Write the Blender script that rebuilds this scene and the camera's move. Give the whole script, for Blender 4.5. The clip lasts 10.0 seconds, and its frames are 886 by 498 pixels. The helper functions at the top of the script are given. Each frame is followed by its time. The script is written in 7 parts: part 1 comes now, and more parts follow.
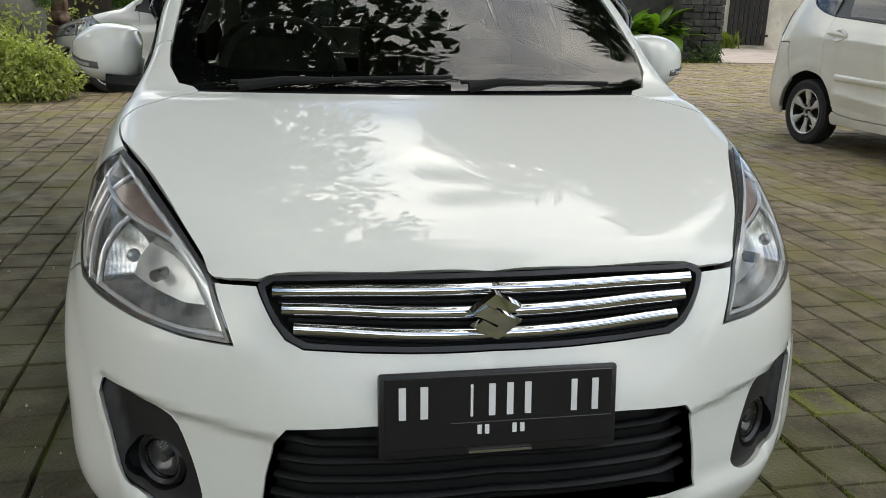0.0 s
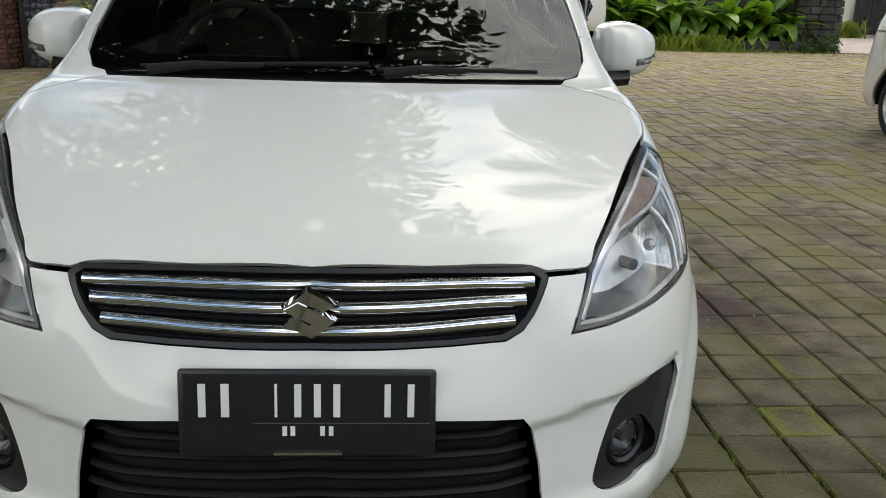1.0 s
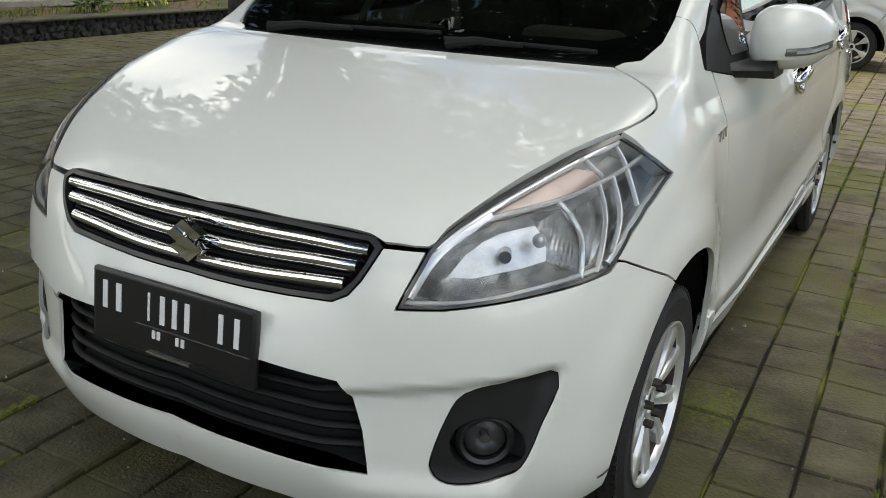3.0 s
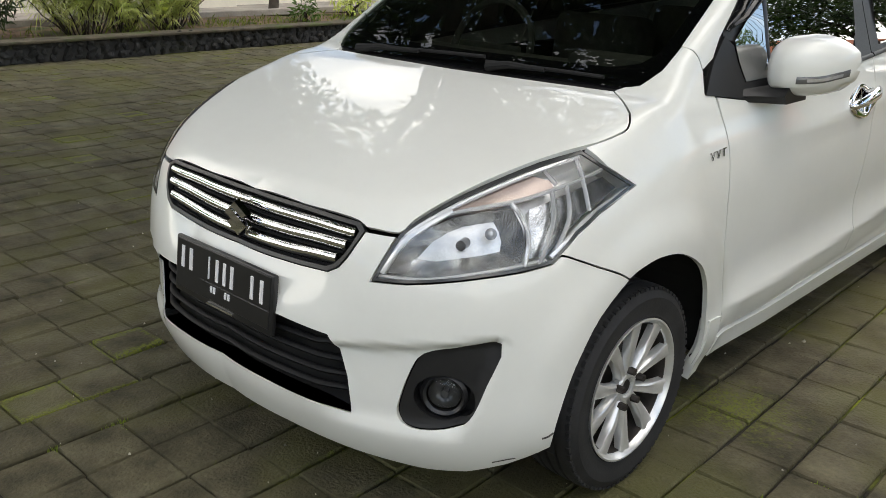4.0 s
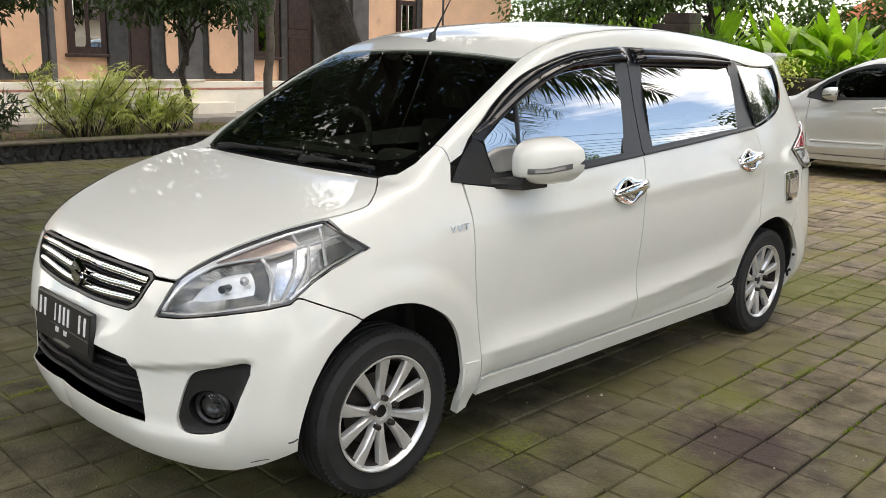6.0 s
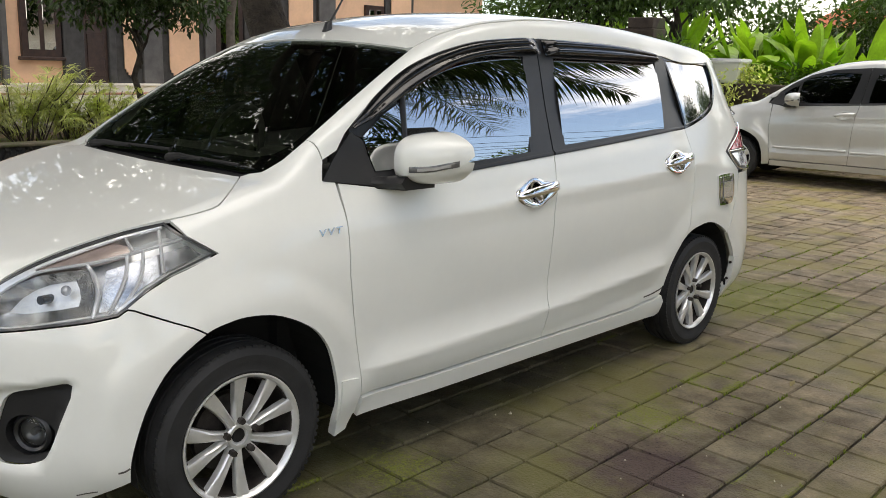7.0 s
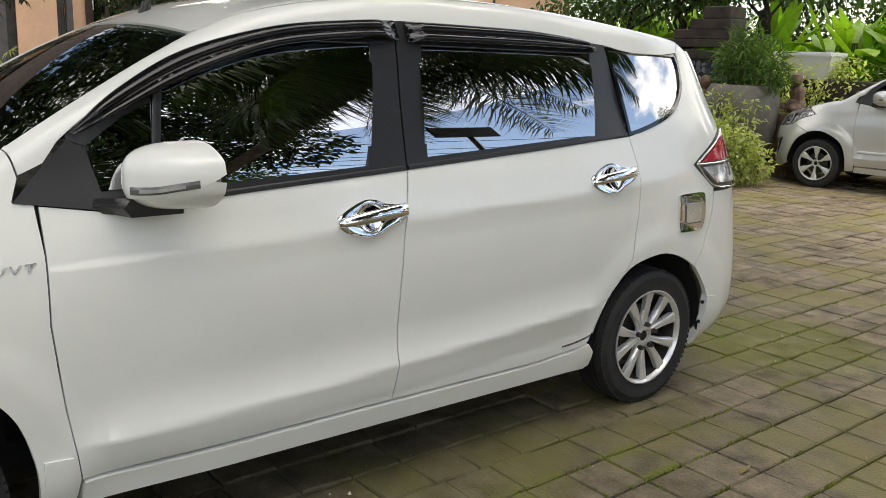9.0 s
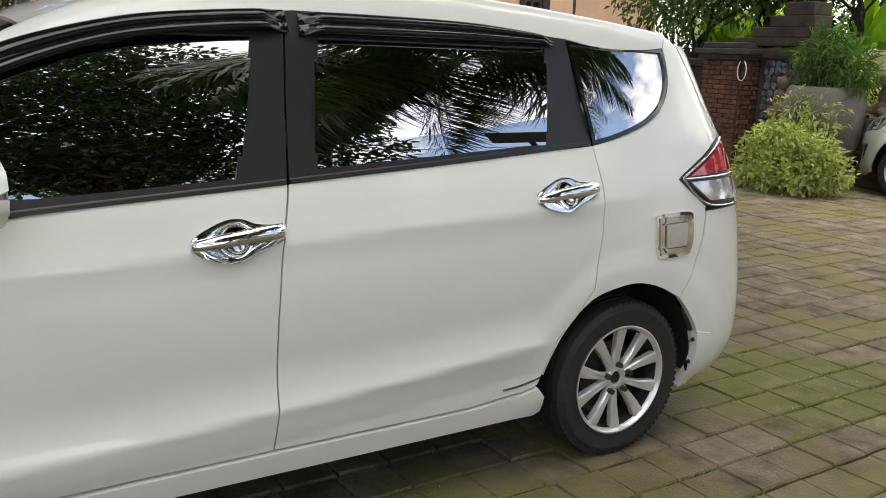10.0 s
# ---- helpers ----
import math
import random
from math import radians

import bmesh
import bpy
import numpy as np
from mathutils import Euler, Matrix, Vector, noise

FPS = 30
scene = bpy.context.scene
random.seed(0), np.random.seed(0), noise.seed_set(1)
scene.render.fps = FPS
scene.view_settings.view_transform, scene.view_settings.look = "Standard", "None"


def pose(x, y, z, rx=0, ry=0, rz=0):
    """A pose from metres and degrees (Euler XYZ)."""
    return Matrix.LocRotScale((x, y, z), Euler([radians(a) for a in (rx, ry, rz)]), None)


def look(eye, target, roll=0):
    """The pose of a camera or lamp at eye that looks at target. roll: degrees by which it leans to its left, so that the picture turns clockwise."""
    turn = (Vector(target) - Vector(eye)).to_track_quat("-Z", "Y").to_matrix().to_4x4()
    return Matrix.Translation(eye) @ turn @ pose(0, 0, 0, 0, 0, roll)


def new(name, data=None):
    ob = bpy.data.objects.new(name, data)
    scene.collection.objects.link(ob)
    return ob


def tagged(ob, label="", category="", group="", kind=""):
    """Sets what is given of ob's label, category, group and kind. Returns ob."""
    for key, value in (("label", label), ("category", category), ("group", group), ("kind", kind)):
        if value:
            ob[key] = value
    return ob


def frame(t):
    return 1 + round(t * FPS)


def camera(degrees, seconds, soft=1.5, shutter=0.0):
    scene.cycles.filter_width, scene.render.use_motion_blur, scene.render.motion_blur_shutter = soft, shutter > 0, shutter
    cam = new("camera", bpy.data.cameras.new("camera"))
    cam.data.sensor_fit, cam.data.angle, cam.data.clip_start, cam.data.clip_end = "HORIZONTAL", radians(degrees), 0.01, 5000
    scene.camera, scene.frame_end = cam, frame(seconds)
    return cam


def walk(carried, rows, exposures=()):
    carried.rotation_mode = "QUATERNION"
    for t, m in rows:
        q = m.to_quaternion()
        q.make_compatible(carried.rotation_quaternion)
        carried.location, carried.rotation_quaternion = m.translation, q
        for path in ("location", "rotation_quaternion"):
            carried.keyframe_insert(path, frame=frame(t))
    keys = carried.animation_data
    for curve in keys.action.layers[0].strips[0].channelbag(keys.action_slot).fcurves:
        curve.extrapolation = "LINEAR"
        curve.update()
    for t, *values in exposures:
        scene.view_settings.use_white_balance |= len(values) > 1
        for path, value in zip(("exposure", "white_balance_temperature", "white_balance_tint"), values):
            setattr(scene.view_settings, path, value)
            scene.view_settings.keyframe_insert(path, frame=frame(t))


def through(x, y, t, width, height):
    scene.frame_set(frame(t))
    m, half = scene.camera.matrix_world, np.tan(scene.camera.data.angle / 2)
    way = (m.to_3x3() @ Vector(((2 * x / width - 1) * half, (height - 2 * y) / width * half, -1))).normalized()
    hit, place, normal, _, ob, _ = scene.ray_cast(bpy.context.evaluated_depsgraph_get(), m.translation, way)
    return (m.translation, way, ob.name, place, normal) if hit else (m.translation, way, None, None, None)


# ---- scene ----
cam = camera(53.7, 10.0, soft=0.8)
PATH = [
    (0, (-0.4, -2.143, 1.286), (-0.023, -0.258, 0.734), 1.7),
    (0.5, (-0.166, -2.102, 1.287), (0.137, -0.21, 0.714), 1.9),
    (1, (0.144, -2.125, 1.293), (0.261, -0.217, 0.707), 1.7),
    (1.5, (0.453, -2.06, 1.287), (0.341, -0.158, 0.682), 1.9),
    (2, (0.73, -2.016, 1.294), (0.427, -0.138, 0.676), 2.1),
    (2.5, (1.02, -1.992, 1.298), (0.406, -0.196, 0.667), 1.9),
    (3, (1.261, -1.874, 1.307), (0.346, -0.223, 0.646), 2.2),
    (3.2, (1.37, -1.856, 1.321), (0.346, -0.27, 0.66), 1.9),
    (4.3, (2.093, -1.923, 1.432), (0.76, -0.585, 0.775), 1.4),
    (4.5, (2.237, -1.963, 1.434), (0.892, -0.631, 0.79), 1.4),
    (5, (2.583, -1.975, 1.467), (1.212, -0.647, 0.871), 1.3),
    (5.5, (2.816, -1.911, 1.506), (1.427, -0.561, 1.005), 1.5),
    (5.7, (2.857, -1.886, 1.499), (1.47, -0.524, 1.03), 1.5),
    (6.8, (2.92, -1.455, 1.424), (1.556, -0.054, 1.005), 1.7),
    (7, (2.944, -1.358, 1.417), (1.585, 0.049, 0.997), 1.8),
    (7.5, (3.007, -1.084, 1.411), (1.657, 0.33, 0.992), 2.0),
    (8, (2.965, -0.793, 1.394), (1.605, 0.611, 0.969), 2.2),
    (8.5, (2.981, -0.488, 1.401), (1.569, 0.86, 0.969), 2.3),
    (9, (3.034, -0.111, 1.429), (1.502, 1.096, 0.988), 2.0),
    (9.5, (3.015, 0.279, 1.43), (1.407, 1.381, 0.983), 1.7),
    (10, (3.007, 0.633, 1.425), (1.346, 1.655, 0.981), 1.8),
]
walk(cam, [(t, look(eye, target, roll)) for t, eye, target, roll in PATH],
     [(0.0, 0.56, 6900, 7), (3.0, 0.48, 6880, 7), (4.5, 0.84, 7220, 11), (5.5, 0.95, 7340, 12), (7.5, 0.66, 7260, 11), (10.0, 0.68, 7200, 11)])

# ---- light ----
world = bpy.data.worlds.new("sky")
scene.world = world
world.use_nodes = True
wn = world.node_tree
sky = wn.nodes.new("ShaderNodeTexSky")
sky.sky_type, sky.sun_disc = "NISHITA", False
SUN_UP, SUN_ROUND = radians(62), radians(64)
sky.sun_elevation, sky.sun_rotation = SUN_UP, SUN_ROUND
sky.air_density, sky.dust_density, sky.ozone_density = 1.0, 0.6, 2.5
wn.links.new(sky.outputs["Color"], wn.nodes["Background"].inputs["Color"])
wn.nodes["Background"].inputs["Strength"].default_value = 0.15
# broken white cloud over the whole sky
cloud, cover, both = (wn.nodes.new("ShaderNode" + k) for k in ("Background", "MapRange", "MixShader"))
puffs, where, squash = (wn.nodes.new("ShaderNode" + k) for k in ("TexNoise", "TexCoord", "Mapping"))
cloud.inputs["Color"].default_value, cloud.inputs["Strength"].default_value = (1.0, 0.985, 0.94, 1), 2.45
squash.inputs["Scale"].default_value = (1.0, 1.0, 2.6)
puffs.inputs["Scale"].default_value, puffs.inputs["Detail"].default_value, puffs.inputs["Roughness"].default_value = 2.3, 7.0, 0.55
cover.inputs[1].default_value, cover.inputs[2].default_value, cover.inputs[4].default_value = 0.455, 0.635, 0.92
wn.links.new(where.outputs["Generated"], squash.inputs["Vector"])
wn.links.new(squash.outputs["Vector"], puffs.inputs["Vector"])
wn.links.new(puffs.outputs["Fac"], cover.inputs[0])
wn.links.new(cover.outputs[0], both.inputs[0])
wn.links.new(wn.nodes["Background"].outputs[0], both.inputs[1])
wn.links.new(cloud.outputs[0], both.inputs[2])
wn.links.new(both.outputs[0], wn.nodes["World Output"].inputs["Surface"])
sun_data = bpy.data.lights.new("sun", "SUN")
sun_data.energy, sun_data.angle, sun_data.color = 0.95, radians(75), (1.0, 0.96, 0.89)
sun = new("sun", sun_data)
sun.matrix_world = look((0, 0, 0), (-math.sin(SUN_ROUND) * math.cos(SUN_UP), -math.cos(SUN_ROUND) * math.cos(SUN_UP), -math.sin(SUN_UP)))


# ---- materials ----
def material(name, colour, rough=0.6, metal=0.0, vary=0.12, scale=8.0, bump=0.0, bump_scale=60.0, coat=0.0, spread=0.0, second=None, second_scale=1.5, second_at=0.55, ior=1.5, island=0.0, height=0.01, base_gloss=0.5):
    """Principled surface with variation at two scales, fine relief and, if asked, patches of a second colour."""
    m = bpy.data.materials.new(name)
    m.use_nodes = True
    t = m.node_tree
    n, l = t.nodes, t.links
    b = n["Principled BSDF"]
    b.inputs["Roughness"].default_value, b.inputs["Metallic"].default_value = rough, metal
    b.inputs["IOR"].default_value = ior
    b.inputs["Coat Weight"].default_value, b.inputs["Coat Roughness"].default_value = coat, 0.012
    b.inputs["Specular IOR Level"].default_value = base_gloss
    pos = n.new("ShaderNodeNewGeometry").outputs["Position"]

    def noise_at(s, detail=4.0):
        k = n.new("ShaderNodeTexNoise")
        k.inputs["Scale"].default_value, k.inputs["Detail"].default_value = s, detail
        l.new(pos, k.inputs["Vector"])
        return k.outputs["Fac"]

    def mixed(fac, a, c, kind="MIX"):
        k = n.new("ShaderNodeMix")
        k.data_type, k.blend_type = "RGBA", kind
        for socket, v in ((k.inputs[0], fac), (k.inputs[6], a), (k.inputs[7], c)):
            if hasattr(v, "is_linked"):
                l.new(v, socket)
            else:
                socket.default_value = v
        return k.outputs[2]

    def ramp(value, lo, hi, a=0.0, c=1.0):
        k = n.new("ShaderNodeMapRange")
        k.inputs[1].default_value, k.inputs[2].default_value, k.inputs[3].default_value, k.inputs[4].default_value = lo, hi, a, c
        l.new(value, k.inputs[0])
        return k.outputs[0]

    col = (*colour, 1)
    if vary or second or spread or island:
        dark = tuple(max(0, c * (1 - vary * 1.6)) for c in colour) + (1,)
        light = tuple(min(1, c * (1 + vary)) for c in colour) + (1,)
        col = mixed(ramp(noise_at(scale), 0.3, 0.7), dark, light)
        fine = ramp(noise_at(scale * 9), 0.25, 0.75, 1 - vary * 0.7, 1 + vary * 0.4)
        k = n.new("ShaderNodeVectorMath")
        k.operation = "SCALE"
        l.new(col, k.inputs[0])
        l.new(fine, k.inputs[3])
        col = k.outputs[0]
        if spread:
            info = n.new("ShaderNodeObjectInfo")
            k2 = n.new("ShaderNodeVectorMath")
            k2.operation = "SCALE"
            l.new(col, k2.inputs[0])
            l.new(ramp(info.outputs["Random"], 0, 1, 1 - spread, 1 + spread), k2.inputs[3])
            col = k2.outputs[0]
        if island:
            geo = n.new("ShaderNodeNewGeometry")
            k3 = n.new("ShaderNodeVectorMath")
            k3.operation = "SCALE"
            l.new(col, k3.inputs[0])
            l.new(ramp(geo.outputs["Random Per Island"], 0, 1, 1 - island, 1 + island), k3.inputs[3])
            col = k3.outputs[0]
        if second:
            patch = ramp(noise_at(second_scale, 8.0), second_at, second_at + 0.13)
            col = mixed(patch, col, (*second, 1))
        l.new(col, b.inputs["Base Color"])
    else:
        b.inputs["Base Color"].default_value = col
    if bump:
        k = n.new("ShaderNodeBump")
        k.inputs["Strength"].default_value, k.inputs["Distance"].default_value = bump, height
        l.new(noise_at(bump_scale, 6.0), k.inputs["Height"])
        l.new(k.outputs["Normal"], b.inputs["Normal"])
    return m


def glass(name, tint, ior=1.5, rough=0.0, film=0.0):
    """A thin pane: tinted see-through with a mirror gloss that grows towards grazing angles."""
    m = bpy.data.materials.new(name)
    m.use_nodes = True
    n, l = m.node_tree.nodes, m.node_tree.links
    n.remove(n["Principled BSDF"])
    clear, gloss, mix, fres = (n.new("ShaderNode" + k) for k in ("BsdfTransparent", "BsdfGlossy", "MixShader", "Fresnel"))
    clear.inputs["Color"].default_value = (*tint, 1)
    gloss.inputs["Roughness"].default_value = rough
    fres.inputs["IOR"].default_value = ior
    share = n.new("ShaderNodeMapRange")
    share.inputs[3].default_value = film
    l.new(fres.outputs[0], share.inputs[0])
    l.new(share.outputs[0], mix.inputs[0])
    l.new(clear.outputs[0], mix.inputs[1])
    l.new(gloss.outputs[0], mix.inputs[2])
    l.new(mix.outputs[0], n["Material Output"].inputs["Surface"])
    return m


def fluted(m):
    """Upright flutes pressed into a reflector, with a little fine grain."""
    n, l = m.node_tree.nodes, m.node_tree.links
    at, wave, bump = (n.new("ShaderNode" + k) for k in ("NewGeometry", "TexWave", "Bump"))
    wave.wave_type, wave.bands_direction = "BANDS", "X"
    wave.inputs["Scale"].default_value, wave.inputs["Distortion"].default_value = 36.0, 3.0
    bump.inputs["Strength"].default_value, bump.inputs["Distance"].default_value = 0.06, 0.003
    l.new(at.outputs["Position"], wave.inputs["Vector"])
    l.new(wave.outputs["Fac"], bump.inputs["Height"])
    l.new(bump.outputs["Normal"], n["Principled BSDF"].inputs["Normal"])
    return m


WHITE = material("pearl_white_paint", (0.76, 0.765, 0.72), 0.40, vary=0.015, scale=3, coat=1.0, base_gloss=0.22)
SILVER = material("silver_paint", (0.58, 0.58, 0.56), 0.34, metal=0.40, vary=0.03, scale=4, coat=1.0)
BEIGE = material("champagne_paint", (0.88, 0.85, 0.76), 0.34, metal=0.10, vary=0.03, scale=4, coat=1.0)
PLAIN_WHITE = material("white_paint", (0.78, 0.78, 0.78), 0.3, vary=0.02, scale=3, coat=0.8)
BLACK_TRIM = material("black_trim", (0.016, 0.016, 0.017), 0.34, vary=0.1, bump=0.05, bump_scale=300)
MATT_BLACK = material("matt_black_plastic", (0.012, 0.012, 0.013), 0.5, vary=0.15, bump=0.15, bump_scale=400, height=0.002)
SLAT_BLACK = material("black_grille_plastic", (0.008, 0.008, 0.0085), 0.62, vary=0.1, bump=0.1, bump_scale=300, height=0.002, base_gloss=0.3)
PIANO = material("glossy_dark_acrylic", (0.006, 0.006, 0.007), 0.03, vary=0.0, coat=0.0)
GAP = material("dark_gap", (0.006, 0.006, 0.006), 0.9, vary=0.0)
CHROME = material("chrome", (0.82, 0.82, 0.83), 0.05, metal=1.0, vary=0.0)
SOFT_CHROME = material("satin_chrome", (0.66, 0.66, 0.67), 0.16, metal=1.0, vary=0.05, scale=20)
ALLOY = material("silver_alloy", (0.76, 0.76, 0.75), 0.30, metal=0.6, vary=0.06, scale=15, coat=0.3)
DARK_ALLOY = material("dark_alloy", (0.03, 0.03, 0.032), 0.35, metal=0.6, vary=0.06, scale=15)
BRAKE = material("rusty_brake_metal", (0.06, 0.052, 0.048), 0.5, metal=0.6, vary=0.25, scale=30)
RUBBER = material("worn_tyre_rubber", (0.017, 0.017, 0.018), 0.7, vary=0.25, scale=14, bump=0.2, bump_scale=180, second=(0.028, 0.027, 0.025), second_scale=5, second_at=0.6, height=0.003)
TINT = glass("mirror_film_window_glass", (0.10, 0.11, 0.115), 1.5, film=0.57)
SCREEN_GLASS = glass("tinted_windscreen_glass", (0.31, 0.36, 0.31), 1.6)
LENS = glass("clear_lamp_lens", (0.93, 0.94, 0.95), 1.45)
RED_LENS = material("red_lamp_lens", (0.50, 0.02, 0.045), 0.1, vary=0.08, scale=30, coat=1.0)
CLEAR_LENS = material("ribbed_clear_lens", (0.55, 0.56, 0.57), 0.12, metal=0.5, vary=0.12, scale=40, coat=1.0)
AMBER = material("pale_amber_reflector", (0.46, 0.37, 0.33), 0.30, metal=0.5, vary=0.1, scale=30)
BRUSHED = material("satin_bright_metal", (0.72, 0.72, 0.73), 0.24, metal=0.75, vary=0.05, scale=30)
INTERIOR = material("charcoal_upholstery", (0.11, 0.108, 0.10), 0.85, vary=0.2, scale=20, bump=0.2)
INK = material("white_plate_ink", (0.78, 0.78, 0.78), 0.5, vary=0.03)
PLATE_BLACK = material("black_plate_enamel", (0.012, 0.012, 0.013), 0.32, vary=0.1, scale=30)
LAMP_SILVER = material("bright_lamp_reflector", (0.76, 0.76, 0.74), 0.32, metal=0.7, vary=0.12, scale=25, bump=0.25, bump_scale=45, height=0.004)
BAR_BRIGHT = material("bright_lamp_bar", (0.88, 0.88, 0.88), 0.15, metal=0.45, vary=0.03, scale=30)
FLUTE = fluted(material("fluted_chrome", (0.60, 0.60, 0.59), 0.24, metal=0.9, vary=0.35, scale=22))
BEZEL = material("dark_lamp_bezel", (0.045, 0.046, 0.047), 0.25, vary=0.1, scale=40, coat=0.5)
DARK_GLASS = glass("dark_car_glass", (0.08, 0.085, 0.085), 1.5, film=0.05)
GREY_FILM = material("smoked_lamp_plastic", (0.10, 0.10, 0.10), 0.15, vary=0.1, scale=40, coat=0.6)
SCRAPE = material("bare_scrape", (0.10, 0.09, 0.08), 0.7, vary=0.3, scale=60)


# ---- building helpers ----
def link_mesh(name, verts, faces, mat, parent=None, label="", smooth=False, normals=None):
    me = bpy.data.meshes.new(name)
    me.from_pydata([tuple(v) for v in verts], [], faces)
    me.validate()
    me.materials.append(mat)
    if smooth:
        me.polygons.foreach_set("use_smooth", [True] * len(me.polygons))
    if normals is not None and len(normals) == len(me.vertices):
        me.normals_split_custom_set_from_vertices([tuple(v) for v in normals])
    ob = new(name, me)
    if parent is not None:
        ob.parent = parent
    if label:
        ob["label"] = label
    return ob


def part(name, bm, mat, parent=None, label="", smooth=False, sharp=35):
    """A bmesh as one mesh object under a thing or a part."""
    me = bpy.data.meshes.new(name)
    bm.normal_update()
    if smooth:
        for f in bm.faces:
            f.smooth = True
        for e in bm.edges:
            if len(e.link_faces) == 2 and e.calc_face_angle(0) > radians(sharp):
                e.smooth = False
    bm.to_mesh(me)
    bm.free()
    me.materials.append(mat)
    ob = new(name, me)
    if parent is not None:
        ob.parent = parent
    if label:
        ob["label"] = label
    return ob


def thing(name, at, label, category, group="", turn=0.0):
    ob = new(name)
    ob.matrix_world = pose(*at, 0, 0, turn)
    return tagged(ob, label, category, group)


def box(bm, size, at=(0, 0, 0), m=None, bevel=0.0, seg=2):
    r = bmesh.ops.create_cube(bm, size=1.0, matrix=(m or Matrix()) @ Matrix.Translation(at) @ Matrix.Diagonal((*size, 1)))
    if bevel:
        es = list({e for v in r["verts"] for e in v.link_edges})
        bmesh.ops.bevel(bm, geom=es, offset=bevel, segments=seg, affect="EDGES", profile=0.5)
    return bm


def tube(bm, pts, radii, sides=8, cap=True):
    """A tapered tube along points."""
    pts = [Vector(p) for p in pts]
    if not hasattr(radii, "__len__"):
        radii = [radii] * len(pts)
    rings, side = [], None
    for i, p in enumerate(pts):
        d = (pts[min(i + 1, len(pts) - 1)] - pts[max(i - 1, 0)]).normalized()
        if side is None:
            side = d.cross(Vector((0, 0, 1)) if abs(d.z) < 0.9 else Vector((1, 0, 0))).normalized()
        side = (side - d * side.dot(d)).normalized()
        up = d.cross(side)
        rings.append([bm.verts.new(p + (side * math.cos(a) + up * math.sin(a)) * radii[i]) for a in [2 * math.pi * k / sides for k in range(sides)]])
    for a, b in zip(rings, rings[1:]):
        for k in range(sides):
            bm.faces.new((a[k], a[(k + 1) % sides], b[(k + 1) % sides], b[k]))
    if cap:
        bm.faces.new(rings[0][::-1])
        bm.faces.new(rings[-1])
    return bm


def revolve(bm, profile, steps=48, axis="x", centre=(0, 0, 0), close=True):
    """Turn a profile of (along the axis, radius) about the x or z axis."""
    c, rings = Vector(centre), []
    for k in range(steps):
        a = 2 * math.pi * k / steps
        ca, sa = math.cos(a), math.sin(a)
        rings.append([bm.verts.new(c + (Vector((h, r * ca, r * sa)) if axis == "x" else Vector((r * ca, r * sa, h)))) for h, r in profile])
    m = len(profile)
    for k in range(steps):
        a, b = rings[k], rings[(k + 1) % steps]
        for i in range(m - 1 + (1 if close else 0)):
            j = (i + 1) % m
            bm.faces.new((a[i], a[j], b[j], b[i]))
    bmesh.ops.remove_doubles(bm, verts=bm.verts, dist=1e-5)
    bmesh.ops.recalc_face_normals(bm, faces=bm.faces)
    return bm


def spline(ctrl, per=5, closed=False):
    """Catmull-Rom points through control points."""
    n, out = len(ctrl), []
    for i in range(n if closed else n - 1):
        q = [ctrl[(i + k) % n] if closed else ctrl[min(max(i + k, 0), n - 1)] for k in (-1, 0, 1, 2)]
        for s in range(per):
            u = s / per
            out.append(tuple(0.5 * (2 * b + (c - a) * u + (2 * a - 5 * b + 4 * c - d) * u * u + (3 * b - a - 3 * c + d) * u ** 3) for a, b, c, d in zip(*q)))
    if not closed:
        out.append(tuple(ctrl[-1]))
    return out


# ---- body surface of the minivan: radius round a spine, cut by a top surface ----
FRONT_Y, REAR_Y, ARC = 0.25, 2.6, 0.9
MID_FRONT, MID_REAR = FRONT_Y - ARC * math.pi / 2, REAR_Y + ARC * math.pi / 2
HEIGHTS = (0.16, 0.24, 0.33, 0.43, 0.55, 0.68, 0.80, 0.90, 1.00, 1.10, 1.25, 1.45, 1.65)
NOSE = (
    (90, 0.92, 0.96, 0.990, 0.985, 0.965, 0.905, 0.862, 0.83, 0.76, 0.72, 0.70, 0.68, 0.66),
    (75, 0.935, 0.98, 1.012, 1.010, 0.998, 0.938, 0.892, 0.84, 0.77, 0.73, 0.71, 0.69, 0.67),
    (62, 0.965, 1.01, 1.036, 1.035, 1.027, 1.003, 0.955, 0.88, 0.80, 0.76, 0.72, 0.69, 0.67),
    (50, 0.985, 1.03, 1.052, 1.052, 1.047, 1.027, 0.978, 0.91, 0.83, 0.77, 0.73, 0.70, 0.67),
    (37, 0.97, 1.0, 1.017, 1.018, 1.016, 0.998, 0.96, 0.90, 0.83, 0.77, 0.73, 0.70, 0.67),
    (22, 0.88, 0.895, 0.905, 0.910, 0.914, 0.912, 0.888, 0.852, 0.80, 0.76, 0.72, 0.68, 0.64),
)
FLANK = (
    (0.25, 0.80, 0.815, 0.832, 0.838, 0.843, 0.842, 0.832, 0.810, 0.762, 0.718, 0.69, 0.63, 0.57),
    (0.9, 0.785, 0.81, 0.830, 0.829, 0.837, 0.846, 0.846, 0.833, 0.810, 0.768, 0.713, 0.642, 0.55),
    (1.7, 0.785, 0.81, 0.830, 0.829, 0.837, 0.846, 0.846, 0.836, 0.816, 0.776, 0.715, 0.642, 0.55),
    (2.4, 0.785, 0.81, 0.826, 0.830, 0.838, 0.846, 0.846, 0.838, 0.818, 0.778, 0.715, 0.642, 0.55),
)
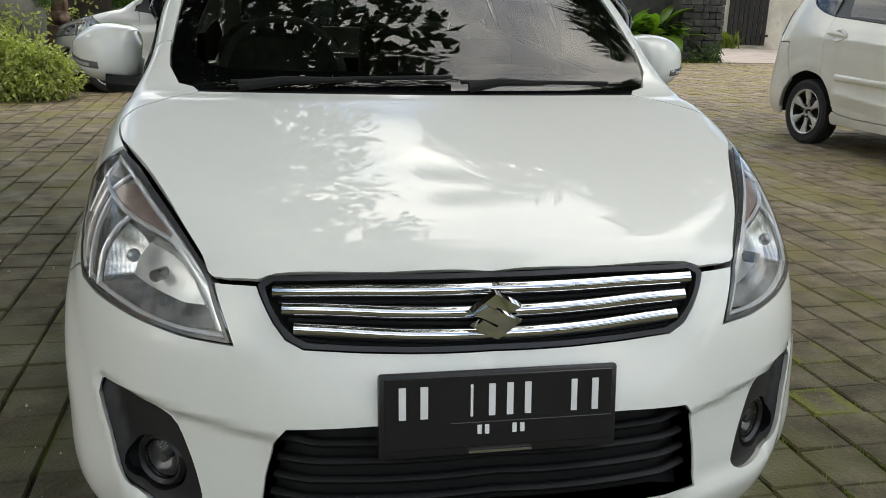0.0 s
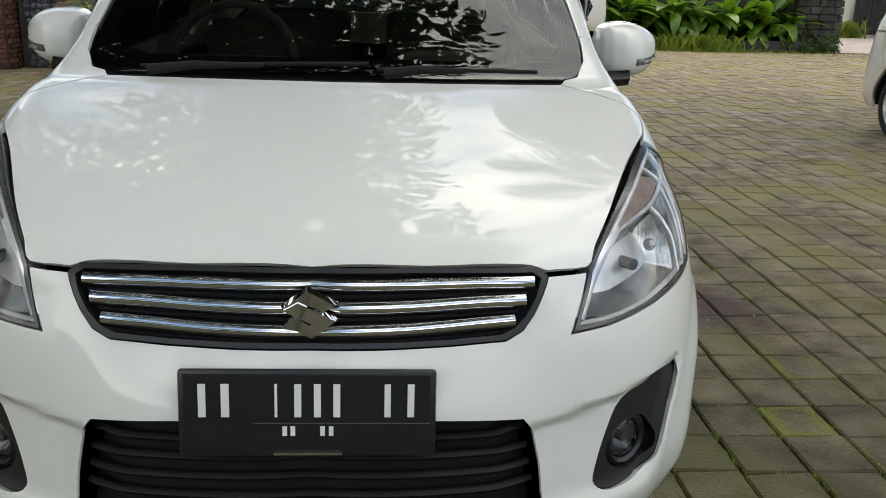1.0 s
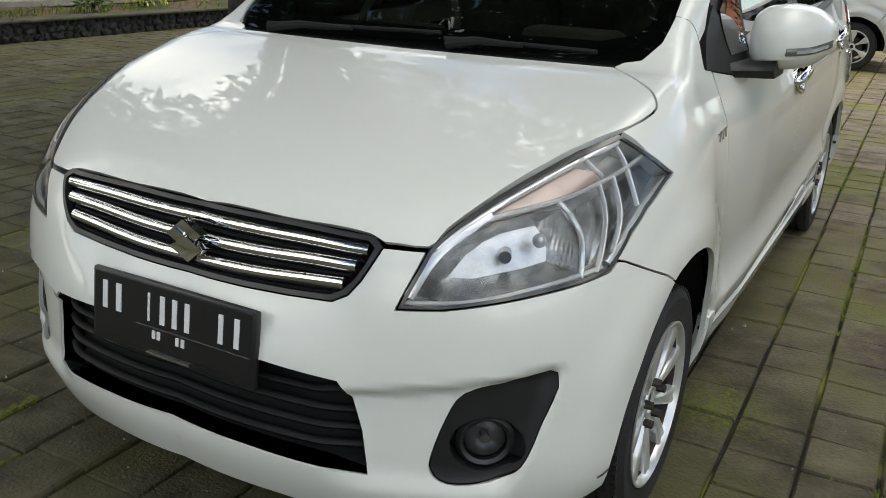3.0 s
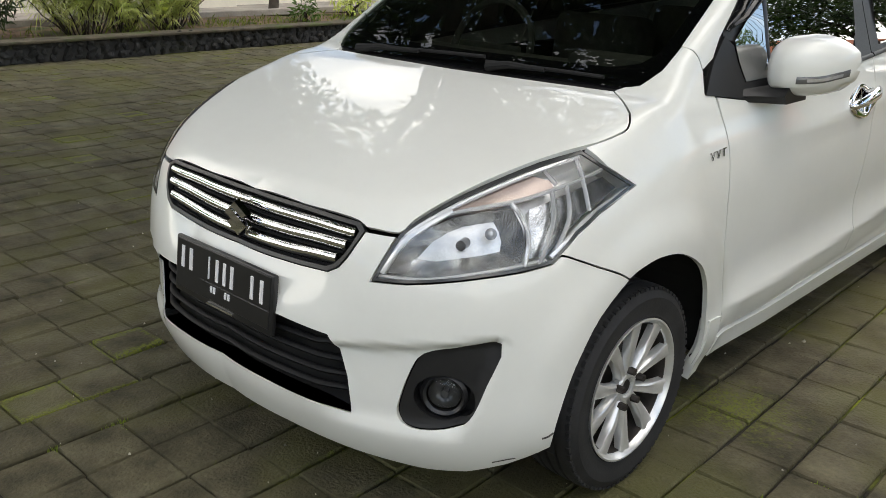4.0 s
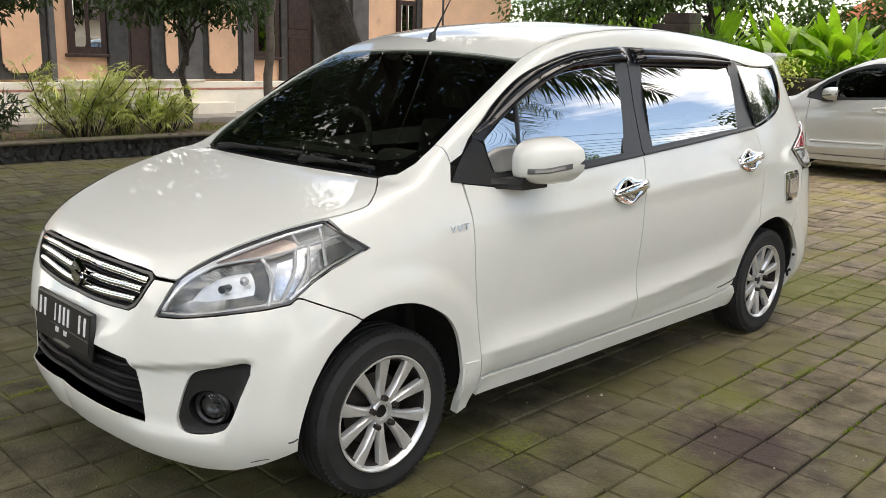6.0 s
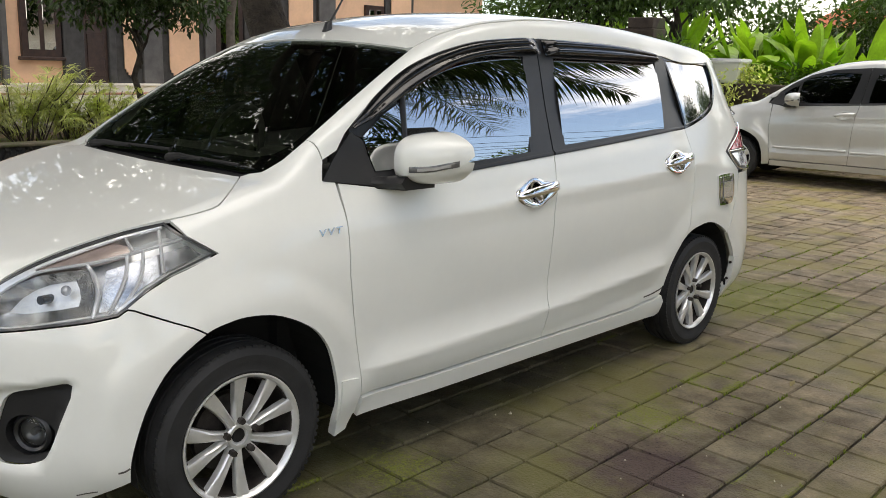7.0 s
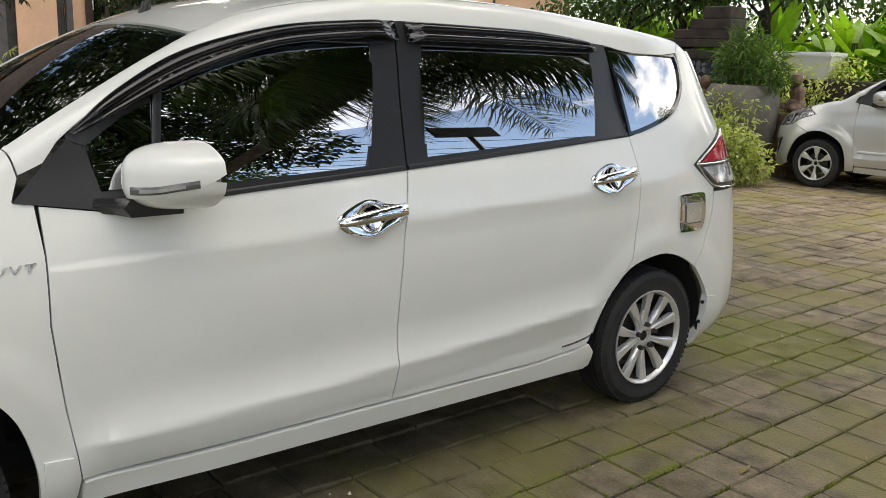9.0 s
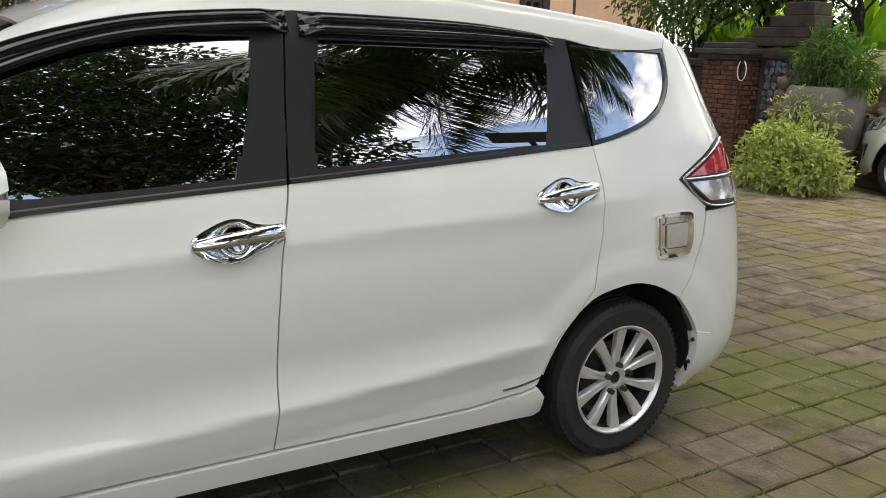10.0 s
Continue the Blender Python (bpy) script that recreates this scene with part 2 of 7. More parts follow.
TAIL = (
    (5, 0.79, 0.81, 0.825, 0.834, 0.842, 0.848, 0.848, 0.838, 0.818, 0.778, 0.715, 0.642, 0.55),
    (25, 0.86, 0.89, 0.915, 0.925, 0.927, 0.925, 0.922, 0.910, 0.884, 0.85, 0.79, 0.705, 0.61),
    (45, 0.98, 1.045, 1.085, 1.095, 1.092, 1.080, 1.065, 1.05, 1.015, 0.98, 0.905, 0.81, 0.71),
    (90, 0.80, 0.83, 0.86, 0.875, 0.88, 0.875, 0.86, 0.84, 0.82, 0.79, 0.74, 0.66, 0.58),
)
STATIONS = [(FRONT_Y - ARC * radians(s[0]), s[1:]) for s in NOSE] + [(s[0], s[1:]) for s in FLANK] + [(REAR_Y + ARC * radians(s[0]), s[1:]) for s in TAIL]
TOP_Y = (-0.75, -0.68, -0.64, -0.60, -0.52, -0.40, -0.20, 0.0, 0.06, 0.10, 0.14, 0.175, 0.30, 0.55, 0.80, 0.87, 1.00, 1.20, 1.50, 1.80, 2.30, 2.80, 3.10, 3.22, 3.35, 3.6)
TOP_Z = (0.60, 0.735, 0.785, 0.812, 0.848, 0.892, 0.952, 1.005, 1.020, 1.0296, 1.0386, 1.053, 1.140, 1.308, 1.455, 1.487, 1.540, 1.590, 1.628, 1.637, 1.615, 1.566, 1.525, 1.498, 1.36, 1.0)


def hermite(xs, ys, x):
    """Smooth curve through (xs, ys), evaluated at the array x; ys may be rows of values."""
    xs, ys, x = np.asarray(xs, float), np.asarray(ys, float), np.asarray(x, float)
    h = np.diff(xs)
    d = (np.diff(ys, axis=0).T / h).T
    s = np.empty_like(ys)
    s[0], s[-1] = d[0], d[-1]
    w = h[1:] / (h[:-1] + h[1:])
    s[1:-1] = (d[:-1].T * w + d[1:].T * (1 - w)).T
    x = np.clip(x, xs[0], xs[-1])
    i = np.clip(np.searchsorted(xs, x) - 1, 0, len(xs) - 2)
    u, g = (x - xs[i]) / h[i], h[i]
    f = lambda k, v: (v.T * k).T
    return f(2 * u ** 3 - 3 * u * u + 1, ys[i]) + f((u ** 3 - 2 * u * u + u) * g, s[i]) + f(3 * u * u - 2 * u ** 3, ys[i + 1]) + f((u ** 3 - u * u) * g, s[i + 1])


GP, GZ = np.arange(-1.24, 4.1, 0.01), np.arange(0.1, 1.72, 0.01)
_columns = np.array([hermite(HEIGHTS, s[1], GZ) for s in STATIONS])
GRID = hermite([s[0] for s in STATIONS], _columns, np.where(GP < MID_FRONT, 2 * MID_FRONT - GP, GP))
_P, _Z = np.meshgrid(GP, GZ, indexing="ij")


def step01(v, lo, hi):
    u = np.clip((v - lo) / (hi - lo), 0, 1)
    return u * u * (3 - 2 * u)


# flared lower doors, wheel-arch lips, sunken fog-lamp corners and the front lip
_crease = 0.396 + 0.0006 * _P + 0.0172 * _P * _P
GRID = GRID + 0.028 * step01(_P, 0.40, 0.56) * (1 - step01(_P, 2.3, 2.42)) * np.where(_Z > _crease, np.clip(1 - (_Z - _crease) / 0.13, 0, 1) ** 1.9, np.clip((_Z - _crease + 0.105) / 0.105, 0, 1))
for _y0, _z0 in ((0.03, 0.31), (2.76, 0.30)):
    _d = np.hypot(_P - _y0, _Z - _z0)
    GRID = GRID + 0.013 * (1 - step01(_d, 0.40, 0.50)) * step01(_Z, 0.2, 0.3)
_edge = 0.515 + 0.162 * np.clip(_P + 0.746, -0.08, 0.36)
_side = -0.419 - 0.343 * (0.568 - _Z)
GRID = GRID - 0.024 * step01(_P, -0.86, -0.74) * (1 - step01(_P, _side - 0.030, _side - 0.004)) * (1 - step01(_Z, _edge - 0.016, _edge + 0.004)) * step01(_Z, 0.29, 0.35)
# shoulder line along the doors
_line = 0.855 + 0.035 * _P
GRID = GRID + 0.010 * np.clip(1 - np.abs(_Z - _line) / 0.07, 0, 1) ** 1.3 * step01(_P, 0.5, 1.0) * (1 - step01(_P, 2.5, 2.9))
TY = np.arange(-0.8, 3.7, 0.004)
TZ = hermite(TOP_Y, TOP_Z, TY)


def radius(p, z):
    a, b = np.clip((p - GP[0]) / 0.01, 1, len(GP) - 3), np.clip((z - GZ[0]) / 0.01, 1, len(GZ) - 3)
    i, j = a.astype(int), b.astype(int)
    u, v = a - i, b - j
    cu = (-u / 2 + u * u - u ** 3 / 2, 1 - 2.5 * u * u + 1.5 * u ** 3, u / 2 + 2 * u * u - 1.5 * u ** 3, (u ** 3 - u * u) / 2)
    cv = (-v / 2 + v * v - v ** 3 / 2, 1 - 2.5 * v * v + 1.5 * v ** 3, v / 2 + 2 * v * v - 1.5 * v ** 3, (v ** 3 - v * v) / 2)
    return sum(cu[m] * cv[k] * GRID[i + m - 1, j + k - 1] for m in range(4) for k in range(4))


def top(x, y):
    return np.interp(y - 0.05 * x * x, TY, TZ) - (-0.015 + 0.105 * np.clip((y - 0.1) / 0.7, 0, 1)) * x * x


def stadium(x, y):
    ax, over = np.abs(x), np.where(y < FRONT_Y, FRONT_Y - y, np.where(y > REAR_Y, y - REAR_Y, 0.0))
    a = np.arctan2(over, ax)
    return np.where(y < FRONT_Y, FRONT_Y - ARC * a, np.where(y > REAR_Y, REAR_Y + ARC * a, y)), np.hypot(ax, over)


def field(x, y, z):
    p, r = stadium(x, y)
    a, b = r - radius(p, z), (z - top(x, y)) * 0.8
    k = 0.045
    h = np.maximum(k - np.abs(a - b), 0) / k
    return np.maximum(a, b) + h * h * k * 0.25


def bisect(at, lo, hi):
    lo, hi = np.array(lo, float), np.array(hi, float)
    for _ in range(20):
        m = (lo + hi) / 2
        inside = field(*at(m)) < 0
        lo, hi = np.where(inside, m, lo), np.where(inside, hi, m)
    return np.array(at((lo + hi) / 2)).T


def slope(q):
    e = 0.008
    x, y, z = q.T
    g = np.stack([field(x + e, y, z) - field(x - e, y, z), field(x, y + e, z) - field(x, y - e, z), field(x, y, z + e) - field(x, y, z - e)], 1)
    return g / np.maximum(np.linalg.norm(g, axis=1), 1e-9)[:, None]


def wall(uv):
    """Points and normals of the body for (place along the flank, height)."""
    p, z = np.asarray(uv, float).T
    a = np.where(p < FRONT_Y, (FRONT_Y - p) / ARC, np.where(p > REAR_Y, (p - REAR_Y) / ARC, 0.0))
    y0 = np.where(p < FRONT_Y, FRONT_Y, np.where(p > REAR_Y, REAR_Y, p))
    sgn = np.where(p < FRONT_Y, -1.0, 1.0)
    q = bisect(lambda r: (r * np.cos(a), y0 + sgn * r * np.sin(a), z), np.full(len(p), 0.25), np.full(len(p), 1.25))
    return q, slope(q)


def slant(uv):
    """Points and normals for (place along the flank, height carried up at 45 degrees), for shoulders and pillars."""
    p, w = np.asarray(uv, float).T
    a = np.where(p < FRONT_Y, (FRONT_Y - p) / ARC, np.where(p > REAR_Y, (p - REAR_Y) / ARC, 0.0))
    y0 = np.where(p < FRONT_Y, FRONT_Y, np.where(p > REAR_Y, REAR_Y, p))
    sgn = np.where(p < FRONT_Y, -1.0, 1.0)
    q = bisect(lambda r: (r * np.cos(a), y0 + sgn * r * np.sin(a), w + r - 0.8), np.full(len(p), 0.3), np.full(len(p), 1.25))
    return q, slope(q)


def slanted(points, low=True):
    """Outline points, given on the wall or (low=False) from above, as slant coordinates."""
    q = (wall if low else over)(points)[0]
    p, r = stadium(q[:, 0], q[:, 1])
    return [(float(a), float(b)) for a, b in zip(p, q[:, 2] - (r - 0.8))]


def over(uv):
    """Points and normals of the body for (across, along), seen from above."""
    x, y = np.asarray(uv, float).T
    q = bisect(lambda z: (x, y, z), np.full(len(x), 0.4), np.full(len(x), 1.75))
    return q, slope(q)


def within(poly, pts):
    poly, pts = np.asarray(poly), np.asarray(pts)
    odd = np.zeros(len(pts), bool)
    for (x0, y0), (x1, y1) in zip(poly, np.roll(poly, -1, 0)):
        cross = (y0 > pts[:, 1]) != (y1 > pts[:, 1])
        odd ^= cross & (pts[:, 0] < (x1 - x0) * (pts[:, 1] - y0) / (y1 - y0 + 1e-12) + x0)
    return odd


def shrink(poly, d):
    """A closed outline moved inwards by d."""
    p = np.asarray(poly, float)
    area = np.sum(p[:, 0] * np.roll(p[:, 1], -1) - np.roll(p[:, 0], -1) * p[:, 1])
    e0, e1 = p - np.roll(p, 1, 0), np.roll(p, -1, 0) - p
    n0, n1 = (np.stack([-e[:, 1], e[:, 0]], 1) / np.maximum(np.linalg.norm(e, axis=1), 1e-9)[:, None] for e in (e0, e1))
    n = n0 + n1
    n /= np.maximum(np.linalg.norm(n, axis=1), 0.5)[:, None]
    k = 1 / np.maximum(np.sum(n * n1, 1), 0.5)
    return p + n * (k * d * (1 if area > 0 else -1))[:, None]


def finer(poly, step):
    out = []
    for a, b in zip(poly, [*poly[1:], poly[0]]):
        a, b = np.asarray(a, float), np.asarray(b, float)
        n = max(1, int(np.ceil(np.linalg.norm(b - a) / step)))
        out += [a + (b - a) * k / n for k in range(n)]
    return np.array(out)


def sheet(name, outline, onto, mat, parent, holes=(), step=0.03, gap=0.002, depth=0.012, side=1, lift=0.0, label="", mid=None):
    """A curved panel cut from the body surface along an outline, with a turned-in rim.
    side: 1 or -1 for one flank, 0 for a panel that runs across the middle (mid: the outline coordinate that lies on it)."""
    from mathutils.geometry import delaunay_2d_cdt
    loops = []
    for k, poly in enumerate((outline, *holes)):
        q = shrink(poly, gap if k == 0 else -gap)
        if mid is not None:
            src = np.asarray(poly, float)
            on = np.abs(src[:, mid[0]] - mid[1]) < 1e-4
            q[on, mid[0]] = mid[1]
        loops.append(finer(q, step))
    lo, hi = loops[0].min(0), loops[0].max(0)
    gx, gy = np.meshgrid(np.arange(lo[0] + step * 0.5, hi[0], step), np.arange(lo[1] + step * 0.5, hi[1], step))
    grid = np.stack([gx.ravel(), gy.ravel()], 1)
    ok = within(loops[0], grid)
    for h in loops[1:]:
        ok &= ~within(h, grid)
    rim = np.concatenate(loops)
    grid = grid[ok]
    if len(grid):
        near = np.min(np.linalg.norm(grid[:, None] - rim[None], axis=2), axis=1)
        grid = grid[near > step * 0.45]
    flat = np.concatenate([rim, grid])
    edges, at = [], 0
    for q in loops:
        edges += [(at + i, at + (i + 1) % len(q)) for i in range(len(q))]
        at += len(q)
    v2, _, f2, _, _, _ = delaunay_2d_cdt([Vector(q) for q in flat], edges, [], 0, 1e-6)
    v2 = np.array([tuple(v) for v in v2])
    tri = np.array([tuple(f) for f in f2])
    c = v2[tri].mean(1)
    keep = within(loops[0], c)
    for h in loops[1:]:
        keep &= ~within(h, c)
    tri = tri[keep]
    q, n = onto(v2)
    q = q + n * lift
    # wind faces outwards
    w = np.einsum("ij,ij->i", np.cross(q[tri[:, 1]] - q[tri[:, 0]], q[tri[:, 2]] - q[tri[:, 0]]), n[tri[:, 0]])
    tri[w < 0] = tri[w < 0][:, ::-1]
    # rim: boundary edges that belong to one triangle
    seen = {}
    for t in tri:
        for a, b in ((t[0], t[1]), (t[1], t[2]), (t[2], t[0])):
            seen[(a, b)] = seen.get((a, b), 0) + 1
    border = [e for e in seen if (e[1], e[0]) not in seen]
    if mid is not None:
        border = [e for e in border if not (abs(v2[e[0]][mid[0]] - mid[1]) < 1e-4 and abs(v2[e[1]][mid[0]] - mid[1]) < 1e-4)]
    verts, norms, faces = list(q), list(n), [tuple(int(i) for i in t) for t in tri]
    if depth:
        for a, b in border:
            k = len(verts)
            out = np.cross(q[b] - q[a], n[a])
            out = out / max(np.linalg.norm(out), 1e-9)
            verts += [q[a], q[b], q[b] - n[b] * depth, q[a] - n[a] * depth]
            norms += [out] * 4
            faces.append((k + 1, k, k + 3, k + 2))
    verts, norms = np.array(verts), np.array(norms)
    flip = np.array([-1.0, 1.0, 1.0])
    if side == 0:
        k = len(verts)
        faces = faces + [tuple(i + k for i in f[::-1]) for f in faces]
        verts, norms = np.concatenate([verts, verts * flip]), np.concatenate([norms, norms * flip])
    elif side == -1:
        verts, norms, faces = verts * flip, norms * flip, [f[::-1] for f in faces]
    return link_mesh(name, verts, faces, mat, parent, label, True, norms)


def on_wall(p, z, lift=0.0, side=1):
    q, n = wall([(p, z)])
    v = Vector(q[0] + n[0] * lift)
    return Vector((v.x * side, v.y, v.z))


def ribbon(name, pts, onto, width, mat, parent, lift=0.004, side=1, label="", thick=0.008, sides=6, taper=False):
    """A rounded bar that follows the body along a line of surface coordinates."""
    q, n = onto(spline(pts, 6))
    q = q + n * lift
    if side == -1:
        q = q * np.array([-1.0, 1, 1])
        n = n * np.array([-1.0, 1, 1])
    bm = bmesh.new()
    rings = []
    for i in range(len(q)):
        d = Vector(q[min(i + 1, len(q) - 1)] - q[max(i - 1, 0)]).normalized()
        up = Vector(n[i]).normalized()
        across = d.cross(up).normalized()
        w = width * (0.35 + 0.65 * min(1, 4 * min(i, len(q) - 1 - i) / (len(q) - 1))) if taper else width
        rings.append([bm.verts.new(Vector(q[i]) + across * math.cos(a) * w / 2 + up * math.sin(a) * thick) for a in [2 * math.pi * (k + 0.5) / sides for k in range(sides)]])
    for a, b in zip(rings, rings[1:]):
        for k in range(sides):
            bm.faces.new((a[k], a[(k + 1) % sides], b[(k + 1) % sides], b[k]))
    bm.faces.new(rings[0])
    bm.faces.new(rings[-1])
    bmesh.ops.recalc_face_normals(bm, faces=bm.faces)
    return part(name, bm, mat, parent, label, True, 60)


# ---- the minivan ----
FRONT_ARCH = spline([(0.352, 0.231), (0.354, 0.300), (0.345, 0.387), (0.312, 0.498), (0.262, 0.571), (0.204, 0.613), (0.134, 0.648), (0.068, 0.670), (-0.008, 0.678), (-0.067, 0.671), (-0.126, 0.651), (-0.216, 0.582), (-0.268, 0.495), (-0.296, 0.415), (-0.316, 0.330), (-0.322, 0.262)], 3)   # from the sill side over the top to the bumper side
BUMPER_SEAM = [(-0.326, 0.7385), (-0.318, 0.7425), (-0.303, 0.739), (-0.280, 0.728), (-0.256, 0.717), (-0.230, 0.705), (-0.205, 0.694), (-0.184, 0.685), (-0.163, 0.675), (-0.145, 0.664), (-0.126, 0.651)]
REAR_ARCH = spline([(3.098, 0.250), (3.090, 0.340), (3.064, 0.431), (3.024, 0.504), (2.967, 0.571), (2.877, 0.623), (2.776, 0.652), (2.682, 0.649), (2.560, 0.617), (2.466, 0.537), (2.404, 0.440), (2.362, 0.350), (2.350, 0.300)], 3)
LAMP_TOP = [(-0.665, 0.781), (-0.631, 0.813), (-0.559, 0.858), (-0.465, 0.897), (-0.346, 0.933), (-0.232, 0.955)]
LAMP_BACK = [(-0.170, 0.917), (-0.082, 0.865), (-0.122, 0.851), (-0.213, 0.819), (-0.275, 0.785), (-0.321, 0.742), (-0.339, 0.727)]
LAMP_LOW = [(-0.404, 0.715), (-0.482, 0.705), (-0.559, 0.693), (-0.639, 0.680), (-0.716, 0.674)]
LAMP = spline(LAMP_TOP, 3)[:-1] + LAMP_TOP[-1:] + LAMP_BACK + LAMP_LOW + [(-0.701, 0.709)]
GRILLE = [(MID_FRONT, 0.789), (-0.955, 0.791), (-0.757, 0.792), (-0.742, 0.777), (-0.759, 0.748), (-0.778, 0.715), (-0.800, 0.686), (-0.829, 0.669), (-0.919, 0.661), (-1.015, 0.657), (MID_FRONT, 0.654)]
MOUTH = [(MID_FRONT, 0.538), (-0.949, 0.537), (-0.812, 0.526), (-0.787, 0.492), (-0.770, 0.42), (-0.760, 0.330), (-0.862, 0.340), (-0.993, 0.351), (MID_FRONT, 0.357)]
FOG = spline([(-0.444, 0.548), (-0.531, 0.534), (-0.598, 0.512), (-0.626, 0.462), (-0.650, 0.378), (-0.649, 0.342), (-0.622, 0.324), (-0.568, 0.325), (-0.522, 0.339), (-0.496, 0.376), (-0.471, 0.450)], 3, True)
BELT = [(0.355, 1.031), (0.612, 0.994), (0.885, 1.024), (1.500, 1.060), (2.408, 1.118), (2.589, 1.128)]
FRONT_DOOR_EDGE = [(0.412, 1.024), (0.411, 0.905), (0.407, 0.734), (0.428, 0.514), (0.459, 0.306)]
MID_EDGE = [(1.498, 1.060), (1.463, 0.890), (1.448, 0.70), (1.445, 0.596), (1.444, 0.439), (1.436, 0.308)]
REAR_DOOR_EDGE = [(2.589, 1.128), (2.600, 1.003), (2.595, 0.850), (2.561, 0.651), (2.497, 0.573), (2.422, 0.497), (2.380, 0.41), (2.352, 0.345), (2.30, 0.325), (2.10, 0.307)]
QUARTER = [(2.588, 1.128), (2.552, 1.471), *spline([(3.118, 1.454), (3.100, 1.385), (3.056, 1.308), (2.985, 1.243), (2.890, 1.196), (2.780, 1.164), (2.680, 1.142)], 3)]
RAIL_LOW = [(0.510, 1.201), (0.635, 1.295), (0.843, 1.406), (1.121, 1.482), (1.587, 1.519), (2.159, 1.510), (2.50, 1.475), (2.552, 1.471), (3.118, 1.454)]
SCREEN_EDGE = [(0.655, 0.358), (0.630, 0.60), (0.585, 0.872)]
DITCH = [(0.580, 0.90), (0.580, 1.03), (0.573, 1.23), (0.564, 1.48), (0.557, 1.70), (0.546, 2.26), (0.523, 2.75), (0.500, 3.08)]
TAIL_LAMP = [(2.988, 1.000), (3.101, 0.895), (3.330, 0.885), (3.372, 0.98), (3.345, 1.06), (3.295, 1.138), (3.23, 1.118)]


def pane(uv):
    """Side glass: a true arc from belt to roof rail, set on the body's flank."""
    p, z = np.asarray(uv, float).T
    a = wall(np.stack([p, np.full(len(p), 1.09)], 1))[0]
    back = np.maximum(p, 1.15)
    b = a + wall(np.stack([back, np.full(len(p), 1.45)], 1))[0] - wall(np.stack([back, np.full(len(p), 1.09)], 1))[0]
    u = (z - 1.09) / 0.36
    q = a + (b - a) * u[:, None]
    bend = np.maximum(p - REAR_Y, 0) / ARC * 0.45
    hor = np.stack([np.cos(bend), np.sin(bend), np.zeros(len(p))], 1)
    q = q + hor * (0.36 * (0.0324 - (z - 1.27) ** 2))[:, None]
    q[:, 2] = z
    fall = np.sum((a - b) * hor, 1) / 0.36 + 0.72 * (z - 1.27)
    n = hor + np.array([0, 0, 1.0]) * fall[:, None]
    return q, n / np.linalg.norm(n, axis=1)[:, None]


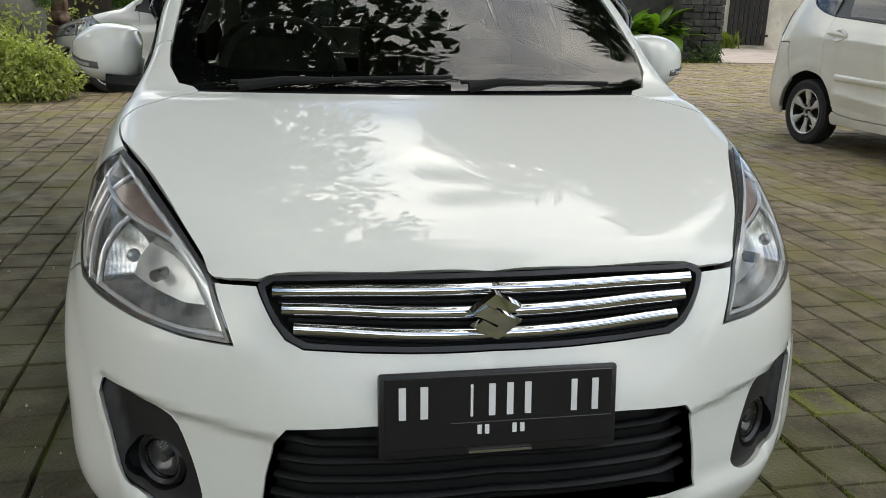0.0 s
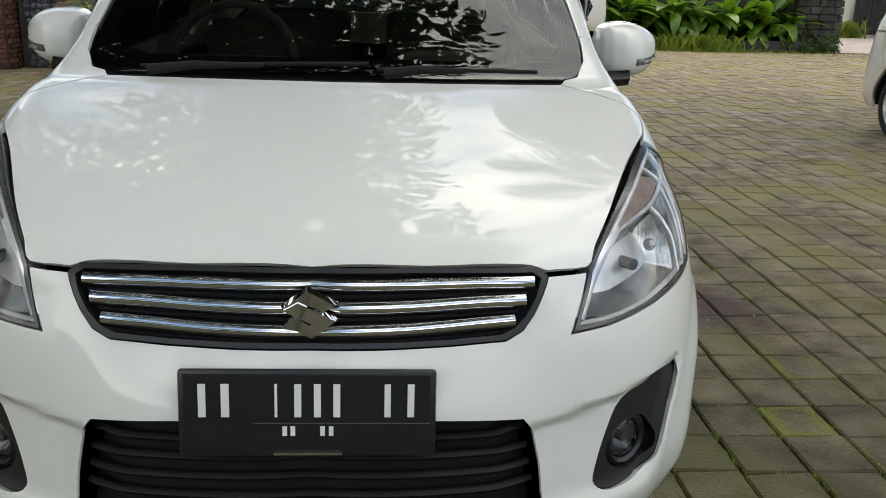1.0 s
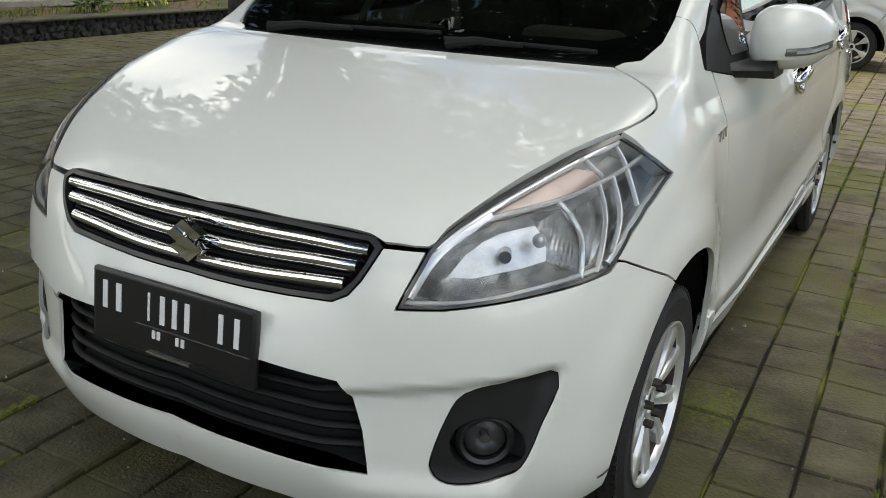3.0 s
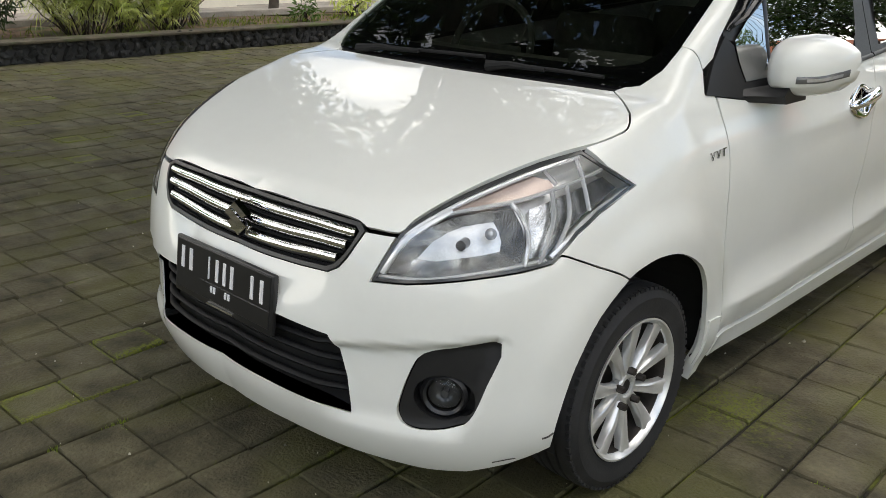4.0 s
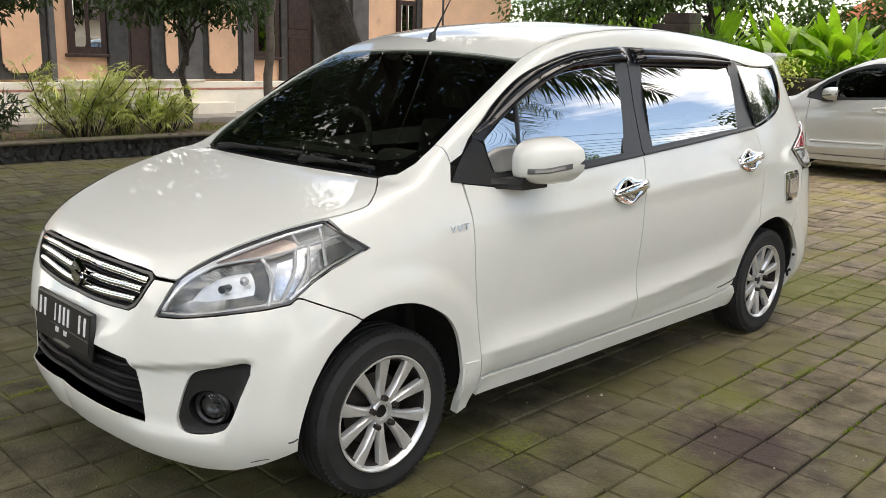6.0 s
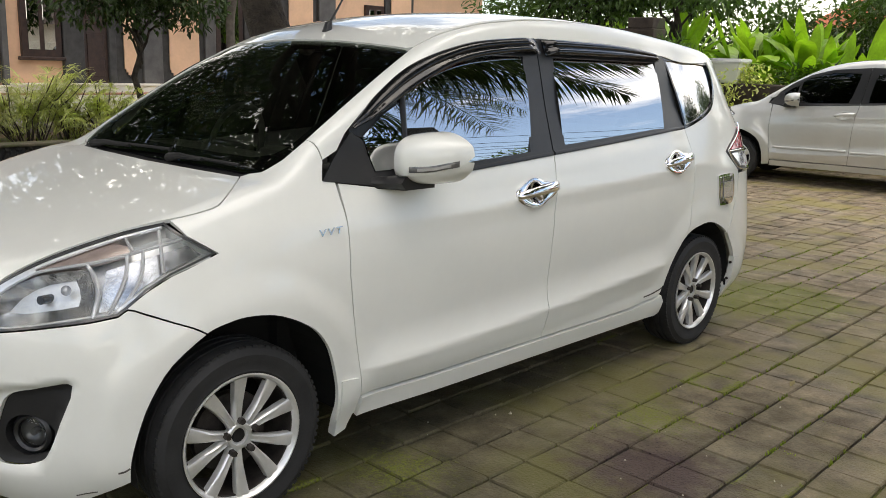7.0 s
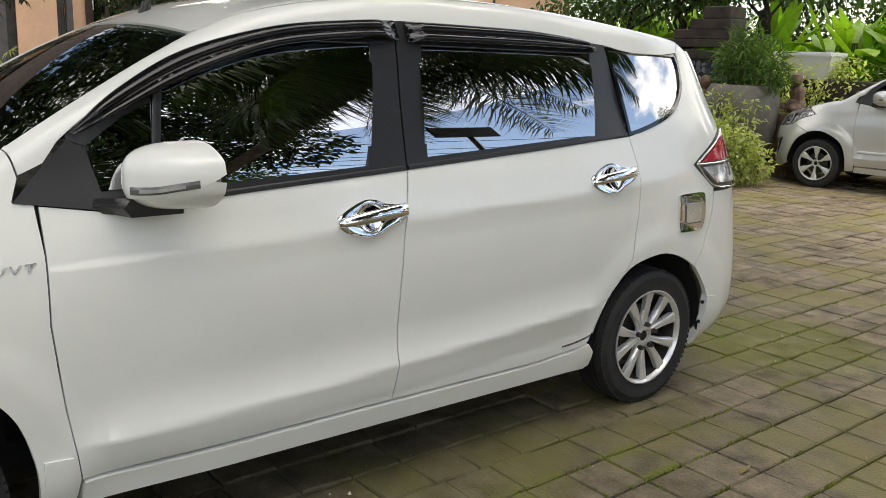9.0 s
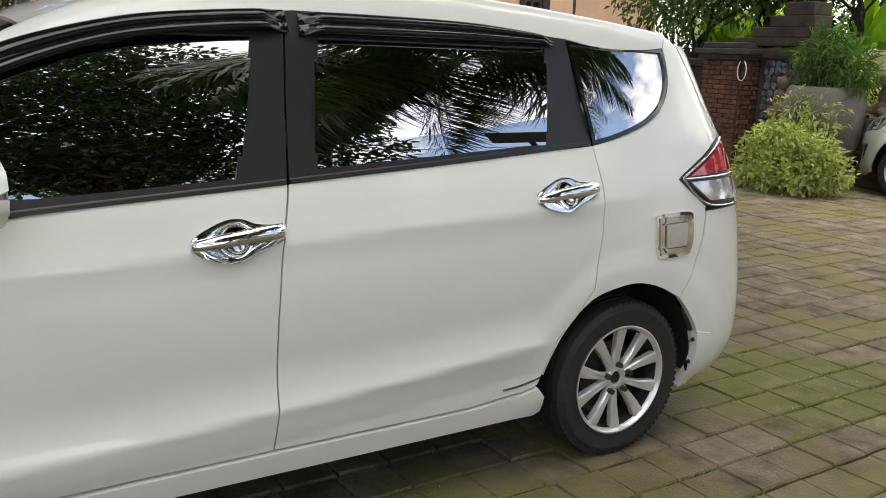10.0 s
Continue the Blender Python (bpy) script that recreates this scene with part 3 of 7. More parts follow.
def wheel(name, parent, x, y, side, spokes=10, rim_mat=ALLOY, scale=1.0):
    """Tyre with tread grooves, alloy rim with forked blades, nuts, hub cap and brake disc."""
    hub = new(name)
    hub.parent = parent
    hub.matrix_basis = pose(x * side, y, 0.290, 0, 0, 0 if side > 0 else 180) @ Matrix.Scale(scale, 4)
    o = 0.0
    bm = bmesh.new()
    prof = [(o - 0.165, 0.200), (o - 0.178, 0.235), (o - 0.180, 0.265), (o - 0.165, 0.290), (o - 0.150, 0.2975)]
    for g in (-0.126, -0.092, -0.058):
        prof += [(o + g - 0.006, 0.2985), (o + g - 0.005, 0.291), (o + g + 0.005, 0.291), (o + g + 0.006, 0.2985)]
    prof += [(o - 0.034, 0.2975), (o - 0.018, 0.290), (o - 0.004, 0.266), (o - 0.005, 0.240), (o - 0.010, 0.222), (o - 0.008, 0.214), (o - 0.016, 0.203)]
    revolve(bm, prof, 64)
    # shoulder lugs
    for k in range(76):
        a = 2 * math.pi * k / 76
        m = Matrix.Rotation(a, 4, "X")
        for xx in (-0.024, -0.160):
            box(bm, (0.020, 0.015, 0.008), (o + xx, 0, 0.2898), m)
    part("tyre", bm, RUBBER, hub, smooth=True, sharp=30)
    rim = bmesh.new()
    revolve(rim, [(o - 0.016, 0.205), (o - 0.006, 0.208), (o - 0.005, 0.203), (o - 0.016, 0.193), (o - 0.030, 0.190), (o - 0.030, 0.200)], 64)
    rim_ob = part("rim", rim, rim_mat, hub, smooth=True, sharp=40)
    bm = bmesh.new()
    revolve(bm, [(o - 0.024, 0.191), (o - 0.10, 0.182), (o - 0.17, 0.190), (o - 0.172, 0.184), (o - 0.10, 0.176), (o - 0.024, 0.187)], 48)
    part("barrel", bm, BRAKE, rim_ob, "dirty inner barrel", True)
    for k in range(spokes):
        bm = bmesh.new()
        a = 2 * math.pi * k / spokes
        lean = 0.10 if k % 2 else -0.10
        rows = []
        wide = 10 / spokes
        for r, w, h, d in ((0.026, 0.024, o - 0.034, 0.03), (0.060, 0.023, o - 0.027, 0.028), (0.105, 0.028, o - 0.021, 0.026), (0.150, 0.037 * wide, o - 0.017, 0.025), (0.193, 0.046 * wide, o - 0.014, 0.022)):
            t = lean * (1 - (r - 0.04) / 0.152) * (0.9 if spokes == 10 else 0)
            rows.append([bm.verts.new((xx, r * math.sin(t) + yy, r * math.cos(t))) for xx, yy in ((h - d, -w * 0.55), (h - 0.004, -w / 2), (h, -w * 0.32), (h - 0.003, 0), (h, w * 0.32), (h - 0.004, w / 2), (h - d, w * 0.55))])
        for p, q in zip(rows, rows[1:]):
            for i in range(6):
                bm.faces.new((p[i], p[i + 1], q[i + 1], q[i]))
            bm.faces.new((p[6], p[0], q[0], q[6]))
        bmesh.ops.recalc_face_normals(bm, faces=bm.faces)
        bmesh.ops.rotate(bm, verts=bm.verts, cent=(0, 0, 0), matrix=Matrix.Rotation(a, 3, "X"))
        part("spoke", bm, rim_mat, rim_ob, smooth=True, sharp=50)
    bm = bmesh.new()
    revolve(bm, [(o - 0.05, 0.0), (o - 0.05, 0.046), (o - 0.034, 0.046), (o - 0.029, 0.040), (o - 0.029, 0.030), (o - 0.040, 0.028), (o - 0.040, 0.0)], 32, close=False)
    part("hub", bm, rim_mat, rim_ob, smooth=True)
    bm = bmesh.new()
    revolve(bm, [(o - 0.045, 0.0), (o - 0.036, 0.0), (o - 0.035, 0.020), (o - 0.045, 0.026)], 24, close=False)
    part("hub_cap", bm, DARK_ALLOY, rim_ob, "dull dark hub cap")
    for k in range(5):
        bm = bmesh.new()
        a = 2 * math.pi * (k + 0.25) / 5
        bmesh.ops.create_cone(bm, segments=6, radius1=0.011, radius2=0.010, depth=0.022, cap_ends=True, matrix=Matrix.Translation((o - 0.020, 0.054 * math.cos(a), 0.054 * math.sin(a))) @ Matrix.Rotation(radians(90), 4, "Y"))
        part("wheel_nut", bm, BRAKE, rim_ob)
    bm = bmesh.new()
    revolve(bm, [(o - 0.115, 0.0), (o - 0.085, 0.0), (o - 0.085, 0.128), (o - 0.10, 0.130), (o - 0.115, 0.128)], 32, close=False)
    part("brake_disc", bm, BRAKE, hub, "dull grey brake disc")
    return hub


def headlight(parent, side):
    lamp = sheet("headlight", LAMP, wall, LAMP_SILVER, parent, step=0.02, gap=0.004, depth=0.0, side=side, lift=-0.055, label="clear wrap-round headlight with chrome bars")
    sheet("bezel", LAMP, wall, BEZEL, lamp, holes=[shrink(LAMP, 0.011)], step=0.012, gap=0.0025, depth=0.005, side=side, lift=0.001)
    sheet("housing_wall", LAMP, wall, LAMP_SILVER, lamp, holes=[shrink(LAMP, 0.006)], step=0.012, gap=0.0025, depth=0.052, side=side, lift=-0.004)
    split = [(-0.690, 0.716), (-0.650, 0.770), (-0.571, 0.830), (-0.488, 0.852), (-0.404, 0.866), (-0.313, 0.886), (-0.228, 0.903), (-0.160, 0.918)]
    sheet("indicator", [*spline(LAMP_TOP, 3)[2:-4], (-0.325, 0.908), *reversed(split[2:6])], wall, AMBER, lamp, step=0.02, gap=0.005, depth=0.03, side=side, lift=-0.012, label="pale amber indicator")
    sheet("back_reflector", [(-0.385, 0.857), (-0.313, 0.877), (-0.228, 0.894), (-0.160, 0.908), (-0.105, 0.867), (-0.213, 0.829), (-0.275, 0.795), (-0.335, 0.738), (-0.395, 0.733)], wall, FLUTE, lamp, step=0.015, gap=0.008, depth=0.02, side=side, lift=-0.030, label="ribbed chrome reflector")
    # reflector bowl with bulb
    rot = Vector((0.42, -0.88, 0.10)).normalized().to_track_quat("X", "Z").to_matrix().to_4x4()
    bowl = [(-0.688, 0.700), (-0.655, 0.762), (-0.606, 0.806), (-0.548, 0.833), (-0.480, 0.846), (-0.420, 0.851), (-0.400, 0.812), (-0.394, 0.772), (-0.402, 0.735), (-0.480, 0.716), (-0.560, 0.704), (-0.630, 0.694)]
    bm = bmesh.new()
    q, n = wall(finer(bowl, 0.015))
    rim_at = [Vector(v) - Vector(k) * 0.016 for v, k in zip(q, n)]
    mid = sum(rim_at, Vector()) / len(rim_at) - Vector((0.42, -0.88, 0.0)) * 0.035
    rings = []
    for f in (1.0, 0.86, 0.70, 0.52, 0.34, 0.16):
        ring = [mid.lerp(v, f) - Vector((0.42, -0.88, 0.0)) * 0.03 * (1 - f * f) for v in rim_at]
        if side < 0:
            ring = [Vector((-v.x, v.y, v.z)) for v in ring]
        rings.append([bm.verts.new(v) for v in ring])
    count = len(rim_at)
    for r0, r1 in zip(rings, rings[1:]):
        for k in range(count):
            bm.faces.new((r0[k], r0[(k + 1) % count], r1[(k + 1) % count], r1[k]))
    bm.faces.new(rings[-1])
    bmesh.ops.recalc_face_normals(bm, faces=bm.faces)
    part("reflector", bm, FLUTE, lamp, "fluted chrome reflector bowl", True, 60)
    base = Matrix.Translation(mid) @ rot
    if side < 0:
        base = Matrix.Diagonal((-1, 1, 1, 1)) @ base
    bm = bmesh.new()
    bmesh.ops.create_cone(bm, segments=16, radius1=0.013, radius2=0.012, depth=0.05, cap_ends=True, matrix=base @ Matrix.Translation((0.012, 0, 0)) @ Matrix.Rotation(radians(90), 4, "Y"))
    part("bulb", bm, BEZEL, lamp, "dark capped headlight bulb", True)
    bm = bmesh.new()
    bmesh.ops.create_uvsphere(bm, u_segments=14, v_segments=8, radius=0.014, matrix=base @ Matrix.Translation((0.012, 0.062, 0.030)))
    part("side_bulb", bm, CLEAR_LENS, lamp, "small clear side bulb", True)
    for pts, w in ((split, 0.010), ([(-0.425, 0.860), (-0.404, 0.836), (-0.388, 0.790), (-0.398, 0.726)], 0.012), ([(-0.326, 0.881), (-0.327, 0.827), (-0.350, 0.761), (-0.366, 0.728)], 0.011), ([(-0.286, 0.891), (-0.288, 0.824), (-0.325, 0.758)], 0.011),
                   ([(-0.249, 0.944), (-0.240, 0.902), (-0.232, 0.830)], 0.011), ([(-0.344, 0.928), (-0.313, 0.893)], 0.010)):
        ribbon("chrome_bar", pts, wall, w, BAR_BRIGHT, lamp, lift=-0.010, side=side, thick=0.006)
    ribbon("chrome_bar", [(-0.652, 0.783), (-0.616, 0.811), (-0.548, 0.850), (-0.458, 0.887), (-0.350, 0.921), (-0.240, 0.944)], wall, 0.012, BAR_BRIGHT, lamp, lift=-0.006, side=side, thick=0.006)
    ribbon("chrome_bar", [(-0.704, 0.687), (-0.60, 0.694), (-0.48, 0.716), (-0.350, 0.736)], wall, 0.012, BAR_BRIGHT, lamp, lift=-0.012, side=side, thick=0.007)
    ribbon("chrome_bar", [(-0.696, 0.698), (-0.664, 0.757), (-0.624, 0.800), (-0.556, 0.843)], wall, 0.022, BAR_BRIGHT, lamp, lift=-0.008, side=side, thick=0.007)
    ribbon("chrome_bar", [(-0.340, 0.742), (-0.268, 0.797), (-0.206, 0.828), (-0.105, 0.859)], wall, 0.014, BAR_BRIGHT, lamp, lift=-0.008, side=side, thick=0.007)
    lens = sheet("lens", LAMP, wall, LENS, lamp, step=0.02, gap=0.004, depth=0.0, side=side, lift=0.0, label="clear plastic lens")
    lens.visible_shadow = False
    return lamp


def mirror(parent, side):
    """Door mirror: rounded shell, grey-white lower cap, repeater strip, glass and black foot."""
    m = new("door_mirror")
    m.parent = parent
    m.matrix_basis = Matrix.Diagonal((side, 1, 1, 1)) if side < 0 else Matrix()
    XS = (0.783, 0.790, 0.805, 0.840, 0.880, 0.920, 0.952, 0.975, 0.986, 0.991)
    LOOKS = ((0.690, 0.752, 1.070, 1.128), (0.640, 0.757, 1.036, 1.152), (0.610, 0.762, 1.010, 1.170), (0.590, 0.772, 1.004, 1.181), (0.588, 0.780, 1.005, 1.184), (0.612, 0.788, 1.012, 1.178), (0.650, 0.795, 1.026, 1.164), (0.694, 0.800, 1.048, 1.148), (0.728, 0.802, 1.062, 1.134), (0.764, 0.803, 1.084, 1.110))

    def at(x, a, grow=0.0):
        """A point of the mirror's skin: a from 90 (top) over 180 (front) to 270 degrees (underside)."""
        yf, yb, z0, z1 = hermite(XS, LOOKS, np.array([x]))[0]
        c, sn = math.cos(radians(a)), math.sin(radians(a))
        y = yb - (yb - yf + grow) * abs(c) ** 0.62
        z = (z0 + z1) / 2 + (z1 - z0 + 2 * grow) / 2 * math.copysign(abs(sn) ** 0.72, sn)
        return Vector((x, y, z))

    def shell(lo, hi, grow=0.0):
        bm = bmesh.new()
        xs = [XS[0] + (XS[-1] - XS[0]) * (0.5 - 0.5 * math.cos(math.pi * k / 26)) for k in range(27)]
        rows = [[bm.verts.new(at(x, lo + (hi - lo) * k / 16, grow)) for k in range(17)] for x in xs]
        for a, b in zip(rows, rows[1:]):
            for k in range(16):
                bm.faces.new((a[k], a[k + 1], b[k + 1], b[k]))
            bm.faces.new((a[16], a[0], b[0], b[16]))
        bm.faces.new(rows[0])
        bm.faces.new(rows[-1][::-1])
        bmesh.ops.recalc_face_normals(bm, faces=bm.faces)
        return bm

    part("mirror_shell", shell(90, 205), WHITE, m, smooth=True, sharp=50)
    part("lower_cap", shell(206.5, 270, -0.005), WHITE, m, smooth=True, sharp=50)
    bm = bmesh.new()
    pts = [at(0.893 + 0.094 * k / 12, 191) for k in range(13)]
    rings = []
    for p in pts:
        rings.append([bm.verts.new(p + Vector((0.001 * s, -0.0016 * s, h))) for s, h in ((1, 0.010), (2, 0.004), (2, -0.004), (1, -0.010), (-3, -0.010), (-3, 0.010))])
    for a, b in zip(rings, rings[1:]):
        for k in range(6):
            bm.faces.new((a[k], a[(k + 1) % 6], b[(k + 1) % 6], b[k]))
    bm.faces.new(rings[0][::-1])
    bm.faces.new(rings[-1])
    bmesh.ops.recalc_face_normals(bm, faces=bm.faces)
    rep = part("repeater_lamp", bm, GREY_FILM, m, "smoked repeater strip", True)
    bm = bmesh.new()
    rings = []
    for p in pts[3:-1]:
        rings.append([bm.verts.new(p + Vector((0.003, -0.0045, h))) for h in (0.004, -0.005)])
    for a, b in zip(rings, rings[1:]):
        bm.faces.new((a[0], a[1], b[1], b[0]))
    part("repeater_window", bm, CLEAR_LENS, rep, "clear ribbed insert")
    bm = bmesh.new()
    box(bm, (0.15, 0.006, 0.10), m=Matrix.Translation((0.884, 0.786, 1.098)) @ Matrix.Rotation(radians(12), 4, "Z"), bevel=0.0025)
    part("mirror_glass", bm, CHROME, m, "mirror glass")
    bm = bmesh.new()
    # foot from the door corner to the shell
    rows = []
    for x, y0, y1, z0, z1 in ((0.745, 0.50, 0.69, 0.996, 1.032), (0.80, 0.566, 0.72, 0.994, 1.036), (0.85, 0.580, 0.73, 0.995, 1.040), (0.874, 0.582, 0.735, 0.997, 1.044)):
        rows.append([bm.verts.new((x, y, z)) for y, z in ((y0 + 0.02, z0), (y0, (z0 + z1) / 2), (y0 + 0.02, z1), (y1, z1), (y1, z0))])
    for a, b in zip(rows, rows[1:]):
        for k in range(5):
            bm.faces.new((a[k], a[(k + 1) % 5], b[(k + 1) % 5], b[k]))
    bm.faces.new(rows[0][::-1])
    bm.faces.new(rows[-1])
    bmesh.ops.recalc_face_normals(bm, faces=bm.faces)
    part("mirror_foot", bm, MATT_BLACK, m, "matt black foot", True, 50)
    return m


def door_handle(parent, p, z, side):
    """Chrome bowl plate with a bridged pull."""
    q, n = wall([(p, z), (p + 0.05, z), (p, z + 0.04)])
    c = Vector(q[0])
    ex = (Vector(q[1]) - c).normalized()
    ez = (Vector(q[2]) - c).normalized()
    nn = Vector(n[0])
    m = Matrix((ex, nn, ez)).transposed().to_4x4()
    m.translation = c
    if side < 0:
        m = Matrix.Diagonal((-1, 1, 1, 1)) @ m
    bm = bmesh.new()
    rings = []
    outline = spline([(-0.120, -0.012), (-0.117, 0.012), (-0.085, 0.033), (-0.025, 0.057), (0.020, 0.057), (0.056, 0.042), (0.122, 0.030), (0.127, -0.010), (0.056, -0.038), (0.015, -0.056), (-0.032, -0.059), (-0.088, -0.040)], 3, True)
    for s, h, bowl in ((1.0, 0.0, 0), (0.97, 0.007, 0), (0.86, 0.0085, 0), (0.043, 0.0078, 1), (0.041, 0.0045, 1), (0.006, 0.0040, 1)):
        rings.append([bm.verts.new(m @ (Vector((-0.006 + s * x / math.hypot(x, y), h, s * y / math.hypot(x, y))) if bowl else Vector((x * s, h, y * s)))) for x, y in outline])
    for a, b in zip(rings, rings[1:]):
        for k in range(36):
            bm.faces.new((a[k], a[(k + 1) % 36], b[(k + 1) % 36], b[k]))
    bm.faces.new(rings[-1])
    bmesh.ops.recalc_face_normals(bm, faces=bm.faces)
    h = part("door_handle", bm, CHROME, parent, "chrome door handle with bowl plate", True, 60)
    bm = bmesh.new()
    rows = []
    for x, lift, w in ((-0.122, 0.006, 0.011), (-0.105, 0.018, 0.015), (-0.05, 0.030, 0.018), (0.02, 0.032, 0.019), (0.085, 0.027, 0.021), (0.122, 0.020, 0.022), (0.133, 0.010, 0.018)):
        rows.append([bm.verts.new(m @ Vector((x, lift + 0.009 * math.sin(a), 0.004 + 0.10 * x + w * math.cos(a)))) for a in [2 * math.pi * k / 10 for k in range(10)]])
    for a, b in zip(rows, rows[1:]):
        for k in range(10):
            bm.faces.new((a[k], a[(k + 1) % 10], b[(k + 1) % 10], b[k]))
    bm.faces.new(rows[0])
    bm.faces.new(rows[-1])
    bmesh.ops.recalc_face_normals(bm, faces=bm.faces)
    part("pull", bm, CHROME, h, smooth=True, sharp=60)
    return h


HOOD_CORNER = [(0.735, -0.088), (0.743, -0.040), (0.743, -0.018), (0.735, 0.002), (0.709, 0.039), (0.662, 0.086), (0.613, 0.132), (0.578, 0.162)]


def deflector(parent, top_line, low_line, side):
    """Smoked wind deflector: a moulded strip with a swelling upper half, a groove and a rolled free edge."""
    def even(line, n):
        pts = np.array(spline(line, 8))
        d = np.concatenate([[0], np.cumsum(np.linalg.norm(np.diff(pts, axis=0), axis=1))])
        u = np.linspace(0, d[-1], n)
        return np.stack([np.interp(u, d, pts[:, 0]), np.interp(u, d, pts[:, 1])], 1)

    n = 64
    a, b = even(top_line, n), even(low_line, n)
    across = ((0.0, 0.003), (0.04, 0.014), (0.14, 0.024), (0.28, 0.030), (0.42, 0.032), (0.50, 0.0305), (0.55, 0.026), (0.60, 0.0275), (0.70, 0.033), (0.84, 0.037), (0.94, 0.036), (1.0, 0.031), (0.99, 0.022), (0.80, 0.016))
    bm = bmesh.new()
    rows = []
    for s, lift in across:
        q, nn = wall(a + (b - a) * s)
        thin = np.clip(np.minimum(np.arange(n), n - 1 - np.arange(n)) / 4, 0.25, 1)
        q = q + nn * (lift * thin)[:, None]
        if side < 0:
            q = q * np.array([-1.0, 1, 1])
        rows.append([bm.verts.new(v) for v in q])
    for r0, r1 in zip(rows, rows[1:]):
        for k in range(n - 1):
            bm.faces.new((r0[k], r0[k + 1], r1[k + 1], r1[k]))
    for k in (0, n - 1):
        bm.faces.new([r[k] for r in rows])
    bmesh.ops.recalc_face_normals(bm, faces=bm.faces)
    return part("wind_deflector", bm, PIANO, parent, "glossy smoked wind deflector", True, 55)


def build_minivan():
    car = thing("minivan", (0, 0, 0), "pearl white compact minivan with chrome grille, parked on mossy pavers", "car")
    # bonnet, roof, glass
    hood_side = [(0.432, -0.603), (0.513, -0.579), (0.534, -0.543), (0.573, -0.471), (0.614, -0.375), (0.661, -0.264), (0.706, -0.172), (0.726, -0.125)]
    hood = [(0, -0.610), (0.20, -0.608), (0.40, -0.600), *spline(hood_side, 3), *HOOD_CORNER, (0.54, 0.159), (0.35, 0.150), (0.15, 0.145), (0, 0.142)]
    sheet("hood", hood, over, WHITE, car, step=0.025, gap=0.003, depth=0.014, side=0, mid=(0, 0.0))
    low = spline([(0.48, 0.186), (0.57, 0.190), (0.625, 0.212), (0.652, 0.268), (0.655, 0.358)], 3)
    edge = [*low, *SCREEN_EDGE[1:]]
    screen = [(0, 0.168), (0.3, 0.176), *edge, (0.555, 0.880), (0.30, 0.868), (0, 0.862)]
    ws = sheet("windscreen", screen, over, SCREEN_GLASS, car, step=0.04, gap=0.001, depth=0.0, side=0, mid=(0, 0.0), lift=-0.004, label="dark tinted windscreen")
    ws.visible_shadow = False
    inner = [(0, 0.240), (0.3, 0.246), (0.50, 0.258), (0.575, 0.285), (0.605, 0.33), (0.605, 0.40), (0.590, 0.58), (0.570, 0.72), (0.55, 0.84), (0.30, 0.838), (0, 0.834)]
    ring = [(0, 0.862), (0.30, 0.868), (0.555, 0.880), *reversed(edge), (0.3, 0.176), (0, 0.168), *inner]
    sheet("windscreen_border", ring, over, PIANO, car, step=0.03, gap=0.0, depth=0.0, side=0, mid=(0, 0.0), lift=-0.010, label="black printed glass border")
    roof = [(0, 0.866), (0.30, 0.872), (0.555, 0.884), *DITCH, (0.40, 3.16), (0, 3.20)]
    sheet("roof", roof, over, WHITE, car, step=0.04, gap=0.002, depth=0.014, side=0, mid=(0, 0.0))
    cowl = [(0, 0.138), (0.35, 0.146), (0.60, 0.128), (0.632, 0.15), (0.640, 0.222), (0.57, 0.196), (0.48, 0.190), (0.3, 0.182), (0, 0.174)]
    sheet("cowl", cowl, over, SLAT_BLACK, car, step=0.02, gap=0.0, depth=0.02, side=0, mid=(0, 0.0), lift=-0.012, label="black plastic cowl")
    # antenna
    bm = bmesh.new()
    tube(bm, [(0, 0.962, 1.515), (0, 0.970, 1.552), (0, 0.982, 1.562)], [0.022, 0.016, 0.008], 10)
    tube(bm, [(0, 0.976, 1.556), (0, 1.03, 1.635), (0, 1.085, 1.72)], [0.006, 0.004, 0.002], 6)
    part("antenna", bm, MATT_BLACK, car, "short black antenna", True)
    # front bumper in one piece with its openings
    bumper = [*reversed(GRILLE[3:]), (-0.667, 0.778), (-0.701, 0.709), *reversed(LAMP_LOW), (-0.339, 0.727), *BUMPER_SEAM, *[q for q in FRONT_ARCH if q[0] < -0.128 and q[1] < 0.650],
              (-0.360, 0.245), (-0.419, 0.218), (-0.502, 0.192), (-0.589, 0.190), (-0.76, 0.207), (-0.95, 0.228), (MID_FRONT, 0.238), *reversed(MOUTH)]
    bp = sheet("front_bumper", bumper, wall, WHITE, car, holes=[FOG], step=0.018, gap=0.002, depth=0.014, side=0, mid=(0, MID_FRONT))
    # upper grille
    gr = sheet("grille", GRILLE, wall, GAP, car, step=0.02, gap=0.001, depth=-0.024, side=0, mid=(0, MID_FRONT), lift=-0.028, label="black grille with three chrome bars")
    frame_in = [(MID_FRONT, 0.779), (-0.955, 0.781), (-0.768, 0.782), (-0.757, 0.773), (-0.771, 0.745), (-0.791, 0.714), (-0.812, 0.692), (-0.836, 0.680), (-0.919, 0.672), (-1.015, 0.668), (MID_FRONT, 0.665)]
    sheet("surround", [*GRILLE, *reversed(frame_in)], wall, BLACK_TRIM, gr, step=0.015, gap=0.001, depth=0.02, side=0, mid=(0, MID_FRONT), lift=0.003)
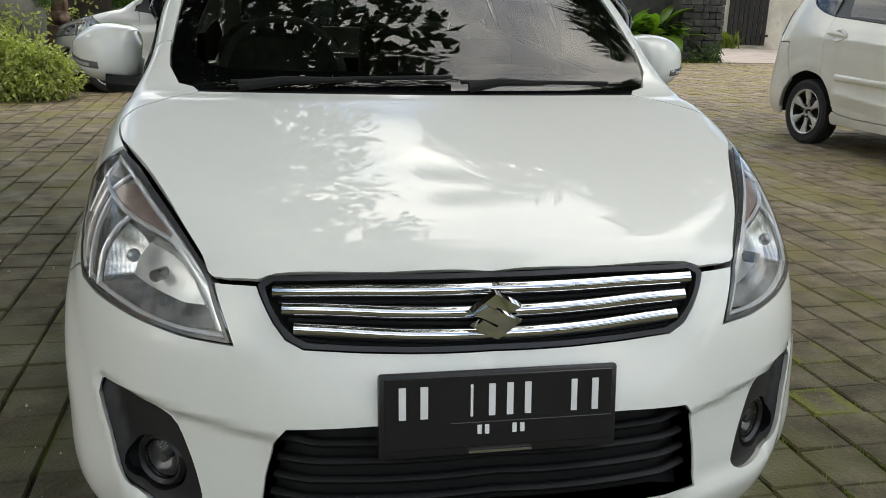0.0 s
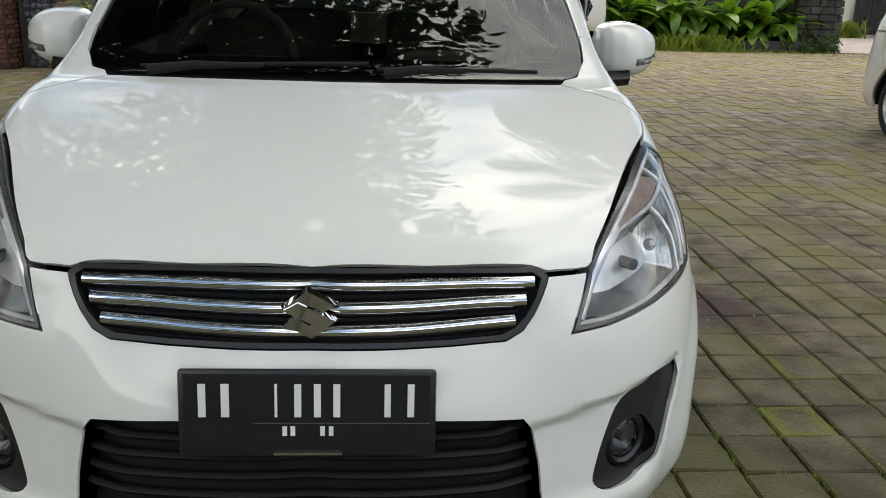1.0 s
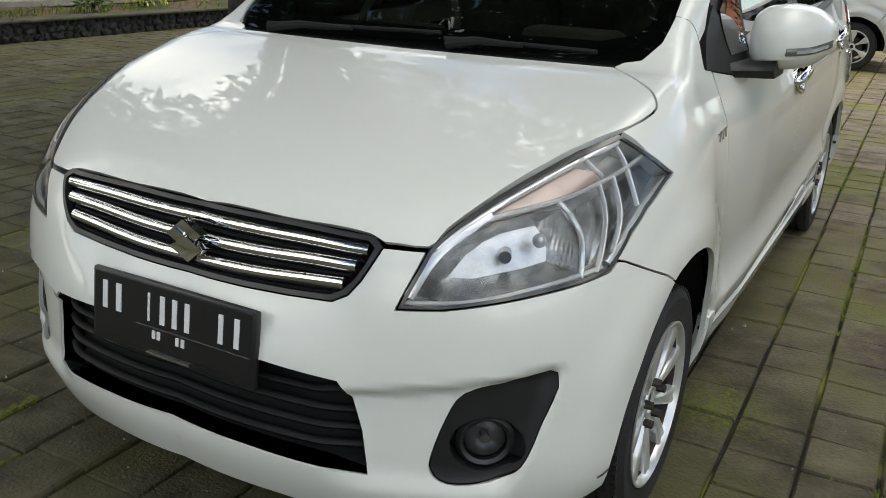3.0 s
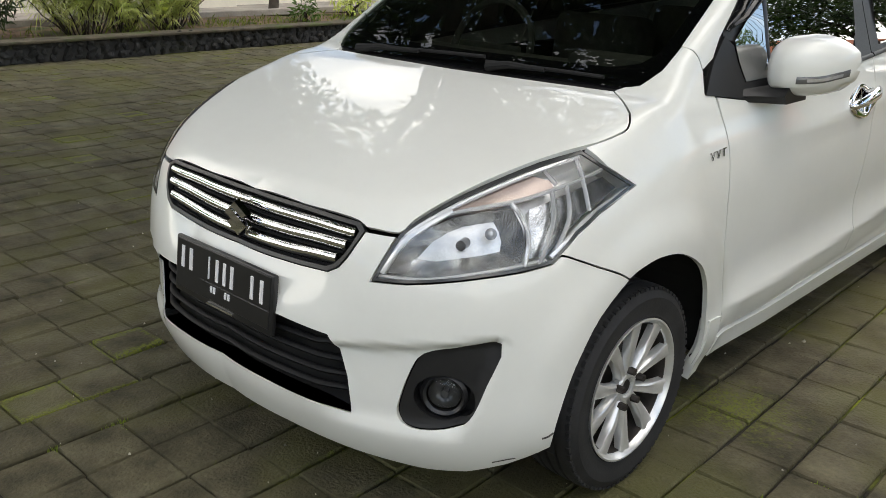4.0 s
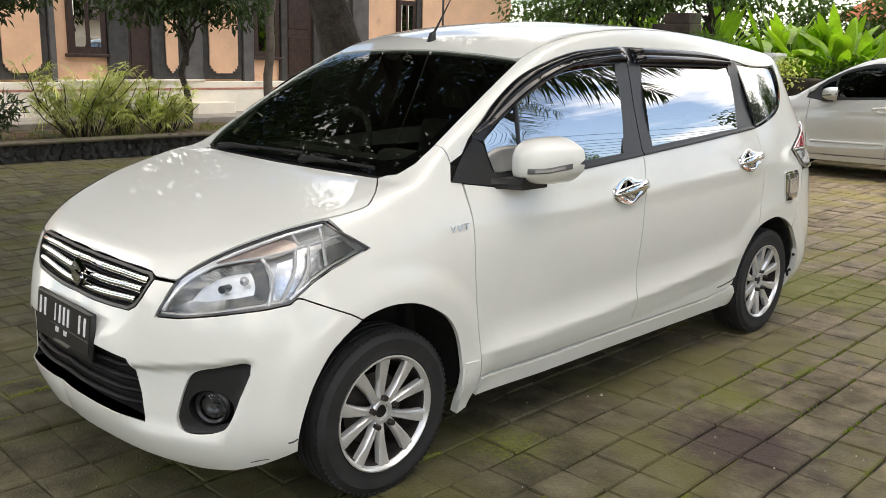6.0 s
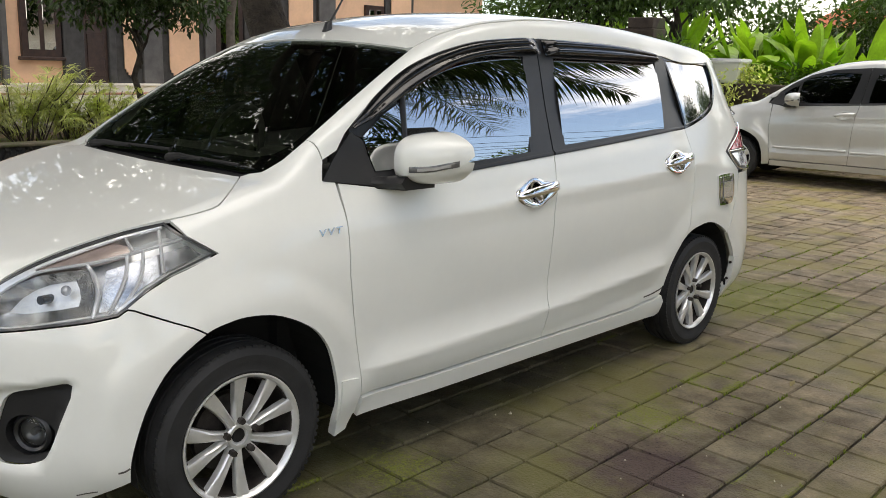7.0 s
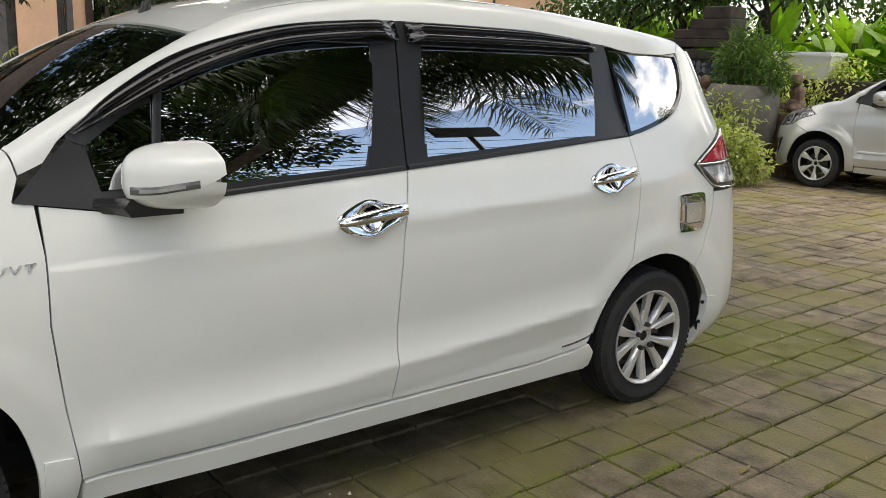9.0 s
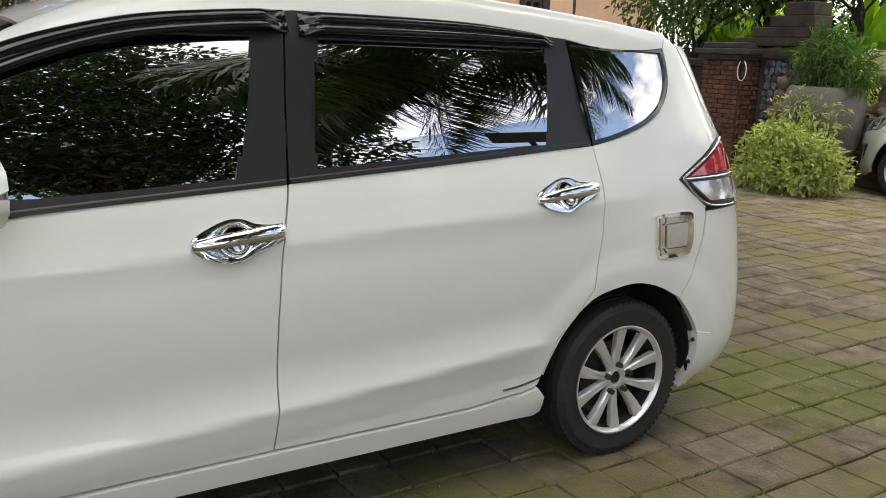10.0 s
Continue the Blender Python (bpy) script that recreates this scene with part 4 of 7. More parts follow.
    for zc, ze, pe in ((0.763, 0.770, -0.768), (0.722, 0.739, -0.788), (0.683, 0.704, -0.810)):
        for s in (1, -1):
            ribbon("chrome_bar", [(MID_FRONT, zc), (-0.98, zc + 0.3 * (ze - zc)), (-0.86, zc + 0.8 * (ze - zc)), (pe, ze)], wall, 0.026, CHROME, gr, lift=-0.006, side=s, thick=0.010, sides=10)
        for s in (1, -1):
            ribbon("grille_bar", [(MID_FRONT, zc - 0.020), (-0.9, zc - 0.020 + 0.6 * (ze - zc)), (pe - 0.012, ze - 0.019)], wall, 0.008, BLACK_TRIM, gr, lift=-0.014, side=s, thick=0.006)
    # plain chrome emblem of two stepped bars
    em = bmesh.new()
    for sgn in (1, -1):
        flat = [(-0.052, 0.012), (-0.004, 0.050), (0.050, 0.020), (0.026, 0.006), (0.0, 0.022), (-0.016, 0.010), (0.052, -0.012)][:6]
        loop = [(x * sgn, z * sgn) for x, z in flat]
        lo = [em.verts.new((x, -0.656, 0.721 + z)) for x, z in loop]
        hi = [em.verts.new((x * 0.9, -0.672, 0.721 + z * 0.9)) for x, z in loop]
        for k in range(len(loop)):
            em.faces.new((lo[k], lo[(k + 1) % len(loop)], hi[(k + 1) % len(loop)], hi[k]))
        em.faces.new(hi)
    loop = [(-0.050, 0.010), (-0.022, 0.026), (0.050, -0.010), (0.022, -0.026)]
    lo = [em.verts.new((x, -0.658, 0.721 + z)) for x, z in loop]
    hi = [em.verts.new((x * 0.92, -0.676, 0.721 + z * 0.92)) for x, z in loop]
    for k in range(4):
        em.faces.new((lo[k], lo[(k + 1) % 4], hi[(k + 1) % 4], hi[k]))
    em.faces.new(hi)
    bmesh.ops.recalc_face_normals(em, faces=em.faces)
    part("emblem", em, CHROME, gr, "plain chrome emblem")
    # lower grille
    mo = sheet("lower_grille", MOUTH, wall, SLAT_BLACK, car, step=0.025, gap=0.0, depth=-0.046, side=0, mid=(0, MID_FRONT), lift=-0.05, label="black slatted lower grille")
    for k in range(4):
        zc = 0.390 + 0.037 * k
        for s in (1, -1):
            ribbon("slat", [(MID_FRONT, zc), (-0.98, zc - 0.004), (-0.86, zc - 0.008), (-0.768 - 0.006 * k, zc - 0.012)], wall, 0.016, SLAT_BLACK, mo, lift=-0.030, side=s, thick=0.010, sides=6)
    # number plate with plain bars in place of its writing
    bm = bmesh.new()
    tilt = Matrix.Translation((0, -0.720, 0.556)) @ Matrix.Rotation(radians(-7), 4, "X")
    box(bm, (0.452, 0.016, 0.160), m=tilt, bevel=0.006)
    pl = part("number_plate", bm, BLACK_TRIM, car, "black number plate in a black frame", True)
    bm = bmesh.new()
    box(bm, (0.430, 0.004, 0.136), (0, -0.0085, 0.005), tilt, bevel=0.0015, seg=1)
    part("plate_panel", bm, PLATE_BLACK, pl)
    for x0, w in ((-0.197, 0.028), (-0.158, 0.030), (-0.060, 0.010), (-0.030, 0.026), (0.004, 0.026), (0.038, 0.026), (0.128, 0.024), (0.168, 0.026)):
        bm = bmesh.new()
        box(bm, (w * 0.46, 0.003, 0.060), (x0 + w / 2, -0.0115, 0.026), tilt)
        part("bar", bm, INK, pl)
    for x0 in (-0.044, -0.030, 0.022, 0.037):
        bm = bmesh.new()
        box(bm, (0.008, 0.003, 0.017), (x0 + 0.004, -0.0115, -0.030), tilt)
        part("bar", bm, INK, pl)
    bm = bmesh.new()
    box(bm, (0.31, 0.003, 0.0014), (0.06, -0.0105, -0.016), tilt)
    part("bar", bm, GREY_FILM, pl)
    bm = bmesh.new()
    box(bm, (0.12, 0.003, 0.005), (0.0, -0.010, -0.073), tilt)
    part("bar", bm, SOFT_CHROME, pl)
    # flanks
    for side in (1, -1):
        headlight(car, side)
        fog = sheet("fog_lamp", FOG, wall, MATT_BLACK, car, step=0.02, gap=0.0, depth=0.0, side=side, lift=-0.060, label="round fog lamp in a black surround")
        sheet("surround", FOG, wall, MATT_BLACK, fog, holes=[[(-0.558 + 0.062 * math.cos(a), 0.401 + 0.056 * math.sin(a)) for a in [2 * math.pi * k / 24 for k in range(24)]]], step=0.015, gap=0.001, depth=0.045, side=side, lift=-0.010)
        q, n = wall([(-0.558, 0.401)])
        d = Vector((0.55, -0.83, 0.0)).normalized()
        c = Vector(q[0]) - d * 0.028
        if side < 0:
            c.x, d.x = -c.x, -d.x
        m = Matrix.Translation(c) @ d.to_track_quat("X", "Z").to_matrix().to_4x4()
        bm = bmesh.new()
        revolve(bm, [(0.014, 0.0), (0.012, 0.022), (0.004, 0.040), (-0.01, 0.042)], 24, close=False)
        bmesh.ops.transform(bm, matrix=m, verts=bm.verts)
        part("lens", bm, LENS, fog, "clear fog lamp lens", True)
        bm = bmesh.new()
        revolve(bm, [(-0.03, 0.0), (-0.022, 0.016), (-0.004, 0.040)], 24, close=False)
        revolve(bm, [(-0.022, 0.0), (0.0, 0.0), (0.0, 0.010), (-0.022, 0.010)], 12, close=False)
        bmesh.ops.transform(bm, matrix=m, verts=bm.verts)
        part("reflector", bm, GREY_FILM, fog, smooth=True)
        bm = bmesh.new()
        revolve(bm, [(0.006, 0.043), (0.012, 0.050), (0.004, 0.058), (-0.02, 0.058), (-0.02, 0.043)], 28)
        bmesh.ops.transform(bm, matrix=m, verts=bm.verts)
        part("ring", bm, BLACK_TRIM, fog, smooth=True)
        # wing
        wing = [*slanted([(-0.218, 0.957)]), *slanted([(0.726, -0.125), *HOOD_CORNER, (0.592, 0.188), (0.629, 0.206), (0.655, 0.268), (0.657, 0.358)], False),
                *slanted([(0.378, 1.09), (0.357, 1.035), (0.405, 1.026), *FRONT_DOOR_EDGE[1:], (0.448, 0.240), (0.40, 0.236), *[q for q in FRONT_ARCH if q[0] > -0.124],
                *[(p, z + 0.0015) for p, z in reversed(BUMPER_SEAM)], (-0.275, 0.785), (-0.213, 0.819), (-0.122, 0.851), (-0.082, 0.865), (-0.170, 0.917)])]
        sheet("front_wing", wing, slant, WHITE, car, step=0.022, gap=0.002, depth=0.014, side=side)
        # doors
        door = sheet("front_door", [*BELT[1:3], *MID_EDGE, *reversed(FRONT_DOOR_EDGE)], wall, WHITE, car, step=0.018, gap=0.0022, depth=0.014, side=side)
        back = sheet("rear_door", [*BELT[3:5], *REAR_DOOR_EDGE, *reversed(MID_EDGE[1:])], wall, WHITE, car, step=0.018, gap=0.0022, depth=0.014, side=side)
        door_handle(door, 1.337, 0.924, side)
        door_handle(back, 2.438, 0.978, side)
        mirror(door, side)
        sheet("corner_trim", [(0.355, 1.031), (0.612, 0.994), (0.70, 1.003), (0.70, 1.052), (0.565, 1.048), (0.545, 1.150), (0.50, 1.180), (0.44, 1.12)], wall, MATT_BLACK, door, step=0.03, gap=0.001, depth=0.01, side=side, lift=0.005, label="matt black corner trim")
        sheet("window_frame", [(0.635, 0.997), (0.885, 1.024), (1.497, 1.060), (1.556, 1.525), (1.121, 1.488), (0.843, 1.411), (0.635, 1.300), (0.498, 1.190), (0.498, 1.178), (0.635, 1.128)], wall, BLACK_TRIM, door,
              holes=[[(0.682, 1.055), (0.885, 1.056), (1.357, 1.079), (1.450, 1.446), (1.121, 1.446), (0.843, 1.370), (0.725, 1.300)]], step=0.03, gap=0.001, depth=0.008, side=side, lift=-0.001)
        g = sheet("window", [(0.672, 1.045), (0.885, 1.046), (1.367, 1.069), (1.460, 1.458), (1.121, 1.458), (0.843, 1.380), (0.715, 1.305)], pane, TINT, door, step=0.03, gap=0.0, depth=0.0, side=side, lift=-0.007, label="dark tinted side window")
        g.visible_shadow = False
        sheet("window_frame", [(1.502, 1.062), (2.408, 1.120), (2.587, 1.130), (2.550, 1.477), (2.159, 1.516), (1.593, 1.526), (1.560, 1.526)], wall, BLACK_TRIM, back,
              holes=[[(1.592, 1.095), (2.381, 1.139), (2.455, 1.440), (1.650, 1.446)]], step=0.03, gap=0.001, depth=0.008, side=side, lift=-0.001)
        g = sheet("window", [(1.582, 1.085), (2.390, 1.129), (2.466, 1.452), (1.640, 1.458)], pane, TINT, back, step=0.03, gap=0.0, depth=0.0, side=side, lift=-0.007, label="dark tinted side window")
        g.visible_shadow = False
        ribbon("belt_strip", [(0.62, 1.000), (0.885, 1.028), (1.492, 1.064)], wall, 0.018, BLACK_TRIM, door, lift=0.002, side=side, thick=0.006)
        ribbon("belt_strip", [(1.503, 1.065), (2.0, 1.095), (2.408, 1.123), (2.578, 1.134)], wall, 0.018, BLACK_TRIM, back, lift=0.002, side=side, thick=0.006)
        ribbon("divider", [(0.708, 1.050), (0.722, 1.176), (0.746, 1.318)], wall, 0.026, BLACK_TRIM, door, lift=0.003, side=side, thick=0.006)
        g = sheet("corner_window", [(0.566, 1.049), (0.698, 1.053), (0.716, 1.268), (0.64, 1.232), (0.546, 1.165)], wall, TINT, door, step=0.03, gap=0.0, depth=0.006, side=side, lift=0.008, label="small tinted corner window")
        # wind deflectors
        deflector(door, [(0.506, 1.196), (0.635, 1.297), (0.843, 1.408), (1.121, 1.483), (1.40, 1.512), (1.556, 1.520)], [(0.520, 1.190), (0.640, 1.244), (0.782, 1.312), (0.953, 1.378), (1.136, 1.424), (1.40, 1.452), (1.562, 1.456)], side)
        deflector(back, [(1.597, 1.516), (1.80, 1.516), (2.159, 1.508), (2.40, 1.484), (2.497, 1.462)], [(1.592, 1.450), (1.80, 1.451), (2.159, 1.449), (2.40, 1.446), (2.488, 1.444)], side)
        # side frame with pillar and roof rail, rear quarter
        sheet("side_frame", [*slanted([*RAIL_LOW, (3.14, 1.475)]), *slanted([(0.495, 3.10), *reversed(DITCH), *reversed(SCREEN_EDGE)], False), *slanted([(0.378, 1.095), (0.44, 1.122), (0.480, 1.175)])], slant, WHITE, car, step=0.022, gap=0.002, depth=0.012, side=side, label="white pillar and roof rail")
        quarter = [*QUARTER[:1], *reversed(QUARTER[3:]), (3.118, 1.454), (3.14, 1.475), (3.19, 1.50), (3.22, 1.47), (3.25, 1.33), (3.28, 1.18), (3.295, 1.140), (3.23, 1.118), (2.988, 1.000), (3.101, 0.895), (3.096, 0.885), (3.080, 0.79), (3.058, 0.72), (3.030, 0.660), (2.985, 0.604), (2.967, 0.573), *[q for q in REAR_ARCH if q[1] > 0.36 and q[0] < 2.955], (2.422, 0.497), (2.497, 0.573), (2.561, 0.651), (2.595, 0.850), (2.600, 1.003)]
        sheet("rear_quarter", quarter, wall, WHITE, car, step=0.025, gap=0.002, depth=0.014, side=side)
        g = sheet("quarter_window", QUARTER, pane, TINT, car, step=0.04, gap=0.004, depth=0.0, side=side, lift=-0.008, label="tinted rear quarter window")
        g.visible_shadow = False
        sheet("quarter_frame", QUARTER, pane, PIANO, car, holes=[shrink(QUARTER, 0.018)], step=0.03, gap=0.002, depth=0.01, side=side, lift=-0.003, label="black window surround")
        # sill
        sheet("sill", [(0.463, 0.300), (0.70, 0.297), (1.434, 0.302), (2.10, 0.301), (2.30, 0.319), (2.352, 0.339), (2.385, 0.30), (2.385, 0.240), (2.36, 0.226), (0.455, 0.228)], wall, WHITE, car, step=0.03, gap=0.002, depth=0.035, side=side, lift=0.007)
        # mud flaps
        for poly, a, b in (([(0.366, 0.384), (0.436, 0.379), (0.442, 0.27), (0.432, 0.240), (0.416, 0.190), (0.370, 0.176)], (0.355, 0.37), (0.43, 0.37)), ([(3.066, 0.428), (3.122, 0.416), (3.146, 0.290), (3.128, 0.196), (3.098, 0.188), (3.078, 0.30)], (3.07, 0.415), (3.115, 0.408))):
            flap_ob = sheet("mud_flap", poly, wall, WHITE, car, step=0.02, gap=0.0, depth=0.032, side=side, lift=0.006, label="white mud flap with scuffs")
            y0 = poly[0][0]
            for zz in (poly[0][1] - 0.035, poly[0][1] - 0.13):
                bm = bmesh.new()
                q = on_wall(y0 + (0.0 if y0 < 1 or zz > 0.32 else 0.010), zz, -0.012, side)
                bmesh.ops.create_cone(bm, segments=10, radius1=0.008, radius2=0.008, depth=0.006, cap_ends=True, matrix=Matrix.Translation(q) @ Matrix.Rotation(radians(90), 4, "X"))
                part("screw", bm, BRAKE, flap_ob, "rusty screw")
        # lamps at the back and fuel flap cover
        tl = sheet("tail_lamp", TAIL_LAMP, wall, BLACK_TRIM, car, step=0.02, gap=0.002, depth=0.0, side=side, lift=-0.004, label="red and clear tail lamp with chrome edge")
        sheet("red_lens", [(3.028, 1.003), (3.335, 1.006), (3.335, 1.052), (3.293, 1.120), (3.23, 1.100)], wall, RED_LENS, tl, step=0.02, gap=0.006, depth=0.012, side=side, lift=0.010, label="red lens")
        sheet("clear_lens", [(3.028, 0.990), (3.112, 0.910), (3.325, 0.902), (3.356, 0.98), (3.348, 0.993)], wall, CLEAR_LENS, tl, step=0.02, gap=0.006, depth=0.012, side=side, lift=0.010, label="clear lower lens")
        for pts in ([(3.002, 1.000), (3.105, 0.903), (3.325, 0.893)], [(3.002, 1.002), (3.23, 1.108), (3.290, 1.130)], [(3.012, 0.998), (3.2, 0.998), (3.352, 0.999)]):
            ribbon("chrome_edge", pts, wall, 0.008, CHROME, tl, lift=0.010, side=side, thick=0.004)
    # fuel flap only on the passenger flank
    q, n = wall([(2.935, 0.825)])
    flap = spline([(2.848, 0.884), (2.93, 0.888), (3.014, 0.884), (3.026, 0.86), (3.026, 0.79), (3.014, 0.747), (2.988, 0.731), (2.862, 0.732), (2.844, 0.75), (2.842, 0.86)], 3, True)
    ff = sheet("fuel_flap", flap, wall, CHROME, car, step=0.012, gap=0.0, depth=0.012, side=1, lift=0.009, label="chrome fuel flap cover")
    sheet("rim", shrink(flap, 0.012), wall, SOFT_CHROME, ff, step=0.012, gap=0.0, depth=0.006, side=1, lift=0.013)
    sheet("groove", shrink(flap, 0.034), wall, GREY_FILM, ff, holes=[shrink(flap, 0.038)], step=0.012, gap=0.0, depth=0.002, side=1, lift=0.0142)
    sheet("inset", shrink(flap, 0.039), wall, BRUSHED, ff, step=0.012, gap=0.0, depth=0.010, side=1, lift=0.017, label="raised satin panel")
    # badge letters on the wing
    cu = bpy.data.curves.new("badge", "FONT")
    cu.body, cu.size, cu.extrude, cu.align_x, cu.align_y = "VVT", 0.040, 0.002, "CENTER", "CENTER"
    cu.space_character, cu.shear = 1.25, 0.2
    cu.materials.append(SOFT_CHROME)
    b = new("badge", cu)
    b.parent = car
    q, n = wall([(0.334, 0.880), (0.38, 0.882)])
    ex = Vector(q[1] - q[0]).normalized()
    nn = Vector(n[0])
    ez = nn.cross(ex)
    mb = Matrix((ex, ez, nn)).transposed().to_4x4()
    b.matrix_basis = Matrix.Translation(Vector(q[0]) + nn * 0.004) @ mb @ Matrix.Diagonal((1.15, 0.8, 1, 1))
    b["label"] = "small chrome badge letters"
    # scuffs
    ribbon("scratch", [(-0.348, 0.300), (-0.335, 0.302), (-0.322, 0.310)], wall, 0.006, SCRAPE, car, lift=0.0015, side=1, thick=0.001, label="dark scratch in the paint")
    ribbon("scratch", [(-0.45, 0.232), (-0.42, 0.240), (-0.40, 0.243)], wall, 0.004, SCRAPE, car, lift=0.0015, side=1, thick=0.001, label="dark scratch in the paint")
    ribbon("scratch", [(2.22, 0.345), (2.28, 0.349), (2.33, 0.362), (2.36, 0.372)], wall, 0.008, SCRAPE, car, lift=0.0015, side=1, thick=0.001, label="dark scratch in the paint")
    # rear end
    bumper_r = [(3.099, 0.882), (3.083, 0.79), (3.061, 0.72), (3.033, 0.660), (2.988, 0.603), (2.970, 0.571), *[q for q in reversed(REAR_ARCH) if q[0] > 2.98 and q[1] < 0.58], (3.141, 0.225), (3.5, 0.24), (MID_REAR, 0.25), (MID_REAR, 0.70), (3.6, 0.72), (3.40, 0.79), (3.335, 0.882)]
    sheet("rear_bumper", bumper_r, wall, WHITE, car, step=0.03, gap=0.002, depth=0.02, side=0, mid=(0, MID_REAR))
    hatch = [(3.337, 0.888), (3.41, 0.795), (3.61, 0.725), (MID_REAR, 0.705), (MID_REAR, 1.475), (3.6, 1.47), (3.230, 1.465), (3.255, 1.33), (3.30, 1.14), (3.350, 1.06), (3.376, 0.98)]
    hole = [(MID_REAR, 1.10), (3.62, 1.10), (3.45, 1.13), (3.40, 1.25), (3.38, 1.41), (3.6, 1.425), (MID_REAR, 1.43)]
    ha = sheet("tailgate", [*hatch[:4], *hole, *hatch[4:]], wall, WHITE, car, step=0.035, gap=0.002, depth=0.014, side=0, mid=(0, MID_REAR))
    g = sheet("rear_window", hole, wall, TINT, ha, step=0.05, gap=-0.004, depth=0.0, side=0, mid=(0, MID_REAR), lift=-0.006, label="dark tinted rear window")
    g.visible_shadow = False
    # spoiler lip over the tailgate
    bm = bmesh.new()
    rows = []
    for k in range(21):
        x = -0.56 + 0.056 * k
        yb = 3.215 - 0.13 * x * x / 0.31
        zt = float(top(np.array(x), np.array(min(3.10, yb - 0.05)))) - 0.012
        rows.append([bm.verts.new((x, yy, zz)) for yy, zz in ((yb - 0.12, zt + 0.020), (yb - 0.01, zt - 0.008), (yb + 0.012, zt - 0.022), (yb, zt - 0.034), (yb - 0.10, zt - 0.03))])
    for a, b2 in zip(rows, rows[1:]):
        for k in range(5):
            bm.faces.new((a[k], a[(k + 1) % 5], b2[(k + 1) % 5], b2[k]))
    bm.faces.new(rows[0])
    bm.faces.new(rows[-1])
    bmesh.ops.recalc_face_normals(bm, faces=bm.faces)
    part("spoiler", bm, WHITE, car, smooth=True, sharp=60)
    # wipers
    for x0, x1, y1, lift in ((-0.50, 0.08, 0.206, 0.0), (0.10, 0.52, 0.200, 0.0)):
        w = new("wiper")
        w.parent = car
        bm = bmesh.new()
        pts = [(x0 + (x1 - x0) * u, 0.184 + (y1 - 0.184) * (0.2 + 0.8 * u)) for u in (0, 0.25, 0.5, 0.75, 1.0)]
        q, n = over(pts)
        tube(bm, [Vector(a) + Vector(c) * 0.012 for a, c in zip(q, n)], 0.006, 6)
        part("blade", bm, GAP, w, smooth=True)
        bm = bmesh.new()
        pts = [(x0 + (x1 - x0) * u + 0.02, 0.165 + (y1 - 0.165) * (0.15 + 0.62 * u)) for u in (0.0, 0.2, 0.5)]
        q, n = over(pts)
        tube(bm, [Vector(a) + Vector(c) * h for (a, c), h in zip(zip(q, n), (0.008, 0.022, 0.018))], [0.016, 0.011, 0.006], 8)
        part("arm", bm, GAP, w, smooth=True)
        w["label"] = "black windscreen wiper"
    # dark inner body: floor pan, bulkheads and wheel housings
    bm = bmesh.new()
    box(bm, (1.20, 3.7, 0.12), (0, 1.33, 0.30), bevel=0.03)
    box(bm, (1.50, 1.75, 0.10), (0, 1.38, 0.32), bevel=0.03)
    box(bm, (1.0, 0.75, 0.42), (0, -0.12, 0.56), bevel=0.05)
    box(bm, (1.22, 0.05, 0.62), (0, 0.30, 0.66))
    box(bm, (1.36, 0.05, 0.62), (0, 3.15, 0.62))
    for x in (-0.765, 0.765):
        box(bm, (0.05, 1.6, 0.62), (x, 1.40, 0.66))
    for x in (-0.76, 0.76):
        box(bm, (0.04, 0.16, 0.4), (x, 2.90, 0.86))
    part("underbody", bm, GAP, car, "dark underbody")
    for y, r in ((0.03, 0.37), (2.735, 0.355)):
        for side in (1, -1):
            bm = bmesh.new()
            ring = []
            for k in range(21):
                a = radians(-8 + 200 * k / 20)
                ring.append([bm.verts.new((side * x, y + rr * math.cos(a), 0.31 + rr * math.sin(a))) for x, rr in ((0.815, r), (0.56, r), (0.56, 0.05))])
            for a, b2 in zip(ring, ring[1:]):
                for k in range(2):
                    bm.faces.new((a[k], a[k + 1], b2[k + 1], b2[k]))
            part("wheel_housing", bm, GAP, car, "black wheel housing")
    # cabin
    bm = bmesh.new()
    box(bm, (1.30, 0.42, 0.16), (0, 0.46, 0.965), bevel=0.05, seg=3)
    box(bm, (0.30, 0.12, 0.10), (0.32, 0.55, 1.04), bevel=0.03)
    part("dashboard", bm, INTERIOR, car, "charcoal dashboard", True)
    bm = bmesh.new()
    circle = [(-0.36 + 0.19 * math.cos(2 * math.pi * k / 28), 0.74 + 0.06 * math.sin(2 * math.pi * k / 28), 1.03 + 0.175 * math.sin(2 * math.pi * k / 28)) for k in range(29)]
    tube(bm, circle, 0.014, 8, cap=False)
    box(bm, (0.30, 0.03, 0.06), (-0.36, 0.73, 1.02), bevel=0.01)
    part("steering_wheel", bm, INTERIOR, car, "dark steering wheel", True)
    for x, y in ((-0.36, 1.15), (0.36, 1.15), (-0.36, 2.0), (0.36, 2.0), (-0.34, 2.65), (0.34, 2.65)):
        s = new("seat")
        s.parent = car
        s.matrix_basis = pose(x, y, 0.42)
        bm = bmesh.new()
        box(bm, (0.50, 0.50, 0.16), (0, 0, 0.16), bevel=0.05, seg=3)
        part("cushion", bm, INTERIOR, s, smooth=True)
        bm = bmesh.new()
        box(bm, (0.48, 0.14, 0.58), (0, 0.27, 0.46), Matrix.Rotation(radians(-8), 4, "X"), bevel=0.05, seg=3)
        part("backrest", bm, INTERIOR, s, smooth=True)
        bm = bmesh.new()
        box(bm, (0.26, 0.10, 0.18), (0, 0.40, 0.86), bevel=0.04, seg=3)
        part("headrest", bm, INTERIOR, s, smooth=True)
